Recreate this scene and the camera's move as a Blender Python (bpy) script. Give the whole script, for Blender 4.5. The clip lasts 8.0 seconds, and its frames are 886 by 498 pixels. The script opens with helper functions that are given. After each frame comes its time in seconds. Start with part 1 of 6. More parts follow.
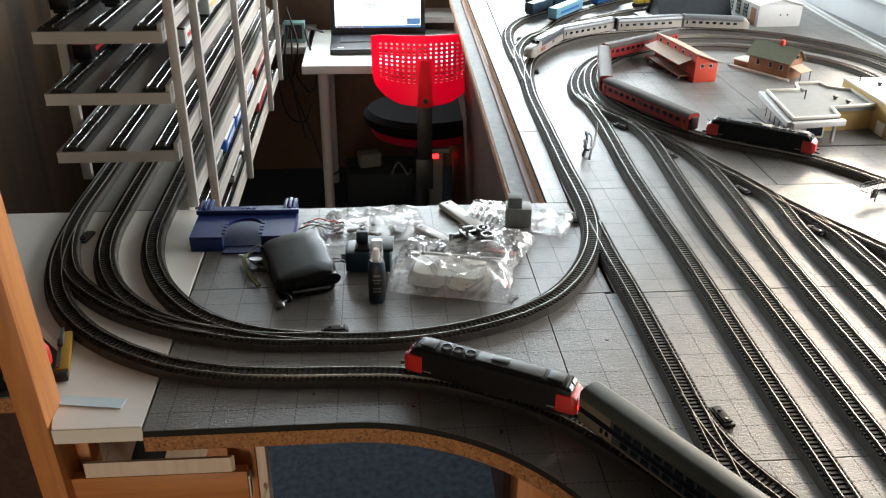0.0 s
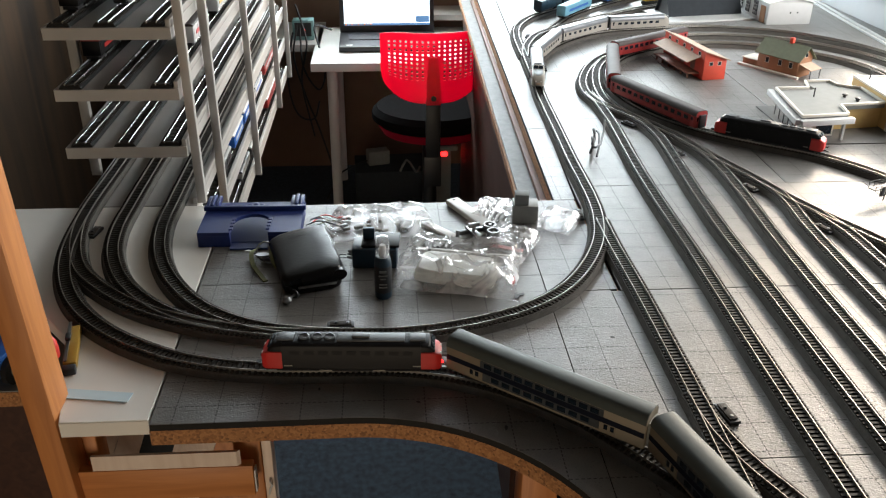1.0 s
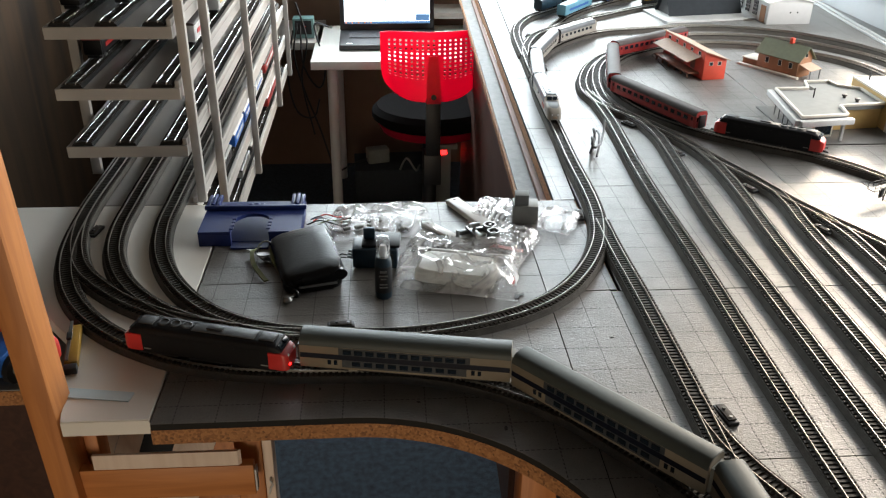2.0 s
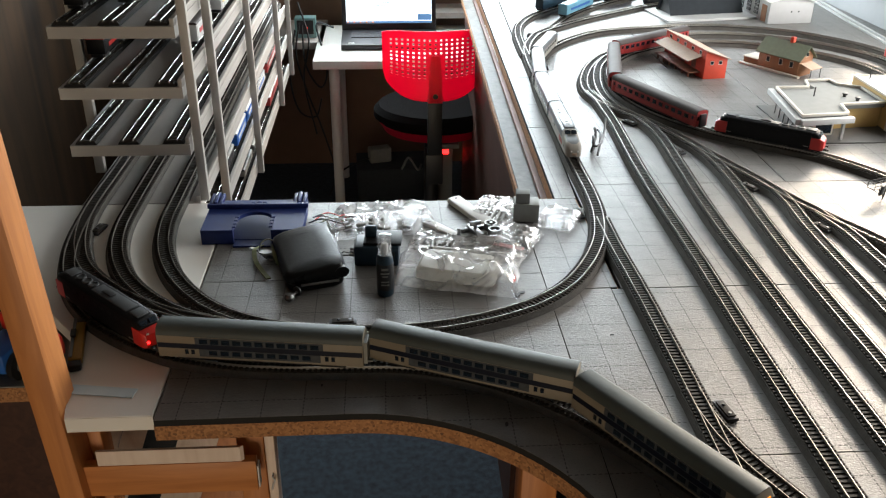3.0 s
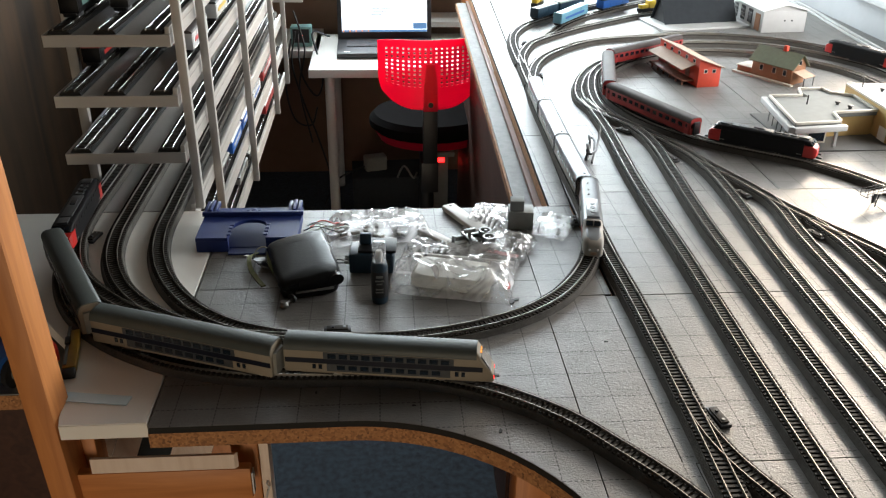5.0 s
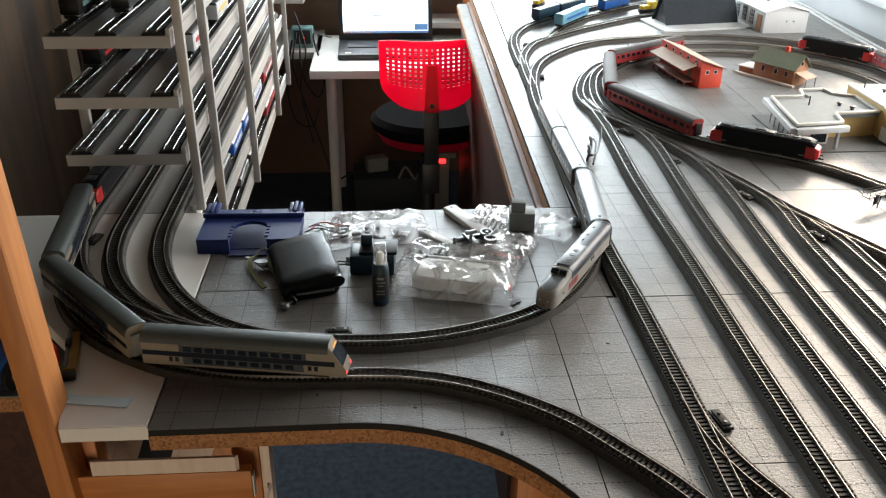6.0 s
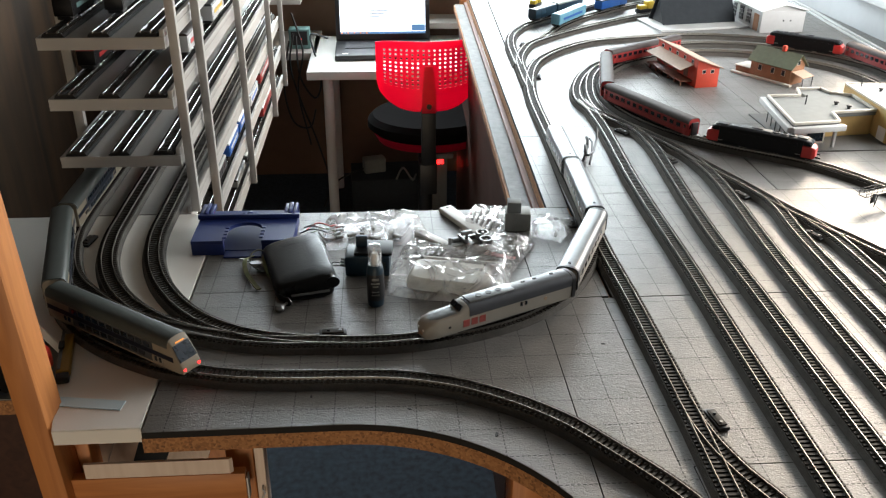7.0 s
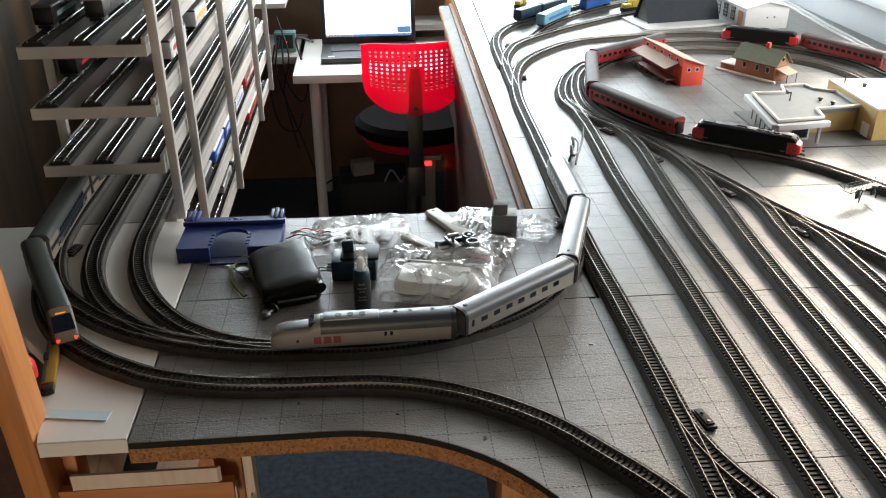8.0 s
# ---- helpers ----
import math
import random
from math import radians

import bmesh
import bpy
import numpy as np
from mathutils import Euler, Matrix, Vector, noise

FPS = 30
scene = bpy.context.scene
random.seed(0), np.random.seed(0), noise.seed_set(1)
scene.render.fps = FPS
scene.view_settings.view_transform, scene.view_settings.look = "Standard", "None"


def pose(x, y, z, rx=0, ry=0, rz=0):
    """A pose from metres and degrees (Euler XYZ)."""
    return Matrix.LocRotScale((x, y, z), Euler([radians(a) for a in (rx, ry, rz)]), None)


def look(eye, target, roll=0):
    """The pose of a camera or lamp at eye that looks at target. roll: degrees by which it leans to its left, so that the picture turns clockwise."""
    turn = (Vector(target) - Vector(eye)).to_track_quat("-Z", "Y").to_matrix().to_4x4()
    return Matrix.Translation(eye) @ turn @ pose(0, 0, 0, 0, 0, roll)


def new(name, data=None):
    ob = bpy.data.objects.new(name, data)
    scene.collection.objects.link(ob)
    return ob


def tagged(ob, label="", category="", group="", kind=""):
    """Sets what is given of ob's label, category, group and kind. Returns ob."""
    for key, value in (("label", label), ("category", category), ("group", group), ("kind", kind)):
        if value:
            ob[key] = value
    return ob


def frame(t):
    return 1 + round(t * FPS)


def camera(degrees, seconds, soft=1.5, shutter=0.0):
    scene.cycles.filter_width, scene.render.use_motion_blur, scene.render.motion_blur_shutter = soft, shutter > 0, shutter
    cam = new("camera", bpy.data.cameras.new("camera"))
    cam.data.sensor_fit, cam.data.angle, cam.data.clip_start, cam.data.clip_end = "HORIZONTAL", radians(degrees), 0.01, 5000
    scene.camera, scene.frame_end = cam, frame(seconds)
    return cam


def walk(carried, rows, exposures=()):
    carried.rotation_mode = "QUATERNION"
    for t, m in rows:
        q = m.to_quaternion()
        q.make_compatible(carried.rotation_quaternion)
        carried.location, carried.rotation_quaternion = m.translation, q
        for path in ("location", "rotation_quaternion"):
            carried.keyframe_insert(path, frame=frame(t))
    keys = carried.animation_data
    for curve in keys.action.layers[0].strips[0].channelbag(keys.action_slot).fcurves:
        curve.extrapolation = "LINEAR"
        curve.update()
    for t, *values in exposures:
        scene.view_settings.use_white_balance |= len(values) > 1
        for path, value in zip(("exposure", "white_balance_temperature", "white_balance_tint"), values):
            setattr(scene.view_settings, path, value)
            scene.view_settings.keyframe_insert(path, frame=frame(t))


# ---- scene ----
cam = camera(54.5, 8.0, soft=1.2)
PATH = [
    (0, (-0.024, 0.02, 0.657), (0.123, 1.787, -0.269), 0.7),
    (0.5, (-0.024, 0.019, 0.657), (0.11, 1.785, -0.272), 0.7),
    (1, (-0.02, 0.017, 0.655), (0.106, 1.783, -0.274), 0.6),
    (1.5, (-0.022, 0.017, 0.659), (0.108, 1.781, -0.275), 0.8),
    (3, (-0.021, 0.008, 0.661), (0.102, 1.772, -0.274), 0.7),
    (3.5, (-0.022, 0.003, 0.662), (0.106, 1.769, -0.267), 0.8),
    (4, (-0.02, 0.001, 0.663), (0.11, 1.769, -0.262), 0.8),
    (4.5, (-0.019, 0.002, 0.662), (0.114, 1.772, -0.258), 0.8),
    (6, (-0.018, 0.007, 0.661), (0.111, 1.781, -0.255), 0.7),
    (6.5, (-0.019, 0.008, 0.66), (0.113, 1.782, -0.254), 0.8),
    (7, (-0.011, 0.01, 0.659), (0.119, 1.784, -0.255), 0.5),
    (7.5, (0.004, 0.011, 0.659), (0.144, 1.785, -0.254), -0.1),
    (8, (-0.003, 0.013, 0.662), (0.147, 1.786, -0.251), -0.2),
]
walk(cam, [(t, look(eye, target, roll)) for t, eye, target, roll in PATH])

# ---- world, sun, windows ----
world = bpy.data.worlds.new("world")
scene.world = world
world.use_nodes = True
wn = world.node_tree.nodes
sky = wn.new("ShaderNodeTexSky")
sky.sky_type, sky.sun_disc = "NISHITA", False
sky.sun_elevation, sky.sun_rotation = radians(20), radians(38)
world.node_tree.links.new(sky.outputs[0], wn["Background"].inputs[0])
wn["Background"].inputs[1].default_value = 0.12

sun = new("sun", bpy.data.lights.new("sun", "SUN"))
sun.data.energy, sun.data.angle, sun.data.color = 2.2, radians(8), (1.0, 0.83, 0.64)
sun.matrix_world = look((1.62, 2.25, 0.667), (0.50, 0.80, 0.0))


def window_light(name, at, towards, w, h, power, color):
    ob = new(name, bpy.data.lights.new(name, "AREA"))
    ob.data.shape, ob.data.size, ob.data.size_y = "RECTANGLE", w, h
    ob.data.energy, ob.data.color = power, color
    ob.matrix_world = look(at, towards)
    return ob


# the daylight of the windows, set in their openings
window_light("sky_light_back", (0.15, 4.16, 0.75), (0.13, 0.0, 0.55), 2.3, 1.0, 120, (0.84, 0.95, 1.0))
window_light("sky_light_side", (1.72, 1.80, 0.60), (0.0, 1.6, 0.10), 1.6, 0.86, 40, (0.98, 0.97, 0.95))
# added warm fill low behind the camera, brightening the table front; no known source
window_light("added_warm_fill", (-0.35, -1.66, -0.52), (-0.40, 0.6, -0.38), 0.8, 0.80, 16.5, (1.0, 0.80, 0.58))
scene.view_settings.exposure = 0.34


# ---- materials ----
def mat(name, color, rough=0.6, metal=0.0, vary=0.12, scale=40.0, bump=0.15, bscale=None, second=None, spec=0.5, coat=0.0):
    """A surface with variation at two scales and a fine relief."""
    m = bpy.data.materials.new(name)
    m.use_nodes = True
    n, l = m.node_tree.nodes, m.node_tree.links
    b = n["Principled BSDF"]
    b.inputs["Roughness"].default_value, b.inputs["Metallic"].default_value = rough, metal
    b.inputs["Specular IOR Level"].default_value = spec
    b.inputs["Coat Weight"].default_value = coat
    tc = n.new("ShaderNodeTexCoord")
    n1, n2 = n.new("ShaderNodeTexNoise"), n.new("ShaderNodeTexNoise")
    n1.inputs["Scale"].default_value, n1.inputs["Detail"].default_value = scale, 6
    n2.inputs["Scale"].default_value, n2.inputs["Detail"].default_value = scale * 0.13, 3
    for x in (n1, n2):
        l.new(tc.outputs["Object"], x.inputs["Vector"])
    add = n.new("ShaderNodeMath")
    add.operation = "ADD"
    l.new(n1.outputs["Fac"], add.inputs[0])
    l.new(n2.outputs["Fac"], add.inputs[1])
    ramp = n.new("ShaderNodeMapRange")
    ramp.inputs["From Min"].default_value, ramp.inputs["From Max"].default_value = 0.6, 1.4
    l.new(add.outputs[0], ramp.inputs["Value"])
    mix = n.new("ShaderNodeMix")
    mix.data_type = "RGBA"
    lo = second or tuple(c * (1 - vary) for c in color)
    hi = color if second else tuple(min(1, c * (1 + vary)) for c in color)
    mix.inputs["A"].default_value, mix.inputs["B"].default_value = (*lo, 1), (*hi, 1)
    l.new(ramp.outputs[0], mix.inputs["Factor"])
    l.new(mix.outputs["Result"], b.inputs["Base Color"])
    rr = n.new("ShaderNodeMapRange")
    rr.inputs["To Min"].default_value, rr.inputs["To Max"].default_value = max(0.03, rough - 0.08), min(1, rough + 0.08)
    l.new(n2.outputs["Fac"], rr.inputs["Value"])
    l.new(rr.outputs[0], b.inputs["Roughness"])
    if bump:
        nb = n.new("ShaderNodeTexNoise")
        nb.inputs["Scale"].default_value, nb.inputs["Detail"].default_value = bscale or scale * 3, 4
        l.new(tc.outputs["Object"], nb.inputs["Vector"])
        bp = n.new("ShaderNodeBump")
        bp.inputs["Strength"].default_value, bp.inputs["Distance"].default_value = bump, 0.002
        l.new(nb.outputs["Fac"], bp.inputs["Height"])
        l.new(bp.outputs[0], b.inputs["Normal"])
    return m


def wood_mat(name, color, dark, stretch=(1, 1, 12), rough=0.5, scale=18, spec=0.4):
    m = mat(name, color, rough, bump=0.0, spec=spec)
    n, l = m.node_tree.nodes, m.node_tree.links
    b = n["Principled BSDF"]
    tc, mp = n.new("ShaderNodeTexCoord"), n.new("ShaderNodeMapping")
    mp.inputs["Scale"].default_value = tuple(scale / s for s in stretch)
    l.new(tc.outputs["Object"], mp.inputs["Vector"])
    ns = n.new("ShaderNodeTexNoise")
    ns.inputs["Scale"].default_value, ns.inputs["Detail"].default_value, ns.inputs["Distortion"].default_value = 3.0, 7, 1.2
    l.new(mp.outputs[0], ns.inputs["Vector"])
    mr = n.new("ShaderNodeMapRange")
    mr.inputs["From Min"].default_value, mr.inputs["From Max"].default_value = 0.35, 0.7
    l.new(ns.outputs["Fac"], mr.inputs["Value"])
    mx = n.new("ShaderNodeMix")
    mx.data_type = "RGBA"
    mx.inputs["A"].default_value, mx.inputs["B"].default_value = (*color, 1), (*dark, 1)
    l.new(mr.outputs[0], mx.inputs["Factor"])
    l.new(mx.outputs["Result"], b.inputs["Base Color"])
    bp = n.new("ShaderNodeBump")
    bp.inputs["Strength"].default_value, bp.inputs["Distance"].default_value = 0.15, 0.001
    l.new(ns.outputs["Fac"], bp.inputs["Height"])
    l.new(bp.outputs[0], b.inputs["Normal"])
    return m


def chip_mat(name):
    m = mat(name, (0.42, 0.24, 0.11), 0.8, bump=0.3, scale=200)
    n, l = m.node_tree.nodes, m.node_tree.links
    tc, vo = n.new("ShaderNodeTexCoord"), n.new("ShaderNodeTexVoronoi")
    vo.inputs["Scale"].default_value = 330
    l.new(tc.outputs["Object"], vo.inputs["Vector"])
    cr = n.new("ShaderNodeValToRGB")
    cr.color_ramp.elements[0].color, cr.color_ramp.elements[1].color = (0.13, 0.06, 0.025, 1), (0.46, 0.22, 0.08, 1)
    e = cr.color_ramp.elements.new(0.35)
    e.color = (0.29, 0.125, 0.045, 1)
    l.new(vo.outputs["Color"], cr.inputs[0])
    l.new(cr.outputs[0], n["Principled BSDF"].inputs["Base Color"])
    return m


def foam_mat(name):
    """Grey-painted insulation board: crinkled skin, glossy paint, a stitched 50 mm grid pressed into it."""
    m = mat(name, (0.136, 0.129, 0.119), 0.41, vary=0.3, scale=22, spec=0.62, bump=0.0)
    n, l = m.node_tree.nodes, m.node_tree.links
    b = n["Principled BSDF"]
    tc, sep = n.new("ShaderNodeTexCoord"), n.new("ShaderNodeSeparateXYZ")
    l.new(tc.outputs["Object"], sep.inputs[0])

    def mth(op, a, c=None):
        x = n.new("ShaderNodeMath")
        x.operation = op
        for i, v in enumerate((a, c)):
            if v is None:
                continue
            if isinstance(v, (int, float)):
                x.inputs[i].default_value = v
            else:
                l.new(v, x.inputs[i])
        return x.outputs[0]

    def stitches(across, along):
        d = mth("PINGPONG", mth("ADD", across, 50.0), 0.025)
        line = mth("LESS_THAN", d, 0.0008)
        dash = mth("LESS_THAN", mth("FRACT", mth("MULTIPLY", mth("ADD", along, 50.0), 150.0)), 0.62)
        return mth("MULTIPLY", line, dash)

    grid = mth("MAXIMUM", stitches(sep.outputs[0], sep.outputs[1]), stitches(sep.outputs[1], sep.outputs[0]))
    base = b.inputs["Base Color"].links[0].from_socket
    mx = n.new("ShaderNodeMix")
    mx.data_type = "RGBA"
    mx.inputs["B"].default_value = (0.05, 0.05, 0.05, 1)
    l.new(base, mx.inputs["A"])
    l.new(mth("MULTIPLY", grid, 0.72), mx.inputs["Factor"])
    l.new(mx.outputs["Result"], b.inputs["Base Color"])
    l.new(mth("SUBTRACT", 0.62, mth("MULTIPLY", grid, 0.56)), b.inputs["Specular IOR Level"])
    w1, w2 = n.new("ShaderNodeTexNoise"), n.new("ShaderNodeTexVoronoi")
    w1.inputs["Scale"].default_value, w1.inputs["Detail"].default_value, w1.inputs["Distortion"].default_value = 290, 5, 0.8
    w2.inputs["Scale"].default_value = 240
    w2.feature = "DISTANCE_TO_EDGE"
    for w in (w1, w2):
        l.new(tc.outputs["Object"], w.inputs["Vector"])
    mp, w3, w4 = n.new("ShaderNodeMapping"), n.new("ShaderNodeTexNoise"), n.new("ShaderNodeTexNoise")
    mp.inputs["Scale"].default_value = (70, 210, 100)
    l.new(tc.outputs["Object"], mp.inputs["Vector"])
    l.new(mp.outputs[0], w3.inputs["Vector"])
    w3.inputs["Scale"].default_value, w3.inputs["Detail"].default_value, w3.inputs["Distortion"].default_value = 1.0, 5, 1.6
    w4.inputs["Scale"].default_value, w4.inputs["Detail"].default_value = 420, 2
    l.new(tc.outputs["Object"], w4.inputs["Vector"])
    pits = mth("GREATER_THAN", w4.outputs["Fac"], 0.66)
    spot = n.new("ShaderNodeMix")
    spot.data_type = "RGBA"
    spot.inputs["B"].default_value = (0.045, 0.043, 0.04, 1)
    l.new(mx.outputs["Result"], spot.inputs["A"])
    l.new(mth("MULTIPLY", pits, 0.6), spot.inputs["Factor"])
    l.new(spot.outputs["Result"], b.inputs["Base Color"])
    wrinkle = mth("MULTIPLY", w3.outputs["Fac"], 1.3)
    hgt = mth("SUBTRACT", mth("ADD", mth("SUBTRACT", mth("ADD", w1.outputs["Fac"], wrinkle), mth("MULTIPLY", pits, 0.5)), mth("MINIMUM", w2.outputs["Distance"], 0.25)), mth("MULTIPLY", grid, 1.5))
    bp = n.new("ShaderNodeBump")
    bp.inputs["Strength"].default_value, bp.inputs["Distance"].default_value = 0.48, 0.0011
    l.new(hgt, bp.inputs["Height"])
    l.new(bp.outputs[0], b.inputs["Normal"])
    return m


def glow(name, color, strength):
    m = bpy.data.materials.new(name)
    m.use_nodes = True
    b = m.node_tree.nodes["Principled BSDF"]
    b.inputs["Base Color"].default_value = (*color, 1)
    b.inputs["Emission Color"].default_value = (*color, 1)
    b.inputs["Emission Strength"].default_value = strength
    return m


def clear_mat(name, color, rough, haze):
    """Thin clear plastic: see-through with a little milky haze in patches, and glossy creases."""
    m = bpy.data.materials.new(name)
    m.use_nodes = True
    n, l = m.node_tree.nodes, m.node_tree.links
    n.remove(n["Principled BSDF"])
    tc, ns = n.new("ShaderNodeTexCoord"), n.new("ShaderNodeTexNoise")
    ns.inputs["Scale"].default_value, ns.inputs["Detail"].default_value, ns.inputs["Distortion"].default_value = 15, 3, 1.4
    l.new(tc.outputs["Object"], ns.inputs["Vector"])
    mr = n.new("ShaderNodeMapRange")
    mr.inputs["From Min"].default_value, mr.inputs["From Max"].default_value = 0.46, 0.66
    mr.inputs["To Min"].default_value, mr.inputs["To Max"].default_value = haze * 0.2, haze * 1.9
    l.new(ns.outputs["Fac"], mr.inputs["Value"])
    bp = n.new("ShaderNodeBump")
    bp.inputs["Strength"].default_value, bp.inputs["Distance"].default_value = 0.25, 0.002
    l.new(ns.outputs["Fac"], bp.inputs["Height"])
    clear, milk, gloss = n.new("ShaderNodeBsdfTransparent"), n.new("ShaderNodeBsdfDiffuse"), n.new("ShaderNodeBsdfGlossy")
    clear.inputs["Color"].default_value = (0.97, 0.97, 0.97, 1)
    milk.inputs["Color"].default_value = gloss.inputs["Color"].default_value = (*color, 1)
    gloss.inputs["Roughness"].default_value = rough
    l.new(bp.outputs[0], gloss.inputs["Normal"])
    body, skin, fr = n.new("ShaderNodeMixShader"), n.new("ShaderNodeMixShader"), n.new("ShaderNodeLayerWeight")
    fr.inputs["Blend"].default_value = 0.35
    l.new(bp.outputs[0], fr.inputs["Normal"])
    l.new(mr.outputs[0], body.inputs[0])
    l.new(clear.outputs[0], body.inputs[1])
    l.new(milk.outputs[0], body.inputs[2])
    fm = n.new("ShaderNodeMapRange")
    fm.inputs["To Min"].default_value, fm.inputs["To Max"].default_value = 0.06, 0.48
    l.new(fr.outputs["Facing"], fm.inputs["Value"])
    l.new(fm.outputs[0], skin.inputs[0])
    l.new(body.outputs[0], skin.inputs[1])
    l.new(gloss.outputs[0], skin.inputs[2])
    l.new(skin.outputs[0], n["Material Output"].inputs["Surface"])
    return m


FOAM = foam_mat("painted_foam_board")
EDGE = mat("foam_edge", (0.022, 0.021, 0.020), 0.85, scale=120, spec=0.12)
CHIP = chip_mat("chipboard")
LEDGEGREY = mat("worn_grey_paint", (0.13, 0.125, 0.115), 0.6, vary=0.45, scale=60, bump=0.3)
WHITE = mat("white_melamine", (0.74, 0.71, 0.65), 0.45, vary=0.05, scale=12, bump=0.03)
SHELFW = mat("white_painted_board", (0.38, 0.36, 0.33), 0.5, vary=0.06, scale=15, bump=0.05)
PINE = wood_mat("pine", (0.54, 0.215, 0.064), (0.39, 0.14, 0.038))
PINEX = wood_mat("pine_lengthwise", (0.54, 0.215, 0.064), (0.39, 0.14, 0.038), stretch=(12, 1, 1))
# its broad brown and near-black blotches paint in warm light patches on the wall
PANEL = wood_mat("dark_wall_panelling", (0.024, 0.012, 0.0045), (0.004, 0.002, 0.001), rough=0.75, scale=2.2, spec=0.12)
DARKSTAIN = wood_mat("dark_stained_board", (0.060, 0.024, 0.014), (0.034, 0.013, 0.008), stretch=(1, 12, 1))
REDWOOD = wood_mat("stained_board", (0.22, 0.09, 0.05), (0.13, 0.05, 0.03), stretch=(1, 12, 1))
ROADBED = mat("roadbed_foam", (0.088, 0.081, 0.072), 0.9, vary=0.3, scale=500, bump=0.4, spec=0.15)
SLEEPER = mat("sleeper_plastic", (0.026, 0.021, 0.016), 0.7, vary=0.2, scale=300, spec=0.25)
RAIL = mat("nickel_rail", (0.36, 0.335, 0.30), 0.38, 1.0, vary=0.1, scale=200, bump=0.02)
RAILBRIGHT = mat("bright_rail", (0.40, 0.39, 0.37), 0.26, 1.0, vary=0.06, scale=200, bump=0.0)
BLACK = mat("black_plastic", (0.014, 0.014, 0.015), 0.45, vary=0.2, scale=150, bump=0.05)
LOCOBLACK = mat("loco_black", (0.007, 0.007, 0.008), 0.5, vary=0.2, scale=90, bump=0.03, spec=0.18)
LOCORED = mat("loco_red", (0.50, 0.022, 0.018), 0.38, vary=0.12, scale=90, bump=0.03)
LOCOGREY = mat("loco_roof_grey", (0.05, 0.053, 0.056), 0.5, vary=0.15, scale=120, bump=0.05)
COACHROOF = mat("coach_roof_grey", (0.055, 0.064, 0.060), 0.52, vary=0.1, scale=60, bump=0.03, spec=0.3)
COACHBAND = mat("coach_window_band", (0.045, 0.050, 0.055), 0.5, vary=0.35, scale=160, bump=0.02, spec=0.2)
COACHCREAM = mat("coach_beige", (0.20, 0.17, 0.125), 0.5, vary=0.08, scale=60, bump=0.02, spec=0.3)
COACHBLUE = mat("coach_dark_blue", (0.006, 0.008, 0.016), 0.5, vary=0.1, scale=60, bump=0.02, spec=0.15)
GLASSDARK = mat("dark_window", (0.008, 0.014, 0.022), 0.12, vary=0.3, scale=120, bump=0.0)
SILVER = mat("silver_paint", (0.30, 0.275, 0.235), 0.5, 0.0, vary=0.06, scale=60, bump=0.02)
SILVERROOF = mat("silver_roof", (0.19, 0.198, 0.205), 0.40, 0.6, vary=0.12, scale=60, bump=0.05, spec=0.3)
POWERROOF = mat("power_car_roof", (0.055, 0.06, 0.07), 0.42, vary=0.15, scale=70, bump=0.03)
MARKRED = mat("faded_red_paint", (0.30, 0.06, 0.05), 0.6, vary=0.2, scale=200)
REDCOACH = mat("coach_red", (0.27, 0.020, 0.018), 0.42, vary=0.12, scale=70, bump=0.03)
REDROOF = mat("coach_roof_dark", (0.065, 0.050, 0.046), 0.65, vary=0.2, scale=60, bump=0.05, spec=0.25)
METAL = mat("bare_metal", (0.21, 0.21, 0.205), 0.42, 1.0, vary=0.1, scale=150, bump=0.05)
DULL = mat("grey_plastic", (0.20, 0.20, 0.18), 0.6, vary=0.12, scale=90, bump=0.1)
BLUE = mat("blue_plastic", (0.012, 0.026, 0.125), 0.5, vary=0.12, scale=70, bump=0.05, spec=0.3)
LEATHER = mat("black_leather", (0.006, 0.006, 0.006), 0.30, vary=0.3, scale=160, bump=0.12, bscale=300, spec=0.13)
NAVY = mat("navy_plastic", (0.008, 0.028, 0.045), 0.45, vary=0.15, scale=80)
FILM = clear_mat("plastic_film", (0.93, 0.93, 0.93), 0.18, 0.32)
MILKY = mat("milky_plastic", (0.72, 0.70, 0.64), 0.35, vary=0.05, scale=40, bump=0.05)
PAPER = mat("white_card", (0.74, 0.73, 0.70), 0.6, vary=0.05, scale=60, bump=0.05)
HOUSERED = mat("house_red", (0.56, 0.055, 0.025), 0.55, vary=0.12, scale=90, bump=0.1)
ROOFTAN = mat("roof_tan", (0.40, 0.27, 0.19), 0.7, vary=0.15, scale=140, bump=0.15)
BRICK = mat("model_brick", (0.27, 0.125, 0.06), 0.7, vary=0.25, scale=260, bump=0.3)
ROOFGREEN = mat("roof_green", (0.115, 0.13, 0.08), 0.7, vary=0.2, scale=120, bump=0.2)
YELLOW = mat("ochre_wall", (0.50, 0.33, 0.12), 0.6, vary=0.1, scale=80, bump=0.08)
CREAM = mat("cream_trim", (0.58, 0.54, 0.47), 0.5, vary=0.05, scale=70, bump=0.03)
ROOFGREY = mat("flat_roof_grey", (0.17, 0.175, 0.165), 0.8, vary=0.12, scale=50, bump=0.1)
BASEGREY = mat("base_slab_grey", (0.075, 0.073, 0.068), 0.45, vary=0.2, scale=50, bump=0.1)
MODELWHITE = mat("model_white", (0.52, 0.52, 0.51), 0.55, vary=0.05, scale=60, bump=0.03)
SLATE = mat("slate_card", (0.035, 0.04, 0.045), 0.85, vary=0.15, scale=60, bump=0.1, spec=0.15)
CARPET = mat("blue_carpet", (0.055, 0.078, 0.104), 0.95, second=(0.003, 0.005, 0.008), scale=430, bump=1.0, bscale=430)
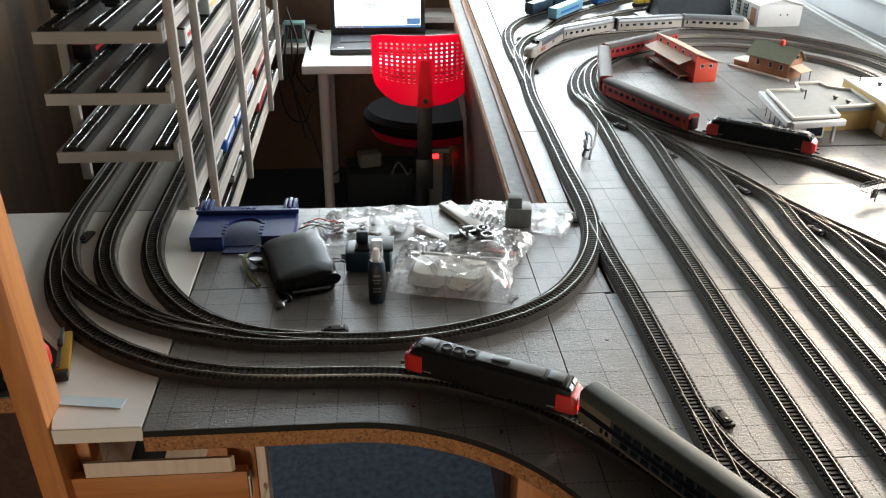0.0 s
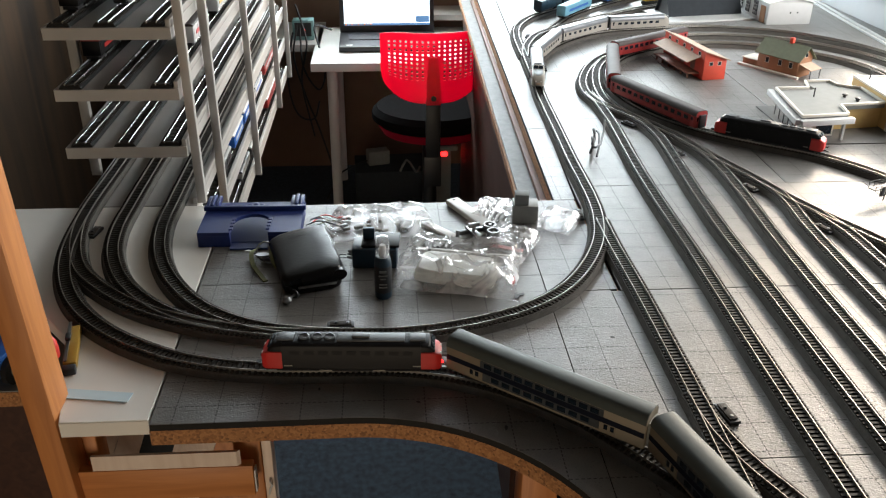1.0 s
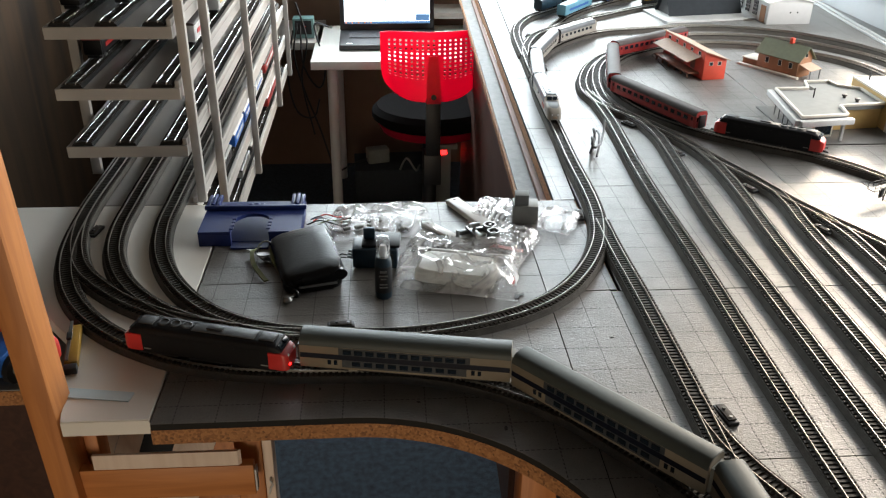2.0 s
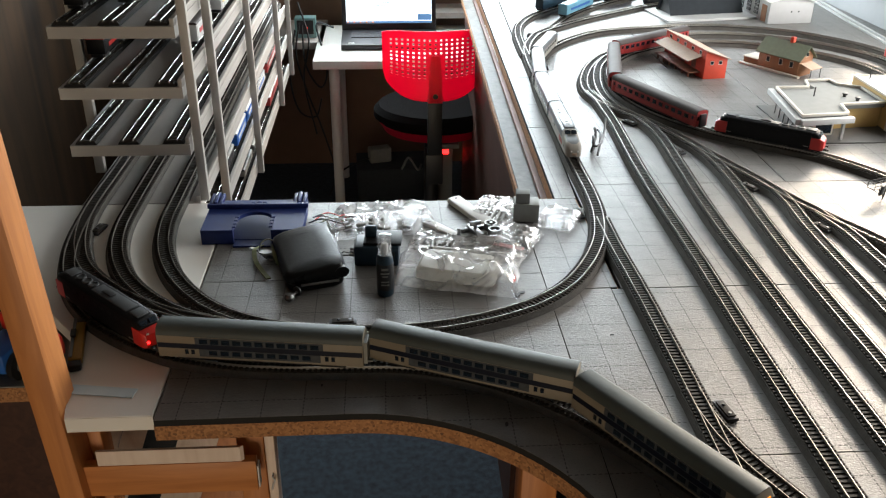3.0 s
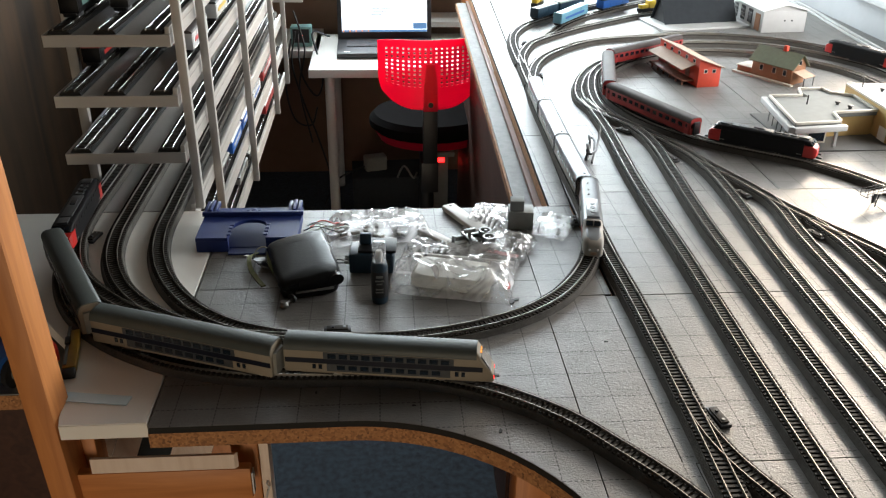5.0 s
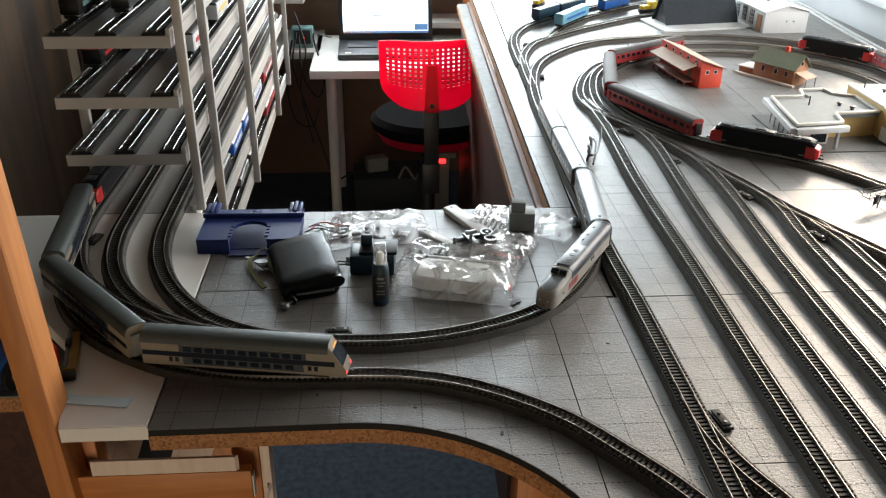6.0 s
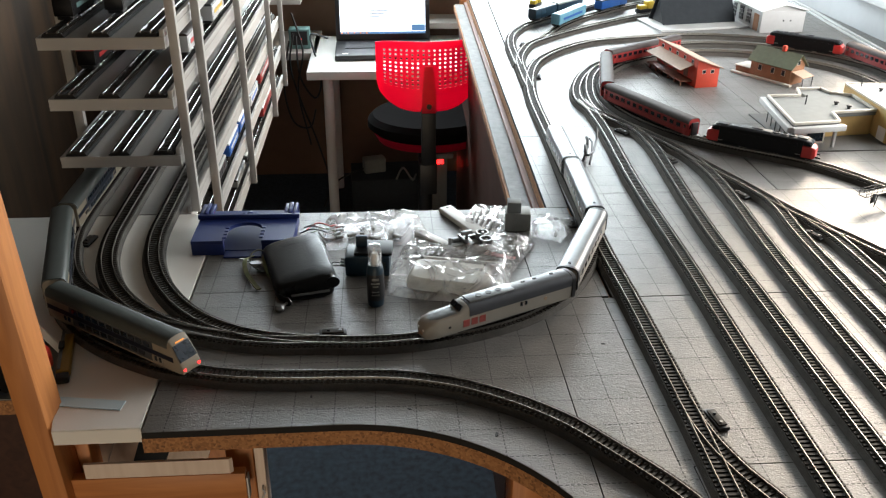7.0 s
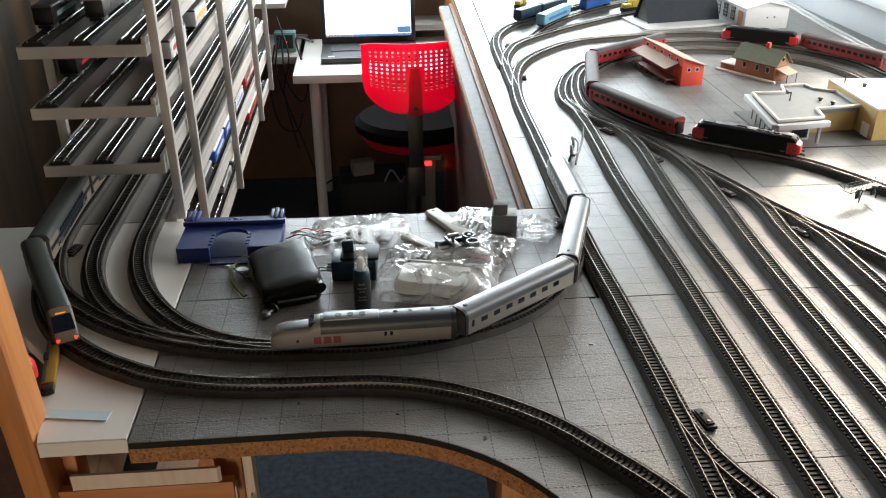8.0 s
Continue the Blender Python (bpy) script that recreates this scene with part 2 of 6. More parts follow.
PLASTER = mat("plaster_wall", (0.46, 0.47, 0.48), 0.85, vary=0.06, scale=20, bump=0.15)
DARKWALL = mat("brown_wall", (0.16, 0.095, 0.06), 0.75, vary=0.15, scale=14, bump=0.1)
PLANKPALE = wood_mat("pale_planed_board", (0.72, 0.60, 0.50), (0.62, 0.49, 0.39))
CEIL = mat("ceiling_paint", (0.12, 0.105, 0.09), 0.9, vary=0.04, scale=14, bump=0.1)
CHAIRRED = mat("red_chair_plastic", (0.70, 0.012, 0.06), 0.38, vary=0.06, scale=40, bump=0.02)


def let_light_through(m, color, share):
    """Thin plastic that glows when lit from behind."""
    n, l = m.node_tree.nodes, m.node_tree.links
    tr, mx = n.new("ShaderNodeBsdfTranslucent"), n.new("ShaderNodeMixShader")
    tr.inputs["Color"].default_value = (*color, 1)
    mx.inputs[0].default_value = share
    l.new(n["Principled BSDF"].outputs[0], mx.inputs[1])
    l.new(tr.outputs[0], mx.inputs[2])
    l.new(mx.outputs[0], n["Material Output"].inputs["Surface"])


let_light_through(MILKY, (0.85, 0.82, 0.76), 0.45)
let_light_through(CHAIRRED, (0.9, 0.02, 0.13), 0.6)
FABRIC = mat("black_fabric", (0.005, 0.0045, 0.0045), 0.95, vary=0.25, scale=220, bump=0.4, spec=0.03)
DESKW = mat("desk_white", (0.72, 0.70, 0.66), 0.4, vary=0.04, scale=16, bump=0.02)
LAPTOP = mat("laptop_black", (0.018, 0.018, 0.02), 0.4, vary=0.1, scale=120, bump=0.05)
TEAL = mat("teal_plastic", (0.15, 0.28, 0.27), 0.5, vary=0.1, scale=60)
YELLOWP = mat("yellow_plastic", (0.62, 0.42, 0.03), 0.4, vary=0.1, scale=60)
REDP = mat("red_plastic", (0.60, 0.03, 0.02), 0.4, vary=0.1, scale=60)
BLUEP = mat("toy_blue", (0.02, 0.11, 0.40), 0.4, vary=0.1, scale=60)
LTBLUE = mat("light_blue_paint", (0.16, 0.36, 0.46), 0.45, vary=0.12, scale=60)
CAMO = mat("camouflage_ribbon", (0.10, 0.14, 0.06), 0.8, second=(0.22, 0.22, 0.11), scale=160, bump=0.3)
SCREEN = glow("screen_glow", (0.80, 0.90, 1.0), 1.6)
SCREENBLUE = glow("screen_blue", (0.10, 0.22, 0.42), 0.8)
TAILRED = glow("tail_light", (1.0, 0.012, 0.012), 6.0)
AMBER = glow("amber_display", (1.0, 0.30, 0.015), 0.8)


# ---- tools for meshes ----
def box(bm, x0, x1, y0, y1, z0, z1, bevel=0.0):
    v = [bm.verts.new((x, y, z)) for x in (x0, x1) for y in (y0, y1) for z in (z0, z1)]
    f = [bm.faces.new([v[i] for i in q]) for q in ((0, 1, 3, 2), (4, 6, 7, 5), (0, 4, 5, 1), (2, 3, 7, 6), (0, 2, 6, 4), (1, 5, 7, 3))]
    if bevel:
        es = {e for q in f for e in q.edges}
        bmesh.ops.bevel(bm, geom=list(es), offset=bevel, segments=2, affect="EDGES", profile=0.5)
    return bm


def mb(*args, **kw):
    return box(bmesh.new(), *args, **kw)


def prism(bm, poly, z0, z1):
    """A solid over the plan outline poly."""
    a = [bm.verts.new((x, y, z0)) for x, y in poly]
    b = [bm.verts.new((x, y, z1)) for x, y in poly]
    fs = [bm.faces.new(a[::-1]), bm.faces.new(b)]
    for i in range(len(poly)):
        j = (i + 1) % len(poly)
        fs.append(bm.faces.new((a[i], a[j], b[j], b[i])))
    bmesh.ops.recalc_face_normals(bm, faces=fs)
    return bm


def rod(bm, p, q, r, n=8, r2=None):
    p, q = Vector(p), Vector(q)
    d = (q - p).normalized()
    u = d.orthogonal().normalized()
    w = d.cross(u)
    r2 = r if r2 is None else r2
    a, b = [], []
    for i in range(n):
        c = u * math.cos(i * math.tau / n) + w * math.sin(i * math.tau / n)
        a.append(bm.verts.new(p + c * r))
        b.append(bm.verts.new(q + c * r2))
    for i in range(n):
        j = (i + 1) % n
        bm.faces.new((a[i], a[j], b[j], b[i])).smooth = n > 7
    bm.faces.new(a[::-1])
    bm.faces.new(b)
    return bm


def tube(bm, pts, r, n=6):
    """A round cable through pts."""
    pts = [Vector(p) for p in pts]
    rings = []
    for i, p in enumerate(pts):
        d = (pts[min(i + 1, len(pts) - 1)] - pts[max(i - 1, 0)]).normalized()
        u = d.cross(Vector((0.31, 0.22, 0.92))).normalized()
        w = d.cross(u)
        rings.append([bm.verts.new(p + (u * math.cos(k * math.tau / n) + w * math.sin(k * math.tau / n)) * r) for k in range(n)])
    for a, b in zip(rings, rings[1:]):
        for k in range(n):
            bm.faces.new((a[k], a[(k + 1) % n], b[(k + 1) % n], b[k])).smooth = True
    bm.faces.new(rings[0][::-1])
    bm.faces.new(rings[-1])
    return bm


def lathe(bm, profile, n=20, at=(0, 0, 0)):
    """A turned body: profile of (radius, height)."""
    rings = []
    for r, z in profile:
        rings.append([bm.verts.new((at[0] + r * math.cos(k * math.tau / n), at[1] + r * math.sin(k * math.tau / n), at[2] + z)) for k in range(n)])
    for a, b in zip(rings, rings[1:]):
        for k in range(n):
            bm.faces.new((a[k], a[(k + 1) % n], b[(k + 1) % n], b[k])).smooth = True
    bm.faces.new(rings[0][::-1])
    bm.faces.new(rings[-1])
    return bm


def loft(bm, sections):
    """A skin over closed sections (lists of points of equal length), capped."""
    rings = [[bm.verts.new(p) for p in s] for s in sections]
    m = len(rings[0])
    for a, b in zip(rings, rings[1:]):
        for k in range(m):
            bm.faces.new((a[k], a[(k + 1) % m], b[(k + 1) % m], b[k])).smooth = True
    bm.faces.new(rings[0][::-1])
    bm.faces.new(rings[-1])
    bmesh.ops.recalc_face_normals(bm, faces=bm.faces[:])
    return bm


def mesh_of(name, bm, material):
    me = bpy.data.meshes.new(name)
    bm.to_mesh(me)
    bm.free()
    me.materials.append(material)
    me.set_sharp_from_angle(angle=radians(38))
    return me


def part(name, bm, material, parent, label=""):
    """One mesh object under a thing or a part; bm may be a mesh shared by alike pieces."""
    me = bm if isinstance(bm, bpy.types.Mesh) else mesh_of(name, bm, material)
    ob = new(name, me)
    ob.parent = parent
    return tagged(ob, label)


def thing(name, label, category, m=None, group="", kind=""):
    ob = new(name)
    ob.empty_display_size = 0.02
    ob.matrix_basis = m or Matrix()
    return tagged(ob, label, category, group, kind)


def solid(name, bm, material, label, category, m=None, group="", kind=""):
    ob = new(name, mesh_of(name, bm, material))
    ob.matrix_basis = m or Matrix()
    return tagged(ob, label, category, group, kind)


def smooth_path(ctrl, step=0.006):
    """A centripetal spline through plan points, as an array of close points."""
    P = np.array([2 * np.array(ctrl[0]) - np.array(ctrl[1]), *ctrl, 2 * np.array(ctrl[-1]) - np.array(ctrl[-2])], float)
    out = []
    for i in range(1, len(P) - 2):
        p0, p1, p2, p3 = P[i - 1:i + 3]
        t1 = np.linalg.norm(p1 - p0) ** 0.5
        t2 = t1 + np.linalg.norm(p2 - p1) ** 0.5
        t3 = t2 + np.linalg.norm(p3 - p2) ** 0.5
        for t in np.linspace(t1, t2, max(2, int(np.linalg.norm(p2 - p1) / step)), endpoint=False):
            a1, a2, a3 = (t1 - t) / t1 * p0 + t / t1 * p1, (t2 - t) / (t2 - t1) * p1 + (t - t1) / (t2 - t1) * p2, (t3 - t) / (t3 - t2) * p2 + (t - t2) / (t3 - t2) * p3
            b1, b2 = (t2 - t) / t2 * a1 + t / t2 * a2, (t3 - t) / (t3 - t1) * a2 + (t - t1) / (t3 - t1) * a3
            out.append((t2 - t) / (t2 - t1) * b1 + (t - t1) / (t2 - t1) * b2)
    out.append(P[-2])
    return np.array(out)


class Line:
    """A track's centre line, measured by length."""

    def __init__(self, ctrl):
        self.p = smooth_path(ctrl)
        self.s = np.concatenate([[0], np.cumsum(np.linalg.norm(np.diff(self.p, axis=0), axis=1))])

    def at(self, s):
        return np.array([np.interp(s, self.s, self.p[:, 0]), np.interp(s, self.s, self.p[:, 1])])

    def vehicle(self, s, length, z=0.0145):
        """The pose of a vehicle whose middle is at s, carried on two bogies."""
        a, b = self.at(s - length * 0.33), self.at(s + length * 0.33)
        c, d = (a + b) / 2, b - a
        return pose(c[0], c[1], z, 0, 0, math.degrees(math.atan2(d[1], d[0])))


# ---- track plan ----
OUTER = Line([(0.346, -0.3), (0.346, 0.40), (0.342, 0.55), (0.325, 0.63), (0.293, 0.693), (0.246, 0.756), (0.195, 0.816), (0.134, 0.863), (0.067, 0.898),
              (-0.005, 0.917), (-0.079, 0.922), (-0.15, 0.925), (-0.222, 0.934), (-0.297, 0.957), (-0.337, 0.978), (-0.381, 1.007), (-0.429, 1.05),
              (-0.472, 1.106), (-0.507, 1.178), (-0.531, 1.265), (-0.545, 1.42), (-0.545, 1.6), (-0.545, 2.2), (-0.545, 3.1)])
LOOP = Line([(1.47, 1.2), (1.47, 2), (1.465, 2.22), (1.445, 2.36), (1.395, 2.49), (1.327, 2.582), (1.269, 2.64), (1.196, 2.685), (1.112, 2.718),
        (1.03, 2.737), (0.94, 2.737), (0.832, 2.719), (0.74, 2.702), (0.671, 2.682), (0.599, 2.639), (0.532, 2.575), (0.474, 2.502), (0.424, 2.41),
        (0.388, 2.28), (0.365, 2.1), (0.356, 1.8), (0.352, 1.6), (0.351, 1.43), (0.345, 1.35), (0.327, 1.266), (0.289, 1.178), (0.243, 1.11),
        (0.193, 1.066), (0.14, 1.037), (0.066, 1.012), (-0.005, 1.001), (-0.067, 1.001), (-0.112, 1.005), (-0.181, 1.019), (-0.238, 1.044), (-0.292, 1.087),
        (-0.347, 1.164), (-0.384, 1.256), (-0.4, 1.348), (-0.402, 1.45), (-0.402, 1.8), (-0.402, 3.1)])
CROSSOVER = Line([(-0.545, 1.42), (-0.541, 1.367), (-0.521, 1.274), (-0.488, 1.198), (-0.427, 1.127), (-0.367, 1.08), (-0.308, 1.049), (-0.235, 1.022),
                  (-0.172, 1.008), (-0.112, 1.004)])
MIDDLE = Line([(-0.475, 3.1), (-0.475, 1.8), (-0.475, 1.443), (-0.472, 1.338), (-0.456, 1.251), (-0.417, 1.162), (-0.363, 1.095), (-0.308, 1.053), (-0.25, 1.028)])
YARD_A = Line([(0.348, 1.34), (0.347, 1.23), (0.350, 1.10), (0.351, 0.95), (0.351, 0.80), (0.349, 0.66), (0.349, 0.32)])
YARD_A_TURNOUT = Line([(0.350, 0.85), (0.353, 0.80), (0.361, 0.755), (0.375, 0.712), (0.392, 0.675), (0.42, 0.61), (0.44, 0.54), (0.445, 0.40)])
FAN = Line([(0.484, 2.06), (0.493, 1.985), (0.522, 1.92), (0.574, 1.825), (0.616, 1.72), (0.652, 1.605), (0.688, 1.505), (0.715, 1.417), (0.75, 1.333),
            (0.787, 1.258), (0.825, 1.16), (0.84, 1.0), (0.84, 0.32)])
YARD_B = Line([(0.490, 1.98), (0.490, 1.86), (0.485, 1.742), (0.476, 1.579), (0.472, 1.44), (0.470, 1.2), (0.464, 0.9), (0.462, 0.6), (0.462, 0.32)])
YARD_C = Line([(0.535, 1.90), (0.560, 1.835), (0.570, 1.745), (0.562, 1.576), (0.553, 1.437), (0.547, 1.3), (0.546, 1.1), (0.544, 0.8), (0.544, 0.32)])
YARD_D = Line([(0.609, 1.735), (0.630, 1.67), (0.641, 1.58), (0.638, 1.433), (0.629, 1.3), (0.622, 1.15), (0.618, 0.9), (0.618, 0.32)])
YARD_E = Line([(0.684, 1.515), (0.703, 1.462), (0.708, 1.40), (0.700, 1.309), (0.696, 1.2), (0.694, 1.0), (0.694, 0.32)])
YARD_F = Line([(0.742, 1.345), (0.757, 1.275), (0.761, 1.18), (0.763, 1.0), (0.765, 0.32)])
SECOND_LOOP = Line([(0.49, 1.98), (0.478, 2.06), (0.487, 2.144), (0.508, 2.22), (0.541, 2.301), (0.59, 2.382), (0.645, 2.442), (0.72, 2.53), (0.82, 2.598),
        (0.95, 2.63), (1.06, 2.622), (1.145, 2.594), (1.226, 2.545), (1.29, 2.49), (1.348, 2.415), (1.388, 2.33), (1.405, 2.2), (1.41, 2),
        (1.41, 1.2)])
INNER_LOOP = Line([(1.1, 0.9), (1.03, 1.27), (0.995, 1.41), (0.956, 1.488), (0.919, 1.553), (0.884, 1.6), (0.848, 1.637), (0.733, 1.722), (0.675, 1.775),
        (0.607, 1.876), (0.568, 1.985), (0.556, 2.09), (0.568, 2.2), (0.6, 2.3), (0.655, 2.385), (0.735, 2.452), (0.83, 2.505), (0.93, 2.53),
        (1.03, 2.52), (1.105, 2.49), (1.17, 2.445), (1.226, 2.39), (1.272, 2.33), (1.304, 2.25), (1.316, 2.15), (1.32, 1.95), (1.32, 1.2)])
LOOP_LINK = Line([(0.522, 1.92), (0.511, 2.01), (0.516, 2.103), (0.532, 2.193), (0.560, 2.29), (0.608, 2.381), (0.67, 2.458), (0.75, 2.532), (0.84, 2.594)])
FAR_A = Line([(0.372, 2.2), (0.378, 2.36), (0.388, 2.472), (0.413, 2.564), (0.445, 2.64), (0.482, 2.69), (0.545, 2.755), (0.641, 2.843), (0.758, 2.934),
        (0.858, 3.008), (1, 3.09), (1.2, 3.19), (1.35, 3.26)])
FAR_B = Line([(0.376, 2.4), (0.379, 2.52), (0.386, 2.64), (0.405, 2.751), (0.435, 2.83), (0.471, 2.895), (0.52, 2.955), (0.6, 3.04), (0.76, 3.19),
        (1, 3.38)])
FAR_C = Line([(0.5, 2.715), (0.55, 2.81), (0.585, 2.875), (0.65, 2.965), (0.74, 3.06), (0.86, 3.17), (1.02, 3.29), (1.2, 3.4)])

# ---- the room ----
def wall_with_opening(name, axis, at, lo, hi, z0, z1, oy0, oy1, oz0, oz1, thick, material, label):
    """A wall with one rectangular opening through it. axis: the axis it stands across."""
    bm = bmesh.new()
    for u0, u1, w0, w1 in ((lo, oy0, z0, z1), (oy1, hi, z0, z1), (oy0, oy1, z0, oz0), (oy0, oy1, oz1, z1)):
        if axis == "y":
            box(bm, u0, u1, at, at + thick, w0, w1)
        else:
            box(bm, at, at + thick, u0, u1, w0, w1)
    return solid(name, bm, material, label, "wall", kind="structure")


def side_wall():
    """The wall beside the layout, with a wide window through it."""
    bm = bmesh.new()
    x0, x1 = 1.62, 1.76
    for y0, y1, z0, z1 in ((-1.8, 0.90, FLOOR_Z, 1.45), (0.90, 2.95, FLOOR_Z, 0.13), (0.90, 2.95, 1.10, 1.45), (2.95, 4.1, FLOOR_Z, 1.45)):
        box(bm, x0, x1, y0, y1, z0, z1)
    solid("wall_right", bm, PLASTER, "pale plaster wall with a wide window beside the layout", "wall", kind="structure")



FLOOR_Z = -1.0
solid("floor", mb(-1.5, 1.9, -1.8, 4.3, FLOOR_Z - 0.1, FLOOR_Z), CARPET, "dark blue looped carpet floor", "floor", kind="structure")
solid("ceiling", mb(-1.5, 1.9, -1.8, 4.3, 1.45, 1.55), CEIL, "plain brown-grey ceiling", "ceiling", kind="structure")
wall_with_opening("wall_back", "y", 4.1, -1.5, 1.9, FLOOR_Z, 1.45, -1.05, 1.35, 0.22, 1.28, 0.12, DARKWALL, "brown back wall with a window above the desk")
side_wall()
solid("wall_left", mb(-1.49, -1.35, -1.8, 4.1, FLOOR_Z, 1.45), PANEL, "dark brown wood-panelled wall", "wall", kind="structure")
# unseen wall; its doorway is assumed, to go with the added warm fill
wall_with_opening("wall_front", "y", -1.8, -1.35, 1.62, FLOOR_Z, 1.45, -0.78, 0.08, FLOOR_Z + 0.001, 1.02, 0.1, DARKWALL, "plain brown wall out of view with an assumed doorway")


def window(name, m, w, h):
    th = thing(name, "white-framed window with bright daylight behind it", "window", m, kind="structure")
    for x0, x1, z0, z1 in ((0, w, 0, 0.05), (0, w, h - 0.05, h), (0, 0.05, 0.05, h - 0.05), (w - 0.05, w, 0.05, h - 0.05), (w / 2 - 0.03, w / 2 + 0.03, 0.05, h - 0.05)):
        part("window_frame", mb(x0, x1, 0.02, 0.07, z0, z1, bevel=0.004), MODELWHITE, th)
    part("window_sill", mb(-0.03, w + 0.03, -0.05, 0.02, -0.03, -0.002, bevel=0.004), MODELWHITE, th)


window("window_1", pose(-1.05, 4.1, 0.222), 2.40, 1.056)
window("window_2", pose(1.62, 2.95, 0.132, 0, 0, -90), 2.05, 0.966)


# ---- the layout table ----
def arc_points(x0, x1, n=22):
    """The curved front edge of the table, radius 0.30."""
    return [(x, 0.538 + math.sqrt(max(0.0, 0.09 - (x + 0.07) ** 2))) for x in np.linspace(x0, x1, n)]


def hole_x(y):
    return 0.285 + (y - 1.447) * 0.0225


table = thing("layout_table", "chipboard layout table covered with grey-painted foam boards", "table")
outline = [(-0.307, 0.837), (-0.07, 0.838)] + arc_points(-0.05, 0.2299) + [(0.23, -0.4), (1.60, -0.4), (1.60, 3.6), (hole_x(3.6), 3.6), (hole_x(1.447), 1.447), (-0.307, 1.447)]
part("board", prism(bmesh.new(), outline, -0.032, -0.0095), CHIP, table, "raw chipboard with a cut edge")


def foam(poly, ox, oy, h=0.0):
    """One foam board; (ox, oy) is where its stitched grid starts, h how far it stands proud."""
    bm = prism(bmesh.new(), [(x - ox, y - oy) for x, y in poly], -0.0092, h)
    es = [e for e in bm.edges if all(v.co.z > h - 1e-6 for v in e.verts)]
    bmesh.ops.bevel(bm, geom=es, offset=0.0006, segments=1, affect="EDGES")
    ob = part("foam_board", bm, FOAM, table)
    ob.location = (ox, oy, 0)
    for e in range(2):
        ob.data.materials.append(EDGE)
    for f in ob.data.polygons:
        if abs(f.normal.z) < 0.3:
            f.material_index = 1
    return ob


G = 0.0005
foam([(-0.3055, 0.835), (-0.07, 0.836)] + [(x, y - 0.002) for x, y in arc_points(-0.05, 0.215 - G, 16)] + [(0.215 - G, 1.168), (-0.3055, 1.160)], -0.03, 0.867, 0.0004)
foam([(-0.3055, 1.160 + 2 * G), (0.215 - G, 1.168 + 2 * G), (0.215 - G, 1.4455), (-0.3055, 1.4455)], -0.03, 1.164)
foam(arc_points(0.215 + G, 0.228, 6) + [(0.228, -0.398), (0.3278, -0.398), (0.3278, 0.742), (0.3128, 0.742), (0.3128, 1.118), (0.215 + G, 1.114)], 0.2625, 0.867, 0.0003)
foam([(0.215 + G, 1.116), (0.3235, 1.120), (0.3235, 1.4455), (0.215 + G, 1.4455)], 0.2625, 1.118)
# the strip between the opening and the straight track
for y0, y1 in ((1.447, 1.83), (1.832, 2.215), (2.217, 2.60), (2.602, 2.985), (2.987, 3.6)):
    sx = lambda y: 0.326 + max(0.0, y - 1.45) * 0.037
    foam([(hole_x(y0) + 0.001, y0), (sx(y0) - G, y0), (sx(y1) - G, y1), (hole_x(y1) + 0.001, y1)], 0.30, y0 + 0.01)
ROWS = (-0.398, 0.739, 1.116, 1.507, 1.895, 2.285, 2.675, 3.065, 3.598)
for i, (y0, y1) in enumerate(zip(ROWS, ROWS[1:])):
    sx = lambda y: 0.328 + max(0.0, y - 1.45) * 0.037
    cuts = [None, 0.752 if i % 2 else 0.905, 1.30, 1.598]
    for k in range(3):
        a0, a1 = (sx(y0) + G, sx(y1) + G) if k == 0 else (cuts[k] + G, cuts[k] + G)
        if i == 1 and k == 0:
            a0 = a1 = 0.3133
        b = cuts[k + 1] - G
        foam([(a0, y0 + G), (b, y0 + G), (b, y1 - G), (a1, y1 - G)], 0.405, 0.75 if i < 2 else y0 + 0.037, random.uniform(-0.0003, 0.0003))
# lower ledge along the opening, with its cut edge, and the stained board under it
part("ledge", prism(bmesh.new(), [(0.232, 1.447), (0.284, 1.447), (hole_x(3.5) - 0.001, 3.5), (hole_x(3.5) - 0.052, 3.5)], -0.062, -0.045), CHIP, table, "narrow raw chipboard lower ledge")
part("ledge_strip", prism(bmesh.new(), [(0.237, 1.447), (0.272, 1.447), (hole_x(3.5) - 0.013, 3.5), (hole_x(3.5) - 0.048, 3.5)], -0.0448, -0.042), LEDGEGREY, table, "worn grey strip on the ledge")
part("ledge_bar", prism(bmesh.new(), [(0.2725, 1.447), (0.2845, 1.447), (hole_x(3.5) - 0.001, 3.5), (hole_x(3.5) - 0.012, 3.5)], -0.0446, -0.033), REDWOOD, table)
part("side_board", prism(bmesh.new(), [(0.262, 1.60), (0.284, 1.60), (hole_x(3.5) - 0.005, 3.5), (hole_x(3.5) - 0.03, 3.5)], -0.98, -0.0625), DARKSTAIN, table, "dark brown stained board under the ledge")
for x, y in ((0.15, 0.80), (0.40, -0.30), (1.45, -0.30), (1.45, 3.4), (0.45, 3.4)):
    part("leg", mb(x - 0.022, x + 0.022, y - 0.022 - 0.01, y + 0.022 - 0.01, FLOOR_Z, -0.0325, bevel=0.003), PINE, table, "square pine leg")

# white board at the end of the table
wb = [(-0.412, 0.844), (-0.3085, 0.844), (-0.3085, 1.452), (-0.80, 1.452), (-0.80, 1.25), (-0.52, 1.10), (-0.46, 1.03)]
bm = prism(bmesh.new(), wb, -0.021, 0.0)
bmesh.ops.bevel(bm, geom=[e for e in bm.edges if all(v.co.z > -1e-6 for v in e.verts)], offset=0.0012, segments=2, affect="EDGES")
solid("white_board", bm, WHITE, "white melamine board joined to the layout table", "board")

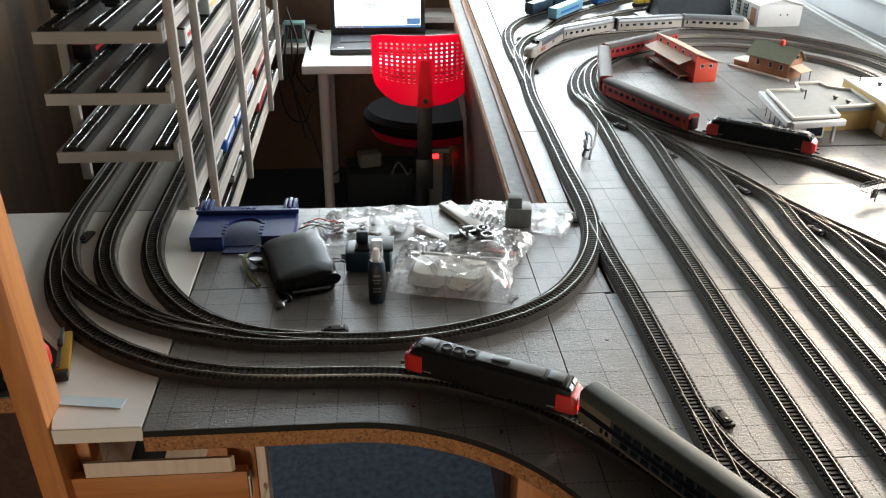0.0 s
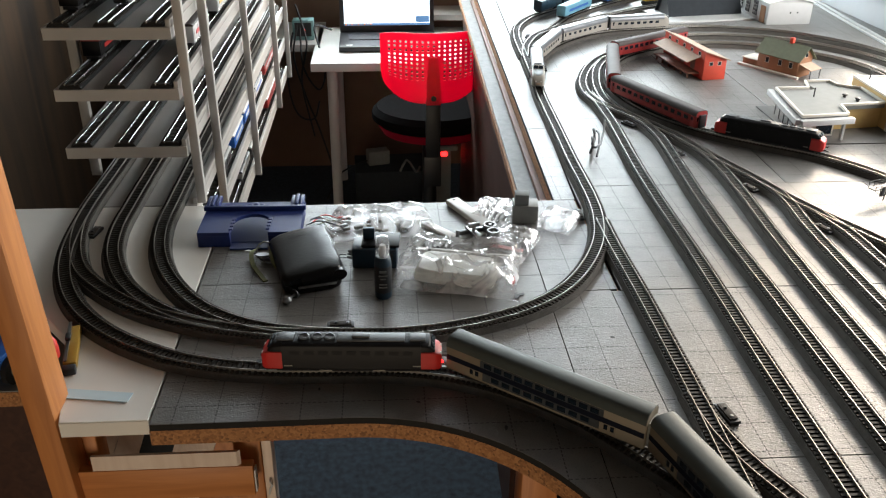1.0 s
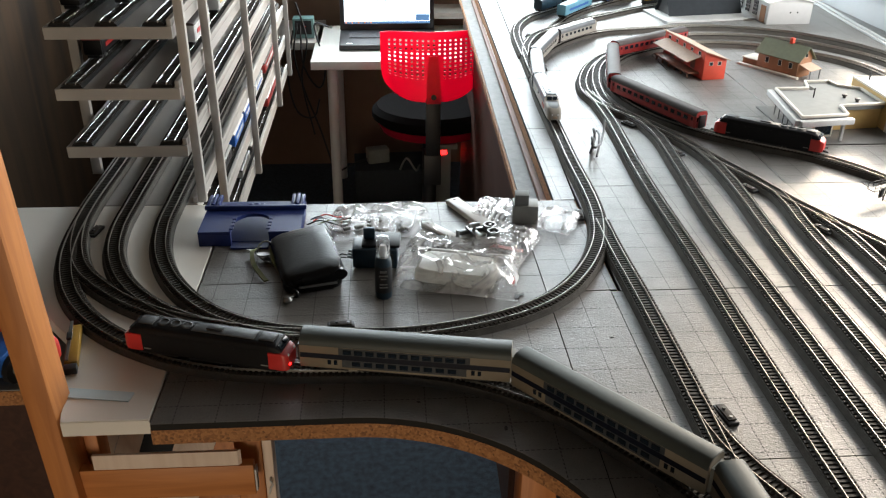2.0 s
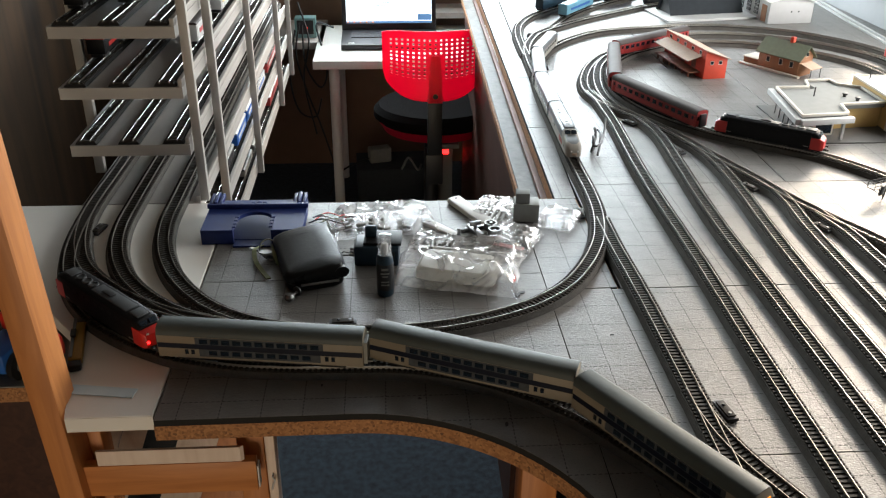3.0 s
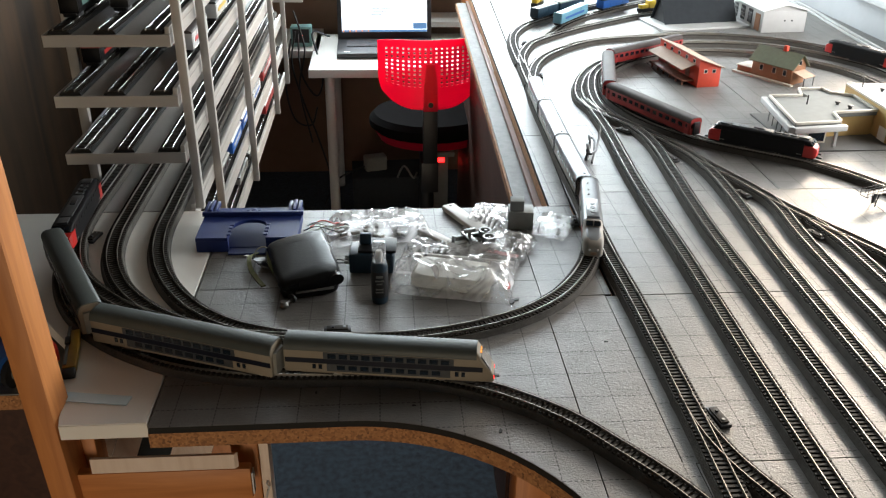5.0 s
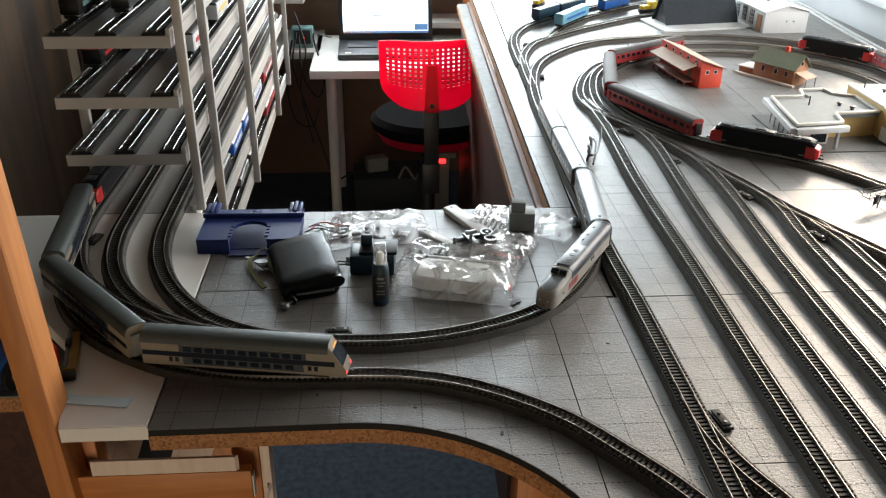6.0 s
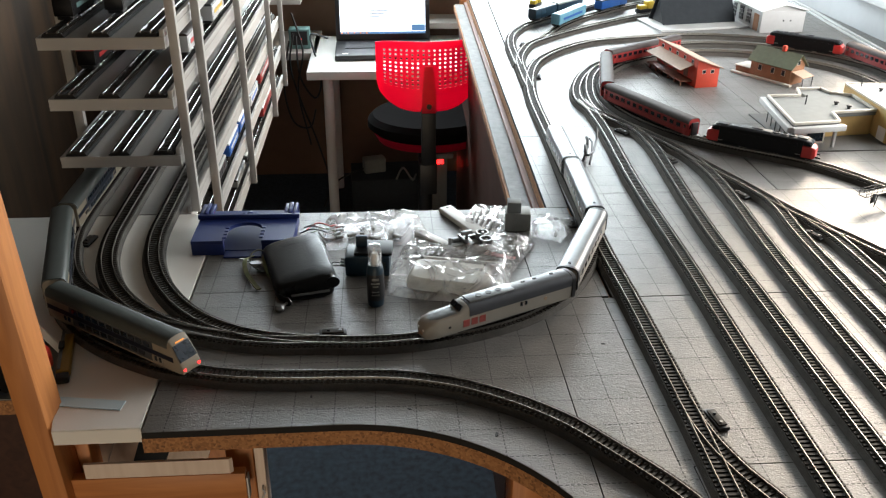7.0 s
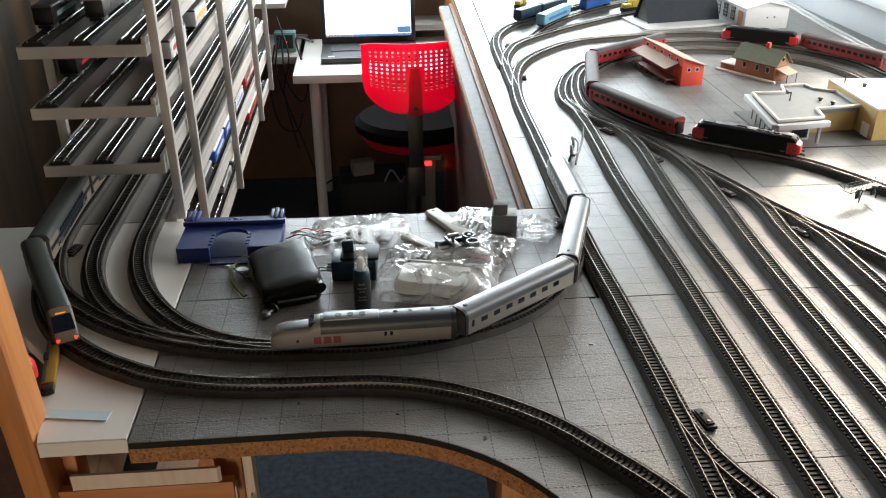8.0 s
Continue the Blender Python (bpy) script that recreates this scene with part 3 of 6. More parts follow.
# trestle under the end
trestle = thing("trestle", "pine trestle carrying the end of the table", "trestle")
part("rail_beam", mb(-0.43, -0.198, 0.866, 0.880, -0.145, -0.0955, bevel=0.0015), PINEX, trestle, "horizontal pine rail")
part("leg", mb(-0.228, -0.192, 0.9025, 0.938, FLOOR_Z, -0.0325, bevel=0.003), PINE, trestle)
part("leg", mb(-0.430, -0.398, 0.9025, 0.938, FLOOR_Z, -0.0215, bevel=0.003), PINE, trestle)
part("bracket", mb(-0.1975, -0.1955, 0.868, 0.880, -0.140, -0.105), MODELWHITE, trestle, "small metal bracket")

pale = thing("loose_plank", "pale planed plank standing on edge on the trestle rail", "plank")
part("plank", prism(bmesh.new(), [(-0.395, 0.8672), (-0.2165, 0.8672), (-0.2125, 0.8712), (-0.395, 0.8712)], -0.0953, -0.0725), PLANKPALE, pale)
upright_plank = thing("upright_plank", "narrow pale plank standing beside the trestle leg", "plank")
part("plank", mb(-0.1915, -0.1790, 0.9035, 0.930, FLOOR_Z + 0.001, -0.0328, bevel=0.001), PLANKPALE, upright_plank)
part("hook", tube(bmesh.new(), [(-0.184, 0.9030, -0.150), (-0.184, 0.897, -0.151), (-0.181, 0.895, -0.156), (-0.184, 0.897, -0.162), (-0.187, 0.901, -0.176)], 0.0014), MODELWHITE, upright_plank, "small white wire hook")

solid("timber_post", mb(-0.0155, 0.0155, 0.848, 0.901, FLOOR_Z, 1.45, bevel=0.002), PINE, "upright planed pine post beside the white board", "post", pose(-0.4325, 0, 0, 0, -2.2, 0), kind="structure")

# boards leaning under the table
def leaning_board(x_low, x_high, w_low, w_high, material, label, off=0.0):
    """A long board that leans back under the table, its foot on the floor."""
    th = thing("leaning_board", label, "board", group="leaning boards")
    y0, y1 = 1.06 + off, 1.36 + off
    ring = lambda y, z, x, w: [(x, y, z), (x + w, y, z), (x + w, y + 0.016, z), (x, y + 0.016, z)]
    bm = loft(bmesh.new(), [ring(y0, FLOOR_Z + 0.001, x_low, w_low), ring(y1, -0.14, x_high, w_high)])
    for f in bm.faces:
        f.smooth = False
    part("plank", bm, material, th)


for x, w, off, mt, lb in ((-0.66, 0.138, 0.0, PLANKPALE, "pale planed board leaning under the table"), (-0.5205, 0.044, 0.0, PLANKPALE, "narrow pale board leaning under the table"),
                          (-0.480, 0.064, 0.010, SLATE, "dark panel leaning between pale boards"), (-0.416, 0.074, 0.0, PLANKPALE, "pale planed board leaning under the table"),
                          (-0.341, 0.090, 0.006, PINE, "tan pine strip leaning under the table")):
    leaning_board(x - 0.22, x + 0.09, w, w, mt, lb, off)

side = thing("side_table", "low chipboard side table with a grey top behind the post", "table")
part("top", mb(-0.84, -0.47, 0.978, 1.12, -0.075, -0.052), CHIP, side)
part("cover", mb(-0.84, -0.471, 0.979, 1.119, -0.0518, -0.050), DULL, side, "grey table cover")
part("apron", mb(-0.83, -0.485, 0.99, 1.01, -0.42, -0.0755), DARKSTAIN, side, "dark stained panel")
for x in (-0.82, -0.50):
    part("leg", mb(x, x + 0.03, 1.06, 1.09, FLOOR_Z, -0.0755), PINE, side)


# ---- track ----
def strip(bm, pts, prof):
    """Sweeps an open section (offset, height) along plan points."""
    d = np.gradient(pts, axis=0)
    d /= np.linalg.norm(d, axis=1)[:, None]
    nrm = np.stack([-d[:, 1], d[:, 0]], 1)
    rings = [[bm.verts.new((p[0] + q[0] * o, p[1] + q[1] * o, z)) for o, z in prof] for p, q in zip(pts, nrm)]
    for a, b in zip(rings, rings[1:]):
        for k in range(len(prof) - 1):
            bm.faces.new((a[k], a[k + 1], b[k + 1], b[k]))
    bm.faces.new(rings[0])
    bm.faces.new(rings[-1][::-1])
    bmesh.ops.recalc_face_normals(bm, faces=bm.faces[:])
    return bm


def track(line, lift=0.0, z=0.0, s0=0.0, s1=None, label="", stored=False):
    """A length of model track on a dark foam bed: bed, two rails, sleepers."""
    s1 = line.s[-1] if s1 is None else s1
    n = max(3, int((s1 - s0) / 0.012))
    pts = np.array([line.at(s) for s in np.linspace(s0, s1, n)])
    th = thing("model_track", label or "nickel-silver model rails with dark sleepers on a raised foam bed", "track", pose(0, 0, z), "model tracks")
    part("roadbed", strip(bmesh.new(), pts, [(-0.019, 0.0002), (-0.0158, 0.0095 + lift), (0.0158, 0.0095 + lift), (0.019, 0.0002)]), EDGE if stored else ROADBED, th, "dark track bed")
    for side_ in (-1, 1):
        o = side_ * 0.00825
        top = [(o - 0.0005, 0.0145 + lift), (o + 0.0005, 0.0145 + lift)]
        if stored:
            top = [(o + 0.0009 * math.cos(a), 0.0138 + lift + 0.0009 * math.sin(a)) for a in np.linspace(math.pi, 0, 8)]
        part("rail", strip(bmesh.new(), pts, [(o - 0.0008, 0.0105 + lift)] + top + [(o + 0.0008, 0.0105 + lift)]), RAILBRIGHT if stored else RAIL, th)
    verts, faces = [], []
    m = int((s1 - s0) / 0.0072)
    for i in range(m):
        s = s0 + (i + 0.5) * 0.0072
        c, e = line.at(s), line.at(s + 0.002)
        d = (e - c) / max(1e-9, np.linalg.norm(e - c))
        q = np.array([-d[1], d[0]])
        k = len(verts)
        for zz in (0.0088 + lift, 0.0117 + lift):
            for a, b in ((-1, -1), (1, -1), (1, 1), (-1, 1)):
                w = c + d * a * 0.0018 + q * b * 0.0142
                verts.append((w[0], w[1], zz))
        faces += [(k + 4, k + 5, k + 6, k + 7), (k, k + 1, k + 5, k + 4), (k + 1, k + 2, k + 6, k + 5), (k + 2, k + 3, k + 7, k + 6), (k + 3, k, k + 4, k + 7)]
    me = bpy.data.meshes.new("sleeper_strip")
    me.from_pydata(verts, [], faces)
    me.materials.append(SLEEPER)
    tagged(part("sleeper_strip", me, SLEEPER, th), kind="stuff")
    return th


track(OUTER, 0.0)
track(LOOP, 0.0002)
track(CROSSOVER, -0.0003)
track(MIDDLE, -0.0001)
track(YARD_A, 0.0)
track(YARD_A_TURNOUT, -0.0004)
track(FAN, 0.0)
for i, ln in enumerate((YARD_B, YARD_C, YARD_D, YARD_E, YARD_F)):
    track(ln, -0.0003 - 0.0001 * i)
track(SECOND_LOOP, 0.0001)
track(INNER_LOOP, 0.0003)
track(LOOP_LINK, -0.0006)
track(FAR_A, -0.0002)
track(FAR_B, -0.0005)
track(FAR_C, -0.0004)


def point_motor(x, y, rz):
    th = thing("point_motor", "small black switch motor clipped beside the track", "switch motor", pose(x, y, 0.0003, 0, 0, rz), "point motors")
    part("base", mb(-0.019, 0.019, -0.0075, 0.0075, 0, 0.005, bevel=0.001), BLACK, th)
    part("cover", mb(-0.015, 0.015, -0.0055, 0.0055, 0.0051, 0.0072, bevel=0.0006), SLEEPER, th)
    part("lever", rod(bmesh.new(), (-0.006, 0, 0.0073), (-0.006, 0, 0.0095), 0.0022, 10), BLACK, th, "round black lever")
    part("screw", rod(bmesh.new(), (0.010, 0, 0.0073), (0.010, 0, 0.0083), 0.0022, 10), METAL, th, "bright screw head")
    return th


for x, y, rz in ((0.667, 1.478, -65), (0.728, 1.300, -62), (0.381, 0.815, -80), (-0.089, 1.035, 3), (0.586, 1.668, -65), (0.530, 1.845, -62),
                 (-0.512, 1.345, 80), (-0.318, 1.080, -25), (0.318, 1.375, 85), (0.415, 2.30, 80), (0.43, 2.46, 75), (0.425, 2.66, 75), (0.520, 2.03, 80)):
    point_motor(x, y, rz)

# ---- the storage shelves ----
SHELF_TOPS = (-0.205, -0.102, 0.0, 0.114, 0.217, 0.320, 0.423, 0.526)
rack = thing("train_rack", "tall white rack of long boards storing model trains", "shelf rack")
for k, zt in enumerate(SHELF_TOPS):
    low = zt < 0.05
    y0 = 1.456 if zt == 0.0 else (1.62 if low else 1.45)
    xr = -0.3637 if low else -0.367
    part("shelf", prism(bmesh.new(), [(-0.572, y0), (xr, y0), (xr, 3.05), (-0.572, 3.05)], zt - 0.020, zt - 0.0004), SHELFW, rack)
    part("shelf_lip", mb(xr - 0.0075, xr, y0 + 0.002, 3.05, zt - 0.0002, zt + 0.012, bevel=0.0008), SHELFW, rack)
for y in (1.46, 1.655, 2.13, 2.68, 3.02):
    part("upright", mb(-0.3630, -0.3478, y, y + 0.014, 0.0005 if y < 1.5 else -0.226, 1.0, bevel=0.001), SHELFW, rack)
for y in (1.60, 2.13, 2.68):
    part("upright", mb(-0.590, -0.5725, y, y + 0.014, 0.0005 if y < 1.7 else FLOOR_Z, 1.0, bevel=0.001), SHELFW, rack)
for k, zt in enumerate(SHELF_TOPS):
    if zt != 0.0:
        for x in (-0.545, -0.472, -0.396 if zt > 0 else -0.392):
            ln = Line([(x, 1.452 if zt > 0 else 1.63), (x, 2.2), (x, 3.04)])
            track(ln, -0.004, zt, label="storage track on a shelf of the rack", stored=True)


# ---- rolling stock: x forward, z from the rail tops ----
def bogie(th, x, wheel_r=0.0052, span=0.026):
    b = part("bogie", mb(x - span / 2 - 0.006, x + span / 2 + 0.006, -0.0128, 0.0128, 0.0018, 0.0092, bevel=0.001), BLACK, th, "black bogie")
    for dx in (-span / 2, span / 2):
        bm = bmesh.new()
        rod(bm, (x + dx, -0.0092, wheel_r), (x + dx, -0.0068, wheel_r), wheel_r, 12)
        rod(bm, (x + dx, 0.0068, wheel_r), (x + dx, 0.0092, wheel_r), wheel_r, 12)
        rod(bm, (x + dx, -0.0068, wheel_r), (x + dx, 0.0068, wheel_r), 0.0012, 6)
        part("wheelset", bm, METAL, b)


def section(w, z0, zs, z1, x, crown=0.55, n=5):
    """Half-round roofed body section at x: straight sides from z0 to zs, crown up to z1."""
    r = [(x, -w, z0), (x, -w, zs)]
    for i in range(1, 2 * n):
        a = math.pi * (1 - i / (2 * n))
        c, s = math.cos(a), math.sin(a)
        r.append((x, w * math.copysign(abs(c) ** crown, c), zs + (z1 - zs) * max(0.0, s) ** 0.9))
    return r + [(x, w, zs), (x, w, z0)]


def shell(length, w, z0, zs, z1, crown=0.55, pull=0.0015):
    h = length / 2
    return loft(bmesh.new(), [section(w - 0.001, z0, zs, z1 - 0.001, -h), section(w, z0, zs, z1, -h + pull), section(w, z0, zs, z1, h - pull), section(w - 0.001, z0, zs, z1 - 0.001, h)])


def roof_shell(length, w, zs, z1, t=0.0006):
    h = length / 2
    return loft(bmesh.new(), [section(w + t, zs - 0.0005, zs, z1 + t, -h), section(w + t, zs - 0.0005, zs, z1 + t, h)])


PANES = {}


def pane(w, h):
    """A window pane mesh, shared by all panes of its size."""
    if (w, h) not in PANES:
        PANES[(w, h)] = mesh_of("pane", mb(-w / 2, w / 2, -0.0004, 0.0004, -h / 2, h / 2), GLASSDARK)
    return PANES[(w, h)]


def panes(th, xs, y, z, w, h):
    for x in xs:
        for sgn in (-1, 1):
            part("window_pane", pane(w, h), GLASSDARK, th).location = (x, sgn * y, z)


def buffers(th, x, z=0.0115):
    for y in (-0.010, 0.010):
        bm = rod(bmesh.new(), (x, y, z), (x + math.copysign(0.0045, x), y, z), 0.0011, 8)
        rod(bm, (x + math.copysign(0.0045, x), y, z), (x + math.copysign(0.0055, x), y, z), 0.0024, 10)
        part("buffer", bm, BLACK, th)


def diesel_loco(label, group="", lit=False):
    """Six-axle diesel: black body, red cab ends, grey fans on the roof."""
    th = thing("diesel_locomotive", label, "model locomotive", group=group)
    w, zs, z1 = 0.0165, 0.0398, 0.0445
    part("body", loft(bmesh.new(), [section(w, 0.010, zs, z1, -0.086), section(w, 0.010, zs, z1, 0.086)]), LOCOBLACK, th, "black body side")
    part("frame_skirt", mb(-0.108, 0.108, -0.0155, 0.0155, 0.0055, 0.0099, bevel=0.0008), LOCOBLACK, th)
    for sg in (-1, 1):
        lo = [section(w, 0.008, 0.0315, 0.0328, sg * 0.0862), section(w, 0.008, 0.0315, 0.0328, sg * 0.1035), section(w - 0.0012, 0.008, 0.0295, 0.0308, sg * 0.1085), section(w - 0.004, 0.0085, 0.026, 0.0272, sg * 0.1120)]
        nose_ = part("cab_front", loft(bmesh.new(), lo), LOCORED, th, "red cab front")
        up = [section(w, 0.0331, zs, z1, sg * 0.0862), section(w, 0.0331, zs - 0.001, z1 - 0.001, sg * 0.0965), section(w - 0.0016, 0.0331, 0.0340, 0.0358, sg * 0.1035)]
        cab = part("cab", loft(bmesh.new(), up), LOCOBLACK, th)
        for y in (-0.0068, 0.0068):
            bm = bmesh.new()
            a = [(sg * 0.0982, y - 0.0052, 0.0412), (sg * 0.0982, y + 0.0052, 0.0412), (sg * 0.1022, y + 0.0052, 0.0366), (sg * 0.1022, y - 0.0052, 0.0366)]
            loft(bm, [[Vector(p) + Vector((sg * 0.0002, 0, 0.0002)) for p in a], [Vector(p) + Vector((sg * 0.0016, 0, 0.0012)) for p in a]])
            part("windscreen", bm, GLASSDARK, cab, "dark windscreen")
            part("headlight", rod(bmesh.new(), (sg * 0.1085, y * 1.3, 0.0272), (sg * 0.1118, y * 1.3, 0.0272), 0.0022, 10), PAPER, nose_, "small pale headlight")
            part("number_bar", mb(sg * 0.080 - 0.006, sg * 0.080 + 0.004, math.copysign(0.0166, y) - 0.0003, math.copysign(0.0166, y) + 0.0003, 0.0118, 0.0134), DULL, nose_, "dull grey lettering bar")
        if lit and sg == -1:
            part("tail_light", rod(bmesh.new(), (-0.1105, 0.0105, 0.0165), (-0.1138, 0.0105, 0.0165), 0.0018, 10), TAILRED, nose_, "lit red tail light")
        buffers(th, sg * 0.1126)
        part("coupling", mb(sg * 0.116 - 0.006, sg * 0.116 + 0.006, -0.0025, 0.0025, 0.006, 0.0085), BLACK, th)
        part("roof_hatch", mb(sg * 0.082 - 0.010, sg * 0.082 + 0.010, -0.0085, 0.0085, z1 - 0.0005, z1 + 0.0016, bevel=0.0006), LOCOGREY, th, "grey roof hatch")
    part("roof_panel", mb(-0.066, 0.018, -0.0095, 0.0095, z1 - 0.001, z1 + 0.0012, bevel=0.0006), LOCOGREY, th, "grey roof panel")
    part("exhaust", mb(-0.022, 0.0, -0.0045, 0.0045, z1 + 0.0013, z1 + 0.0034, bevel=0.0008), BLACK, th)
    for x in (0.028, 0.044, 0.060):
        bm = lathe(bmesh.new(), [(0.0072, 0), (0.0072, 0.0022), (0.0058, 0.0026), (0.0055, 0.0012)], 18, (x, 0, z1 - 0.0006))
        part("roof_fan", bm, LOCOGREY, th, "round grey cooling fan")
    for x in np.linspace(-0.07, 0.07, 9):
        for y in (-1, 1):
            part("side_grille", mb(x - 0.006, x + 0.006, y * 0.0166 - 0.0003, y * 0.0166 + 0.0003, 0.029, 0.0345), LOCOBLACK, th)
    part("fuel_tank", mb(-0.026, 0.026, -0.0125, 0.0125, 0.001, 0.0056, bevel=0.001), BLACK, th)
    bogie(th, -0.068, span=0.042)
    bogie(th, 0.068, span=0.042)
    return th


def double_deck(label, cab=False, length=0.264):
    """Double-deck coach: beige end panels, dark waist band, two rows of windows, grey roof; a driving cab at the rear if asked."""
    th = thing("double_deck_coach", label, "model coach", group="double-deck coaches")
    w, h = 0.0165, length / 2
    if cab:
        secs = [section(w - 0.002, 0.0075, 0.014, 0.017, -h), section(w - 0.0006, 0.0075, 0.025, 0.030, -h + 0.008), section(w, 0.0075, 0.040, 0.0515, -h + 0.022), section(w, 0.0075, 0.040, 0.0515, h)]
        part("body", loft(bmesh.new(), secs), COACHCREAM, th, "beige body")
        part("roof", loft(bmesh.new(), [section(w + 0.0006, 0.0395, 0.040, 0.0521, -h + 0.022), section(w + 0.0006, 0.0395, 0.040, 0.0521, h)]), COACHROOF, th, "smooth grey roof")
        f = [(-h + 0.0050, -0.0138, 0.0220), (-h + 0.0050, 0.0138, 0.0220), (-h + 0.0170, 0.0125, 0.0415), (-h + 0.0170, -0.0125, 0.0415)]
        part("windscreen", loft(bmesh.new(), [f, [Vector(p) + Vector((-0.0014, 0, 0.0010)) for p in f]]), GLASSDARK, th, "sloping dark windscreen")
        g = [(-h + 0.0182, -0.0065, 0.0430), (-h + 0.0182, 0.0065, 0.0430), (-h + 0.0189, 0.0065, 0.0440), (-h + 0.0189, -0.0065, 0.0440)]
        part("display", loft(bmesh.new(), [g, [Vector(p) + Vector((-0.0022, 0, 0.0014)) for p in g]]), AMBER, th, "thin lit amber destination display")
        for y in (-0.012, 0.012):
            part("tail_light", rod(bmesh.new(), (-h - 0.0006, y * 0.95, 0.0125), (-h + 0.002, y * 0.95, 0.0125), 0.0021, 10), TAILRED, th, "lit red tail light")
        part("coupling", mb(-h - 0.007, -h + 0.002, -0.002, 0.002, 0.006, 0.008), BLACK, th)
    else:
        part("body", shell(length, w, 0.0075, 0.040, 0.0515), COACHCREAM, th, "beige body")
        part("roof", roof_shell(length - 0.001, w, 0.040, 0.0515), COACHROOF, th, "smooth grey roof")
    x0 = -h + (0.014 if cab else 0.001)
    for sg in (-1, 1):
        part("waist_band", mb(x0, h - 0.001, sg * w - 0.0004, sg * w + 0.0004, 0.0215, 0.0285), COACHBLUE, th, "dark blue waist band")
        for a, b, z0, z1 in ((-0.082, 0.082, 0.0287, 0.0385), (-0.078, 0.078, 0.0105, 0.0213)):
            part("window_band", mb(a, b, sg * (w + 0.0002) - 0.0003, sg * (w + 0.0002) + 0.0003, z0, z1), COACHBAND, th, "dark window band")
        for x in (-0.090, 0.090):
            part("door", mb(x - 0.009, x + 0.009, sg * w - 0.0005, sg * w + 0.0005, 0.0085, 0.0210), COACHCREAM, th, "beige sliding door")
    panes(th, np.linspace(-0.071, 0.071, 11), w + 0.0006, 0.0332, 0.0105, 0.0066)
    panes(th, np.linspace(-0.060, 0.060, 9), w + 0.0006, 0.0166, 0.0105, 0.0064)
    panes(th, (-0.094, -0.086, 0.086, 0.094), w + 0.0006, 0.0170, 0.0045, 0.0066)
    part("underframe", mb(-0.06, 0.06, -0.013, 0.013, 0.003, 0.0078, bevel=0.001), BLACK, th)
    bogie(th, -h + 0.042)
    bogie(th, h - 0.042)
    part("gangway", mb(h - 0.0005, h + 0.0045, -0.0075, 0.0075, 0.009, 0.034), BLACK, th)
    if not cab:
        part("gangway", mb(-h - 0.0045, -h + 0.0005, -0.0105, 0.0105, 0.009, 0.040), DULL, th, "pale grey gangway bellows")
        part("coupling", mb(-h - 0.010, -h + 0.001, -0.0022, 0.0022, 0.006, 0.0082), METAL, th, "bright coupling hook")
    return th


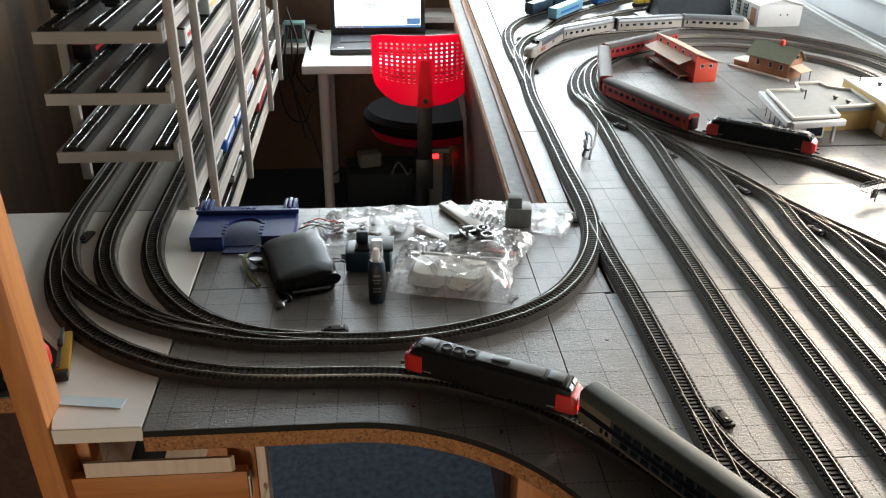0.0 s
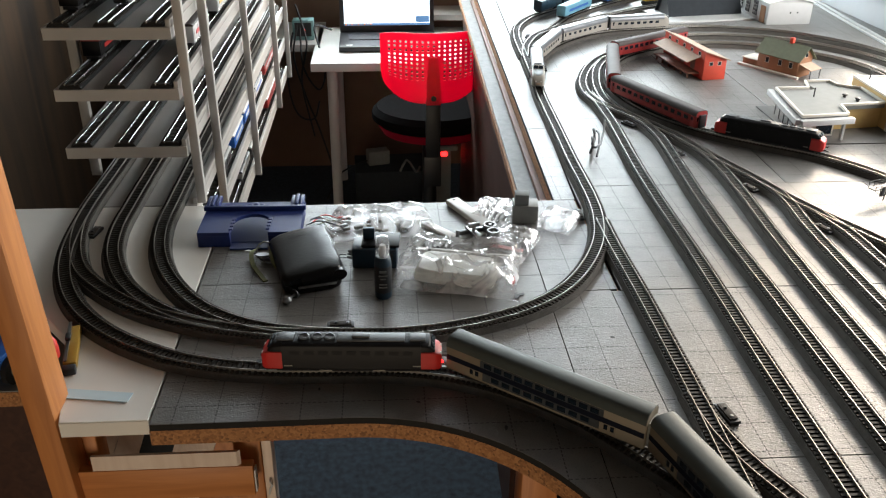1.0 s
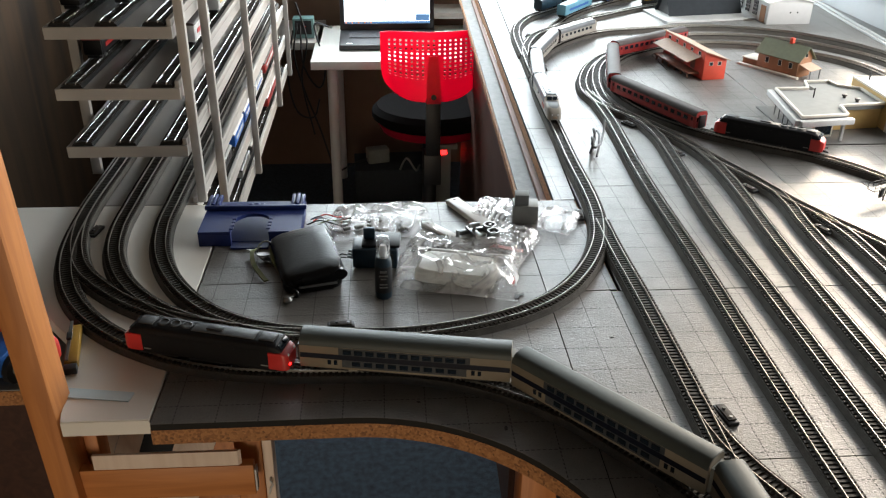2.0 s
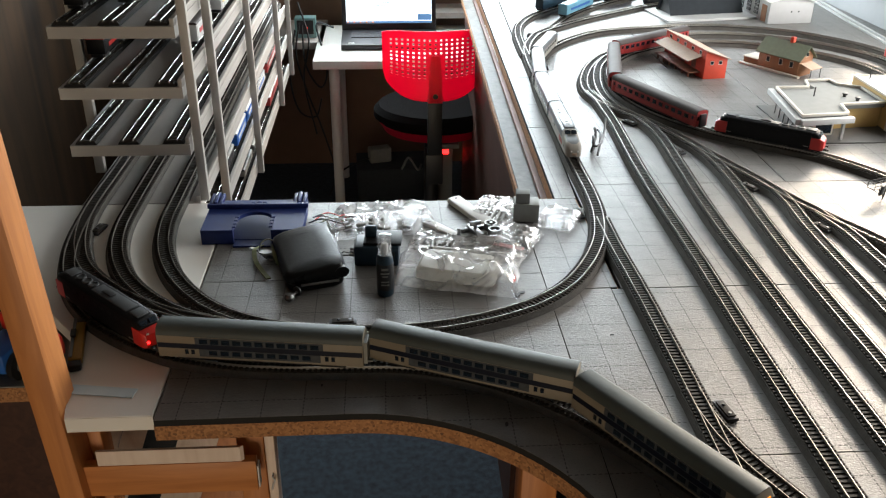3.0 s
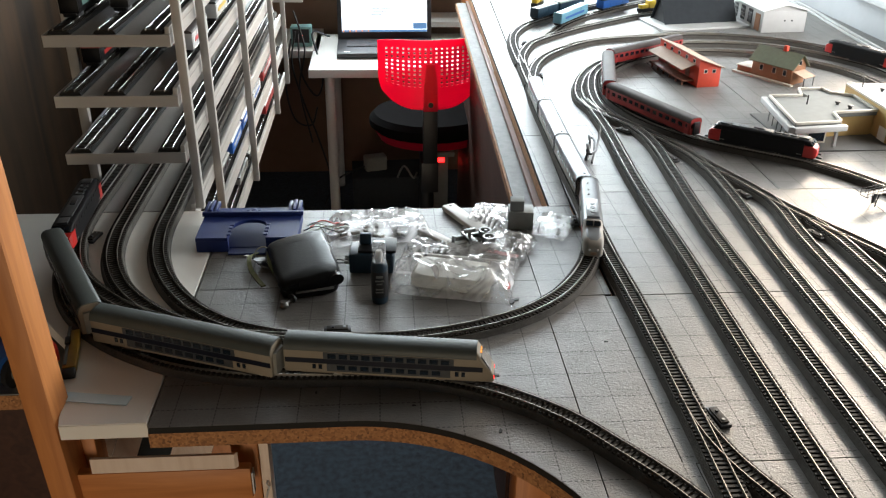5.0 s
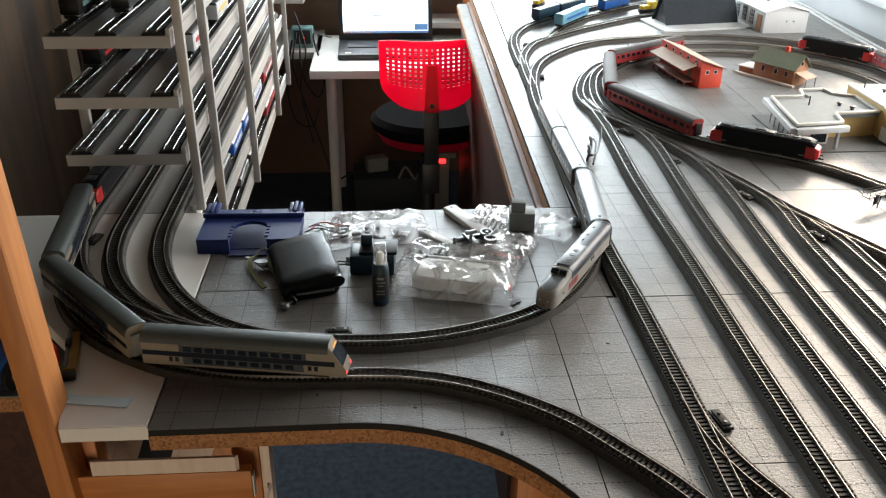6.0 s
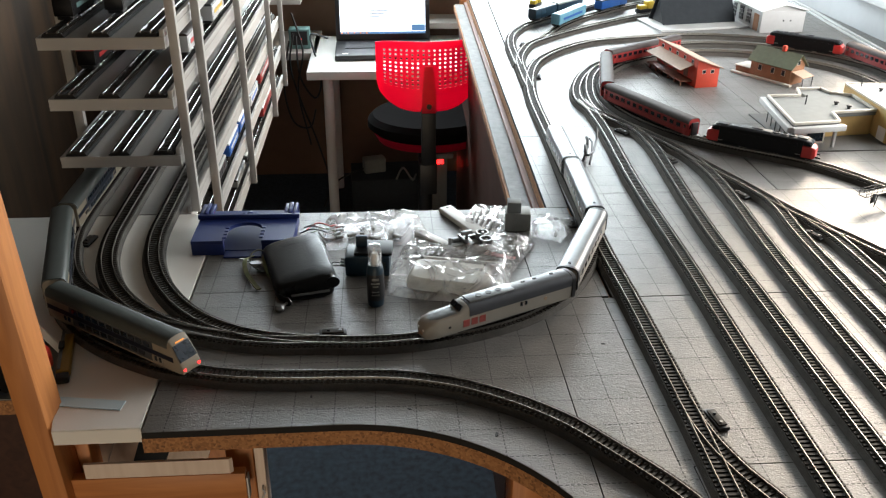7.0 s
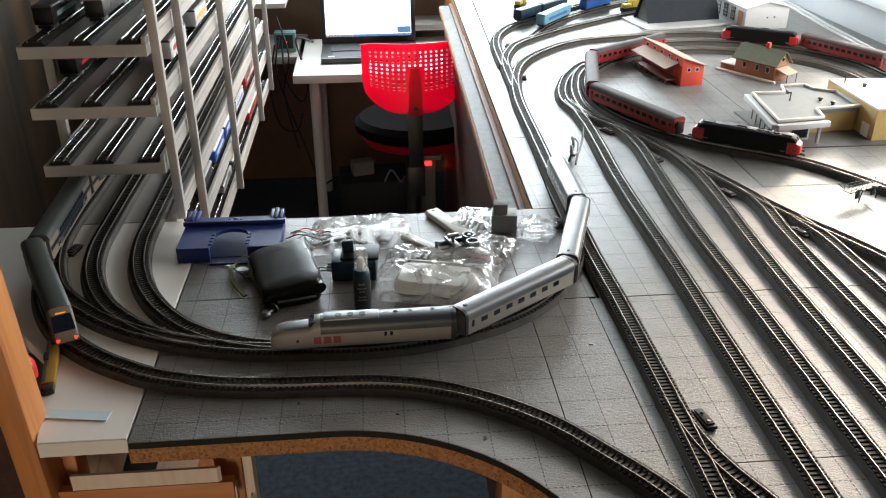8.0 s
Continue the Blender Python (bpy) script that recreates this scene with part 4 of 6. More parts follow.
def silver_car(label, length, nose=0):
    """Car of the silver trainset; nose: 1 a power car with a rounded bonnet, -1 a tail cab."""
    th = thing("trainset_car", label, "model railcar", group="silver trainset cars")
    w, h = 0.0165, length / 2
    zs, z1 = 0.031, 0.0415
    if nose == 1:
        secs = [section(w, 0.005, zs, z1, -h), section(w, 0.005, zs, z1, h - 0.066), section(w, 0.005, zs - 0.001, z1 - 0.0005, h - 0.060), section(w, 0.005, 0.0275, 0.0335, h - 0.052),
                section(w, 0.005, 0.026, 0.032, h - 0.022), section(w - 0.001, 0.0048, 0.023, 0.0285, h - 0.009), section(w - 0.0045, 0.0048, 0.018, 0.023, h - 0.002), section(w - 0.008, 0.0055, 0.013, 0.017, h)]
        part("body", loft(bmesh.new(), secs), SILVER, th, "silver-beige body with a rounded bonnet")
        part("roof", loft(bmesh.new(), [section(w + 0.0006, zs - 0.006, zs, z1 + 0.0006, -h + 0.002), section(w + 0.0006, zs - 0.006, zs, z1 + 0.0006, h - 0.067)]), POWERROOF, th, "dark slate roof")
        part("bonnet_top", loft(bmesh.new(), [section(0.0125, 0.0300, 0.0312, 0.0341, h - 0.050), section(0.0125, 0.0288, 0.0298, 0.0327, h - 0.022), section(0.008, 0.0262, 0.0270, 0.0290, h - 0.011)]), SILVERROOF, th, "pale grey bonnet top")
        part("raised_roof", mb(-0.022, 0.052, -0.0105, 0.0105, z1 - 0.001, z1 + 0.0022, bevel=0.001), SILVERROOF, th, "paler raised roof panel")
        for x in (0.0, 0.016, 0.032):
            part("roof_vent", lathe(bmesh.new(), [(0.0046, 0), (0.0046, 0.0006), (0.003, 0.0006), (0.0004, 0.0005)], 14, (x, 0, z1 + 0.0022)), BLACK, th, "round dark roof vent")
        for x in (-0.095, -0.065, -0.045):
            part("roof_vent", mb(x - 0.0025, x + 0.0025, -0.006, -0.003, z1 - 0.0006, z1 + 0.0012), BLACK, th)
        for y in (-0.0065, 0.0065):
            q = [(h - 0.0532, y - 0.0055, 0.0345), (h - 0.0532, y + 0.0055, 0.0345), (h - 0.0592, y + 0.0052, 0.0405), (h - 0.0592, y - 0.0052, 0.0405)]
            part("windscreen", loft(bmesh.new(), [q, [Vector(p) + Vector((0.0018, 0, 0.0012)) for p in q]]), GLASSDARK, th, "dark windscreen")
            part("headlight", rod(bmesh.new(), (h - 0.004, y, 0.0175), (h + 0.0004, y, 0.0168), 0.0018, 10), PAPER, th, "pale headlight")
        part("nose_plate", mb(h - 0.003, h + 0.0006, -0.005, 0.005, 0.0085, 0.0135, bevel=0.0005), ROOFTAN, th, "tan nose plate")
        for sg in (-1, 1):
            for k in range(3):
                x = h - 0.062 - k * 0.0130
                part("red_mark", mb(x - 0.0052, x + 0.0046, sg * (w + 0.0002) - 0.0002, sg * (w + 0.0002) + 0.0003, 0.0105, 0.0212), MARKRED, th, "faded red painted block mark")
            part("porthole", rod(bmesh.new(), (h - 0.036, sg * (w - 0.001), 0.0165), (h - 0.036, sg * (w + 0.0004), 0.0165), 0.0022, 10), BLACK, th, "small round porthole")
            part("emblem", rod(bmesh.new(), (-0.072, sg * (w - 0.001), 0.0175), (-0.072, sg * (w + 0.0004), 0.0175), 0.003, 12), ROOFTAN, th, "round brown emblem")
        panes(th, (-0.030, -0.038), w + 0.0002, 0.020, 0.0035, 0.006)
    else:
        if nose == -1:
            secs = [section(w - 0.006, 0.005, 0.018, 0.024, -h), section(w - 0.001, 0.005, 0.026, 0.034, -h + 0.008), section(w, 0.005, zs, z1, -h + 0.020), section(w, 0.005, zs, z1, h)]
        else:
            secs = [section(w - 0.0008, 0.005, zs, z1 - 0.001, -h), section(w, 0.005, zs, z1, -h + 0.002), section(w, 0.005, zs, z1, h - 0.002), section(w - 0.0008, 0.005, zs, z1 - 0.001, h)]
        part("body", loft(bmesh.new(), secs), SILVER, th, "silver-beige body")
        r0 = -h + (0.021 if nose == -1 else 0.002)
        part("roof", loft(bmesh.new(), [section(w + 0.0006, zs - 0.0035, zs, z1 + 0.0006, r0), section(w + 0.0006, zs - 0.0035, zs, z1 + 0.0006, h - 0.002)]), SILVERROOF, th, "dull silver roof")
        n = 7
        panes(th, np.linspace(-h + 0.045, h - 0.035, n), w + 0.0002, 0.0205, 0.0115, 0.0072)
        panes(th, (h - 0.014,), w + 0.0002, 0.0205, 0.004, 0.010)
        part("roof_vent", mb(h - 0.016, h - 0.012, -0.002, 0.002, z1 - 0.0004, z1 + 0.0018), BLACK, th)
        if nose == -1:
            part("rear_window", mb(-h + 0.001, -h + 0.009, -0.009, 0.009, 0.0245, 0.0335, bevel=0.002), GLASSDARK, th, "dark rear window")
    if nose >= 0:
        part("gangway", loft(bmesh.new(), [section(w - 0.0006, 0.006, zs, z1 - 0.0004, -h - 0.0035), section(w - 0.0006, 0.006, zs, z1 - 0.0004, -h + 0.0005)]), BLACK, th, "black rubber gangway")
    for x in ((-h + 0.0022,) if nose == 1 else (h - 0.0022,) if nose == -1 else (-h + 0.0022, h - 0.0022)):
        part("end_band", loft(bmesh.new(), [section(w + 0.0010, 0.006, zs, z1 + 0.0010, x - 0.0022), section(w + 0.0010, 0.006, zs, z1 + 0.0010, x + 0.0022)]), BLACK, th, "black rubber end band")
    part("skirt", mb(-h + 0.03, h - 0.05, -0.0150, 0.0150, 0.0025, 0.0054), BLACK, th)
    bogie(th, -h + 0.030)
    bogie(th, h - 0.045)
    return th


def red_coach(label, length=0.282):
    th = thing("red_coach", label, "model coach", group="red coaches")
    w, h = 0.0162, length / 2
    part("body", shell(length, w, 0.0075, 0.034, 0.0445), REDCOACH, th, "red body")
    part("roof", roof_shell(length - 0.001, w, 0.034, 0.0445), REDROOF, th, "dark grey rounded roof")
    panes(th, np.linspace(-h + 0.032, h - 0.032, 12), w + 0.0002, 0.0245, 0.0125, 0.0082)
    for x in (-h + 0.012, h - 0.012):
        for sg in (-1, 1):
            part("door", mb(x - 0.005, x + 0.005, sg * w - 0.0004, sg * w + 0.0004, 0.009, 0.032), REDCOACH, th)
    panes(th, (-h + 0.012, h - 0.012), w + 0.0006, 0.026, 0.005, 0.007)
    part("window_frame_strip", mb(-h + 0.02, h - 0.02, -w - 0.0002, w + 0.0002, 0.0186, 0.0192), REDROOF, th)
    part("underframe", mb(-0.07, 0.07, -0.012, 0.012, 0.003, 0.0078, bevel=0.001), BLACK, th)
    for sg in (-1, 1):
        part("gangway", mb(min(sg * h, sg * (h + 0.005)), max(sg * h, sg * (h + 0.005)), -0.0085, 0.0085, 0.008, 0.036, bevel=0.001), BLACK, th)
        part("end_window", mb(min(sg * h, sg * (h + 0.0006)), max(sg * h, sg * (h + 0.0006)), 0.0095, 0.0135, 0.022, 0.031), GLASSDARK, th)
    bogie(th, -h + 0.045)
    bogie(th, h - 0.045)
    return th


def wagon(m, length, height, body, roof, label, w=0.0160, stripe=None, parts=5):
    """A goods wagon or van for the storage tracks."""
    th = thing("goods_wagon", label, "model wagon", m, "stored wagons")
    h = length / 2
    part("body", mb(-h, h, -w, w, 0.009, height, bevel=0.001), body, th)
    part("roof", loft(bmesh.new(), [section(w + 0.0005, height - 0.0002, height, height + 0.005, -h), section(w + 0.0005, height - 0.0002, height, height + 0.005, h)]), roof, th)
    part("underframe", mb(-h, h, -0.011, 0.011, 0.006, 0.0088), BLACK, th)
    for x in np.linspace(-h + 0.006, h - 0.006, parts):
        for sg in (-1, 1):
            part("rib", mb(x - 0.0006, x + 0.0006, sg * w - 0.0005, sg * w + 0.0005, 0.009, height - 0.001), body, th)
    if stripe:
        for sg in (-1, 1):
            part("stripe", mb(-h * 0.7, h * 0.7, sg * w - 0.0007, sg * w + 0.0007, height * 0.5, height * 0.7), stripe, th, "painted stripe")
    bogie(th, -h + 0.02, span=0.018)
    bogie(th, h - 0.02, span=0.018)
    return th


# the three moving trains
loco = diesel_loco("black diesel locomotive with red cab ends pulling double-deck coaches", "diesel locomotives", True)
decks = [double_deck("double-deck coach with beige panels, dark waist band and grey roof"), double_deck("double-deck coach with beige panels, dark waist band and grey roof"),
         double_deck("double-deck driving coach with sloping cab and lit red tail lights", cab=True)]
SILVER_LEN = (0.246, 0.226, 0.228, 0.208)
silver = [silver_car("silver power car with rounded bonnet and red side marks", SILVER_LEN[0], 1), silver_car("silver trainset coach with grey metallic roof", SILVER_LEN[1]),
          silver_car("silver trainset coach with grey metallic roof", SILVER_LEN[2]), silver_car("silver trainset tail car with a rounded cab end", SILVER_LEN[3], -1)]
loco_far = diesel_loco("black diesel locomotive with red cab ends pulling red coaches", "diesel locomotives")
reds_far = [red_coach("red passenger coach with dark roof behind a diesel locomotive") for i in range(3)]

# the standing train
for ob, s, ln in ((diesel_loco("standing black diesel locomotive with red cab ends", "diesel locomotives"), 0.872, 0.225),):
    ob.matrix_basis = INNER_LOOP.vehicle(s, ln) @ pose(0, 0, 0, 0, 0, 180)
for s in (1.163, 1.476, 1.789):
    red_coach("standing red passenger coach with rounded dark roof", 0.302).matrix_basis = INNER_LOOP.vehicle(s, 0.302)

# stored stock on the rack
for x, y, z, ln, hh, body, roof, stripe, lb in (
        (-0.402, 1.76, 0.217, 0.16, 0.040, MODELWHITE, REDROOF, LOCORED, "white refrigerator van with red marks on a storage shelf"),
        (-0.402, 2.03, 0.217, 0.15, 0.040, MODELWHITE, LOCOGREY, YELLOWP, "white van with yellow panels on a storage shelf"),
        (-0.402, 2.25, 0.320, 0.18, 0.036, YELLOW, REDROOF, None, "ochre goods van on a storage shelf"),
        (-0.402, 2.03, -0.102, 0.15, 0.036, BLUEP, MODELWHITE, MODELWHITE, "blue and white goods van on a storage shelf"),
        (-0.402, 2.21, -0.102, 0.17, 0.036, BLUEP, MODELWHITE, MODELWHITE, "blue and white goods van on a storage shelf"),
        (-0.402, 2.42, -0.102, 0.16, 0.034, MODELWHITE, LOCOGREY, BLUEP, "white van with a blue stripe on a storage shelf"),
        (-0.402, 2.68, -0.102, 0.24, 0.036, REDCOACH, REDROOF, MODELWHITE, "red van with a pale stripe on a storage shelf"),
        (-0.402, 2.69, -0.205, 0.26, 0.034, REDCOACH, MODELWHITE, None, "red coach with pale roof on a storage shelf"),
        (-0.402, 2.08, -0.205, 0.14, 0.024, DULL, BLACK, None, "dark flat wagon with a load on a storage shelf"),
        (-0.402, 2.25, -0.205, 0.14, 0.024, BLACK, DULL, None, "dark flat wagon with a load on a storage shelf"),
        (-0.402, 1.84, -0.102, 0.13, 0.030, BLACK, DULL, None, "black hopper wagon on a storage shelf"),
        (-0.545, 1.68, 0.217, 0.18, 0.036, LOCOBLACK, REDCOACH, LOCORED, "black and red engine on a storage shelf"),
        (-0.545, 1.60, 0.320, 0.16, 0.038, LOCOBLACK, BLACK, TEAL, "dark tank engine on a storage shelf"),
        (-0.475, 1.66, 0.320, 0.18, 0.038, BLACK, DULL, None, "dark wagon on a storage shelf"),
        (-0.475, 1.90, 0.217, 0.18, 0.036, BLACK, REDROOF, None, "dark wagon on a storage shelf")):
    wagon(pose((-0.396 if z > 0 else -0.392) if x == -0.402 else x, y, z + 0.0105, 0, 0, 90), ln, hh, body, roof, lb, stripe=stripe)

# stock on the far tracks
for line, s, ln, hh, body, roof, stripe, lb in (
        (FAR_B, 0.622, 0.13, 0.036, NAVY, NAVY, None, "dark blue goods van on a far track"), (FAR_B, 0.775, 0.15, 0.036, NAVY, DULL, None, "dark blue goods van on a far track"),
        (FAR_C, 0.245, 0.21, 0.038, LTBLUE, LTBLUE, BLUEP, "light blue diesel locomotive on a far track"), (FAR_C, 0.532, 0.16, 0.036, BLUEP, NAVY, None, "bright blue goods van on a far track")):
    wagon(line.vehicle(s, ln), ln, hh, body, roof, lb, stripe=stripe)
for m, lb in ((pose(0.935, 3.092, 0.0, 0, 0, 25), "small yellow track machine on the far table"), (pose(0.555, 3.20, 0.0, 0, 0, 60), "small yellow track machine on the far table")):
    th = thing("track_machine", lb, "model machine", m)
    part("chassis", mb(-0.035, 0.035, -0.013, 0.013, 0.010, 0.022, bevel=0.001), BLACK, th)
    part("cab", mb(0.0, 0.03, -0.013, 0.013, 0.0221, 0.048, bevel=0.002), YELLOWP, th, "yellow cab")
    part("bonnet", mb(-0.033, -0.001, -0.011, 0.011, 0.0221, 0.036, bevel=0.002), YELLOWP, th, "yellow bonnet")
    for x in (-0.024, 0.024):
        part("wheelset", rod(bmesh.new(), (x, -0.012, 0.006), (x, 0.012, 0.006), 0.006, 12), BLACK, th)


# ---- model buildings ----
def gable(bm, x0, x1, y0, y1, z0, z1, over=0.004, t=0.002):
    """A pitched roof with its ridge along x."""
    ym = (y0 + y1) / 2
    for a, b in ((y0 - over, ym), (y1 + over, ym)):
        s = (z1 - z0) / abs(ym - (y0 if a < ym else y1))
        za = z0 - over * s
        loft(bm, [[(x0 - over, a, za), (x0 - over, b, z1), (x0 - over, b, z1 + t), (x0 - over, a, za + t)], [(x1 + over, a, za), (x1 + over, b, z1), (x1 + over, b, z1 + t), (x1 + over, a, za + t)]])
    for f in bm.faces:
        f.smooth = False
    return bm


def small_window(th, m, w, h, frame_mat, double=True):
    f = part("window", mb(-w / 2 - 0.0012, w / 2 + 0.0012, -0.0006, 0.0004, -h / 2 - 0.0012, h / 2 + 0.0012), frame_mat, th)
    f.matrix_basis = m
    part("glass_pane", mb(-w / 2, w / 2, -0.0010, -0.0004, -h / 2, h / 2), GLASSDARK, f)
    return f


# red goods shed: long, with a lean-to platform roof
shed = thing("goods_shed", "bright red wooden goods shed with a tan lean-to roof", "model building", pose(0.847, 2.190, 0.0, 0, 0, 99))
part("wall", mb(0, 0.235, -0.032, 0.032, 0, 0.052, bevel=0.0006), HOUSERED, shed, "red plank wall")
bm = loft(bmesh.new(), [[(0.0, -0.0318, 0.0522), (0.0, 0.0318, 0.0522), (0.0, 0.0318, 0.074)], [(0.235, -0.0318, 0.0522), (0.235, 0.0318, 0.0522), (0.235, 0.0318, 0.074)]])
part("gable_wall", bm, HOUSERED, shed, "red upper wall")
bm = loft(bmesh.new(), [[(-0.006, -0.040, 0.0500), (-0.006, 0.037, 0.0770), (-0.006, 0.037, 0.079), (-0.006, -0.040, 0.052)], [(0.241, -0.040, 0.0500), (0.241, 0.037, 0.0770), (0.241, 0.037, 0.079), (0.241, -0.040, 0.052)]])
part("roof", bm, ROOFTAN, shed, "tan sloping roof")
bm = loft(bmesh.new(), [[(0.02, 0.0322, 0.056), (0.02, 0.072, 0.044), (0.02, 0.072, 0.046), (0.02, 0.0322, 0.058)], [(0.225, 0.0322, 0.056), (0.225, 0.072, 0.044), (0.225, 0.072, 0.046), (0.225, 0.0322, 0.058)]])
part("platform_roof", bm, ROOFTAN, shed, "tan lean-to roof over the platform")
part("platform", mb(0.02, 0.225, 0.0322, 0.066, 0.012, 0.016, bevel=0.0005), REDWOOD, shed, "brown loading platform")
for x in np.linspace(0.03, 0.215, 6):
    part("platform_post", mb(x - 0.002, x + 0.002, 0.058, 0.062, 0, 0.0118), REDWOOD, shed)
for x in np.linspace(0.03, 0.205, 5):
    small_window(shed, pose(x, 0.0322, 0.0645, 0, 0, 180), 0.010, 0.008, CREAM)
for x in (0.06, 0.12, 0.18):
    part("loading_door", mb(x - 0.012, x + 0.012, 0.0320, 0.0326, 0.017, 0.043), REDWOOD, shed, "brown sliding door")
for y in (-0.012, 0.012):
    small_window(shed, pose(0, y, 0.043, 0, 0, -90), 0.008, 0.008, CREAM)

# brick station house with a green roof
house = thing("station_house", "small brick station house with a mossy green roof", "model building", pose(1.075, 2.195, 0.0, 0, 0, 122))
part("wall", mb(0.0, 0.125, -0.060, 0.0, 0.0, 0.050, bevel=0.0005), BRICK, house, "brown brick wall")
bm = loft(bmesh.new(), [[(0.0, -0.0598, 0.0502), (0.0, -0.0002, 0.0502), (0.0, -0.030, 0.078)], [(0.125, -0.0598, 0.0502), (0.125, -0.0002, 0.0502), (0.125, -0.030, 0.078)]])
part("gable_wall", bm, BRICK, house, "brick gable")
part("roof", gable(bmesh.new(), 0.0, 0.125, -0.060, 0.0, 0.0506, 0.0792, over=0.008), ROOFGREEN, house, "green plank roof")
part("chimney", mb(0.045, 0.055, -0.036, -0.026, 0.079, 0.094, bevel=0.0005), HOUSERED, house, "red brick chimney")
part("porch_roof", loft(bmesh.new(), [[(-0.0004, -0.055, 0.036), (-0.036, -0.055, 0.026), (-0.036, -0.055, 0.0275), (-0.0004, -0.055, 0.0375)], [(-0.0004, -0.005, 0.036), (-0.036, -0.005, 0.026), (-0.036, -0.005, 0.0275), (-0.0004, -0.005, 0.0375)]]), ROOFTAN, house, "tan porch roof")
for y in (-0.052, -0.008):
    part("porch_post", rod(bmesh.new(), (-0.034, y, 0), (-0.034, y, 0.0262), 0.0012, 6), BLACK, house)
for x in (0.022, 0.055, 0.095):
    small_window(house, pose(x, 0.0002, 0.030, 0, 0, 180), 0.009, 0.014, CREAM)
small_window(house, pose(-0.0002, -0.030, 0.058, 0, 0, -90), 0.010, 0.010, CREAM)
part("platform_slab", mb(-0.01, 0.18, 0.0005, 0.012, 0.0, 0.005, bevel=0.0005), CREAM, house, "pale platform slab")
part("annex", mb(0.1252, 0.175, -0.055, -0.005, 0.0, 0.018, bevel=0.0005), BRICK, house, "low brick annex")
part("annex_roof", mb(0.1254, 0.178, -0.058, -0.002, 0.0182, 0.0205), CREAM, house)

# modern flat-roofed station
station = thing("station_building", "flat-roofed modern station in ochre with broad white fascia", "model building", pose(0.965, 1.70, 0.0, 0, 0, 0))
part("roof_slab", prism(bmesh.new(), [(-0.100, 0.012), (0.008, 0.026), (0.020, 0.085), (0.128, 0.098), (0.13, 0.21), (0.022, 0.215), (0.004, 0.205), (-0.074, 0.215)], 0.050, 0.0585), ROOFGREY, station, "grey flat roof")
ring = [(-0.100, 0.012), (0.008, 0.026), (0.020, 0.085), (0.128, 0.098), (0.13, 0.21), (0.085, 0.235), (0.08, 0.27), (0.02, 0.268), (0.004, 0.215), (-0.074, 0.215)]
for (ax, ay), (bx, by) in zip(ring, ring[1:] + ring[:1]):
    dx, dy = bx - ax, by - ay
    ln = math.hypot(dx, dy)
    rm = pose(ax, ay, 0, 0, 0, math.degrees(math.atan2(dy, dx)))
    part("parapet", mb(0, ln, -0.002, 0.003, 0.0586, 0.0645, bevel=0.0006), CREAM, station, "cream parapet").matrix_basis = rm
part("roof_slab", prism(bmesh.new(), [(0.022, 0.2152), (0.13, 0.2102), (0.085, 0.235), (0.08, 0.27), (0.02, 0.268)], 0.050, 0.0583), ROOFGREY, station)
for (ax, ay), (bx, by) in (((-0.074, 0.215), (-0.100, 0.012)), ((-0.100, 0.012), (0.008, 0.026))):
    dx, dy = bx - ax, by - ay
    ln = math.hypot(dx, dy)
    part("fascia", mb(-0.008, ln + 0.008, -0.016, -0.0025, 0.044, 0.0565, bevel=0.001), MODELWHITE, station, "broad white fascia").matrix_basis = pose(ax, ay, 0, 0, 0, math.degrees(math.atan2(dy, dx)))
part("base_slab", mb(-0.092, 0.30, 0.004, 0.26, 0.0, 0.003), BASEGREY, station, "dark grey base slab")
part("wall", prism(bmesh.new(), [(-0.050, 0.05), (-0.006, 0.05), (-0.006, 0.2), (-0.050, 0.2)], 0.0032, 0.0498), CREAM, station, "cream inner wall")
part("wall", prism(bmesh.new(), [(0.012, 0.09), (0.126, 0.103), (0.126, 0.205), (0.012, 0.205)], 0.0032, 0.0498), YELLOW, station, "ochre wall")
part("wall", prism(bmesh.new(), [(0.1285, 0.028), (0.30, 0.040), (0.30, 0.25), (0.1345, 0.262)], 0.0032, 0.072), YELLOW, station, "ochre hall wall")
part("hall_roof", prism(bmesh.new(), [(0.131, 0.031), (0.298, 0.043), (0.298, 0.248), (0.137, 0.259)], 0.0722, 0.0736), PAPER, station, "pale hall roof")
for (ax, ay), (bx, by) in (((0.1285, 0.028), (0.30, 0.040)), ((0.30, 0.25), (0.1345, 0.262)), ((0.1345, 0.262), (0.1285, 0.028))):
    ln = math.hypot(bx - ax, by - ay)
    part("parapet", mb(0, ln, -0.001, 0.002, 0.0722, 0.0765), CREAM, station).matrix_basis = pose(ax, ay, 0, 0, 0, math.degrees(math.atan2(by - ay, bx - ax)))
part("doorway", mb(0.1268, 0.1283, 0.045, 0.075, 0.004, 0.034), PAPER, station, "bright doorway")
part("column", mb(0.000, 0.005, 0.022, 0.030, 0.0032, 0.0438), MODELWHITE, station, "white column")
for y in np.linspace(0.04, 0.2, 6):
    part("column", rod(bmesh.new(), (-0.092 + (y - 0.04) * 0.12, y, 0.003), (-0.092 + (y - 0.04) * 0.12, y, 0.0438), 0.0012, 6), BLACK, station, "thin black column")
small_window(station, pose(-0.028, 0.0498, 0.026, 0, 0, 0), 0.034, 0.034, BLACK)
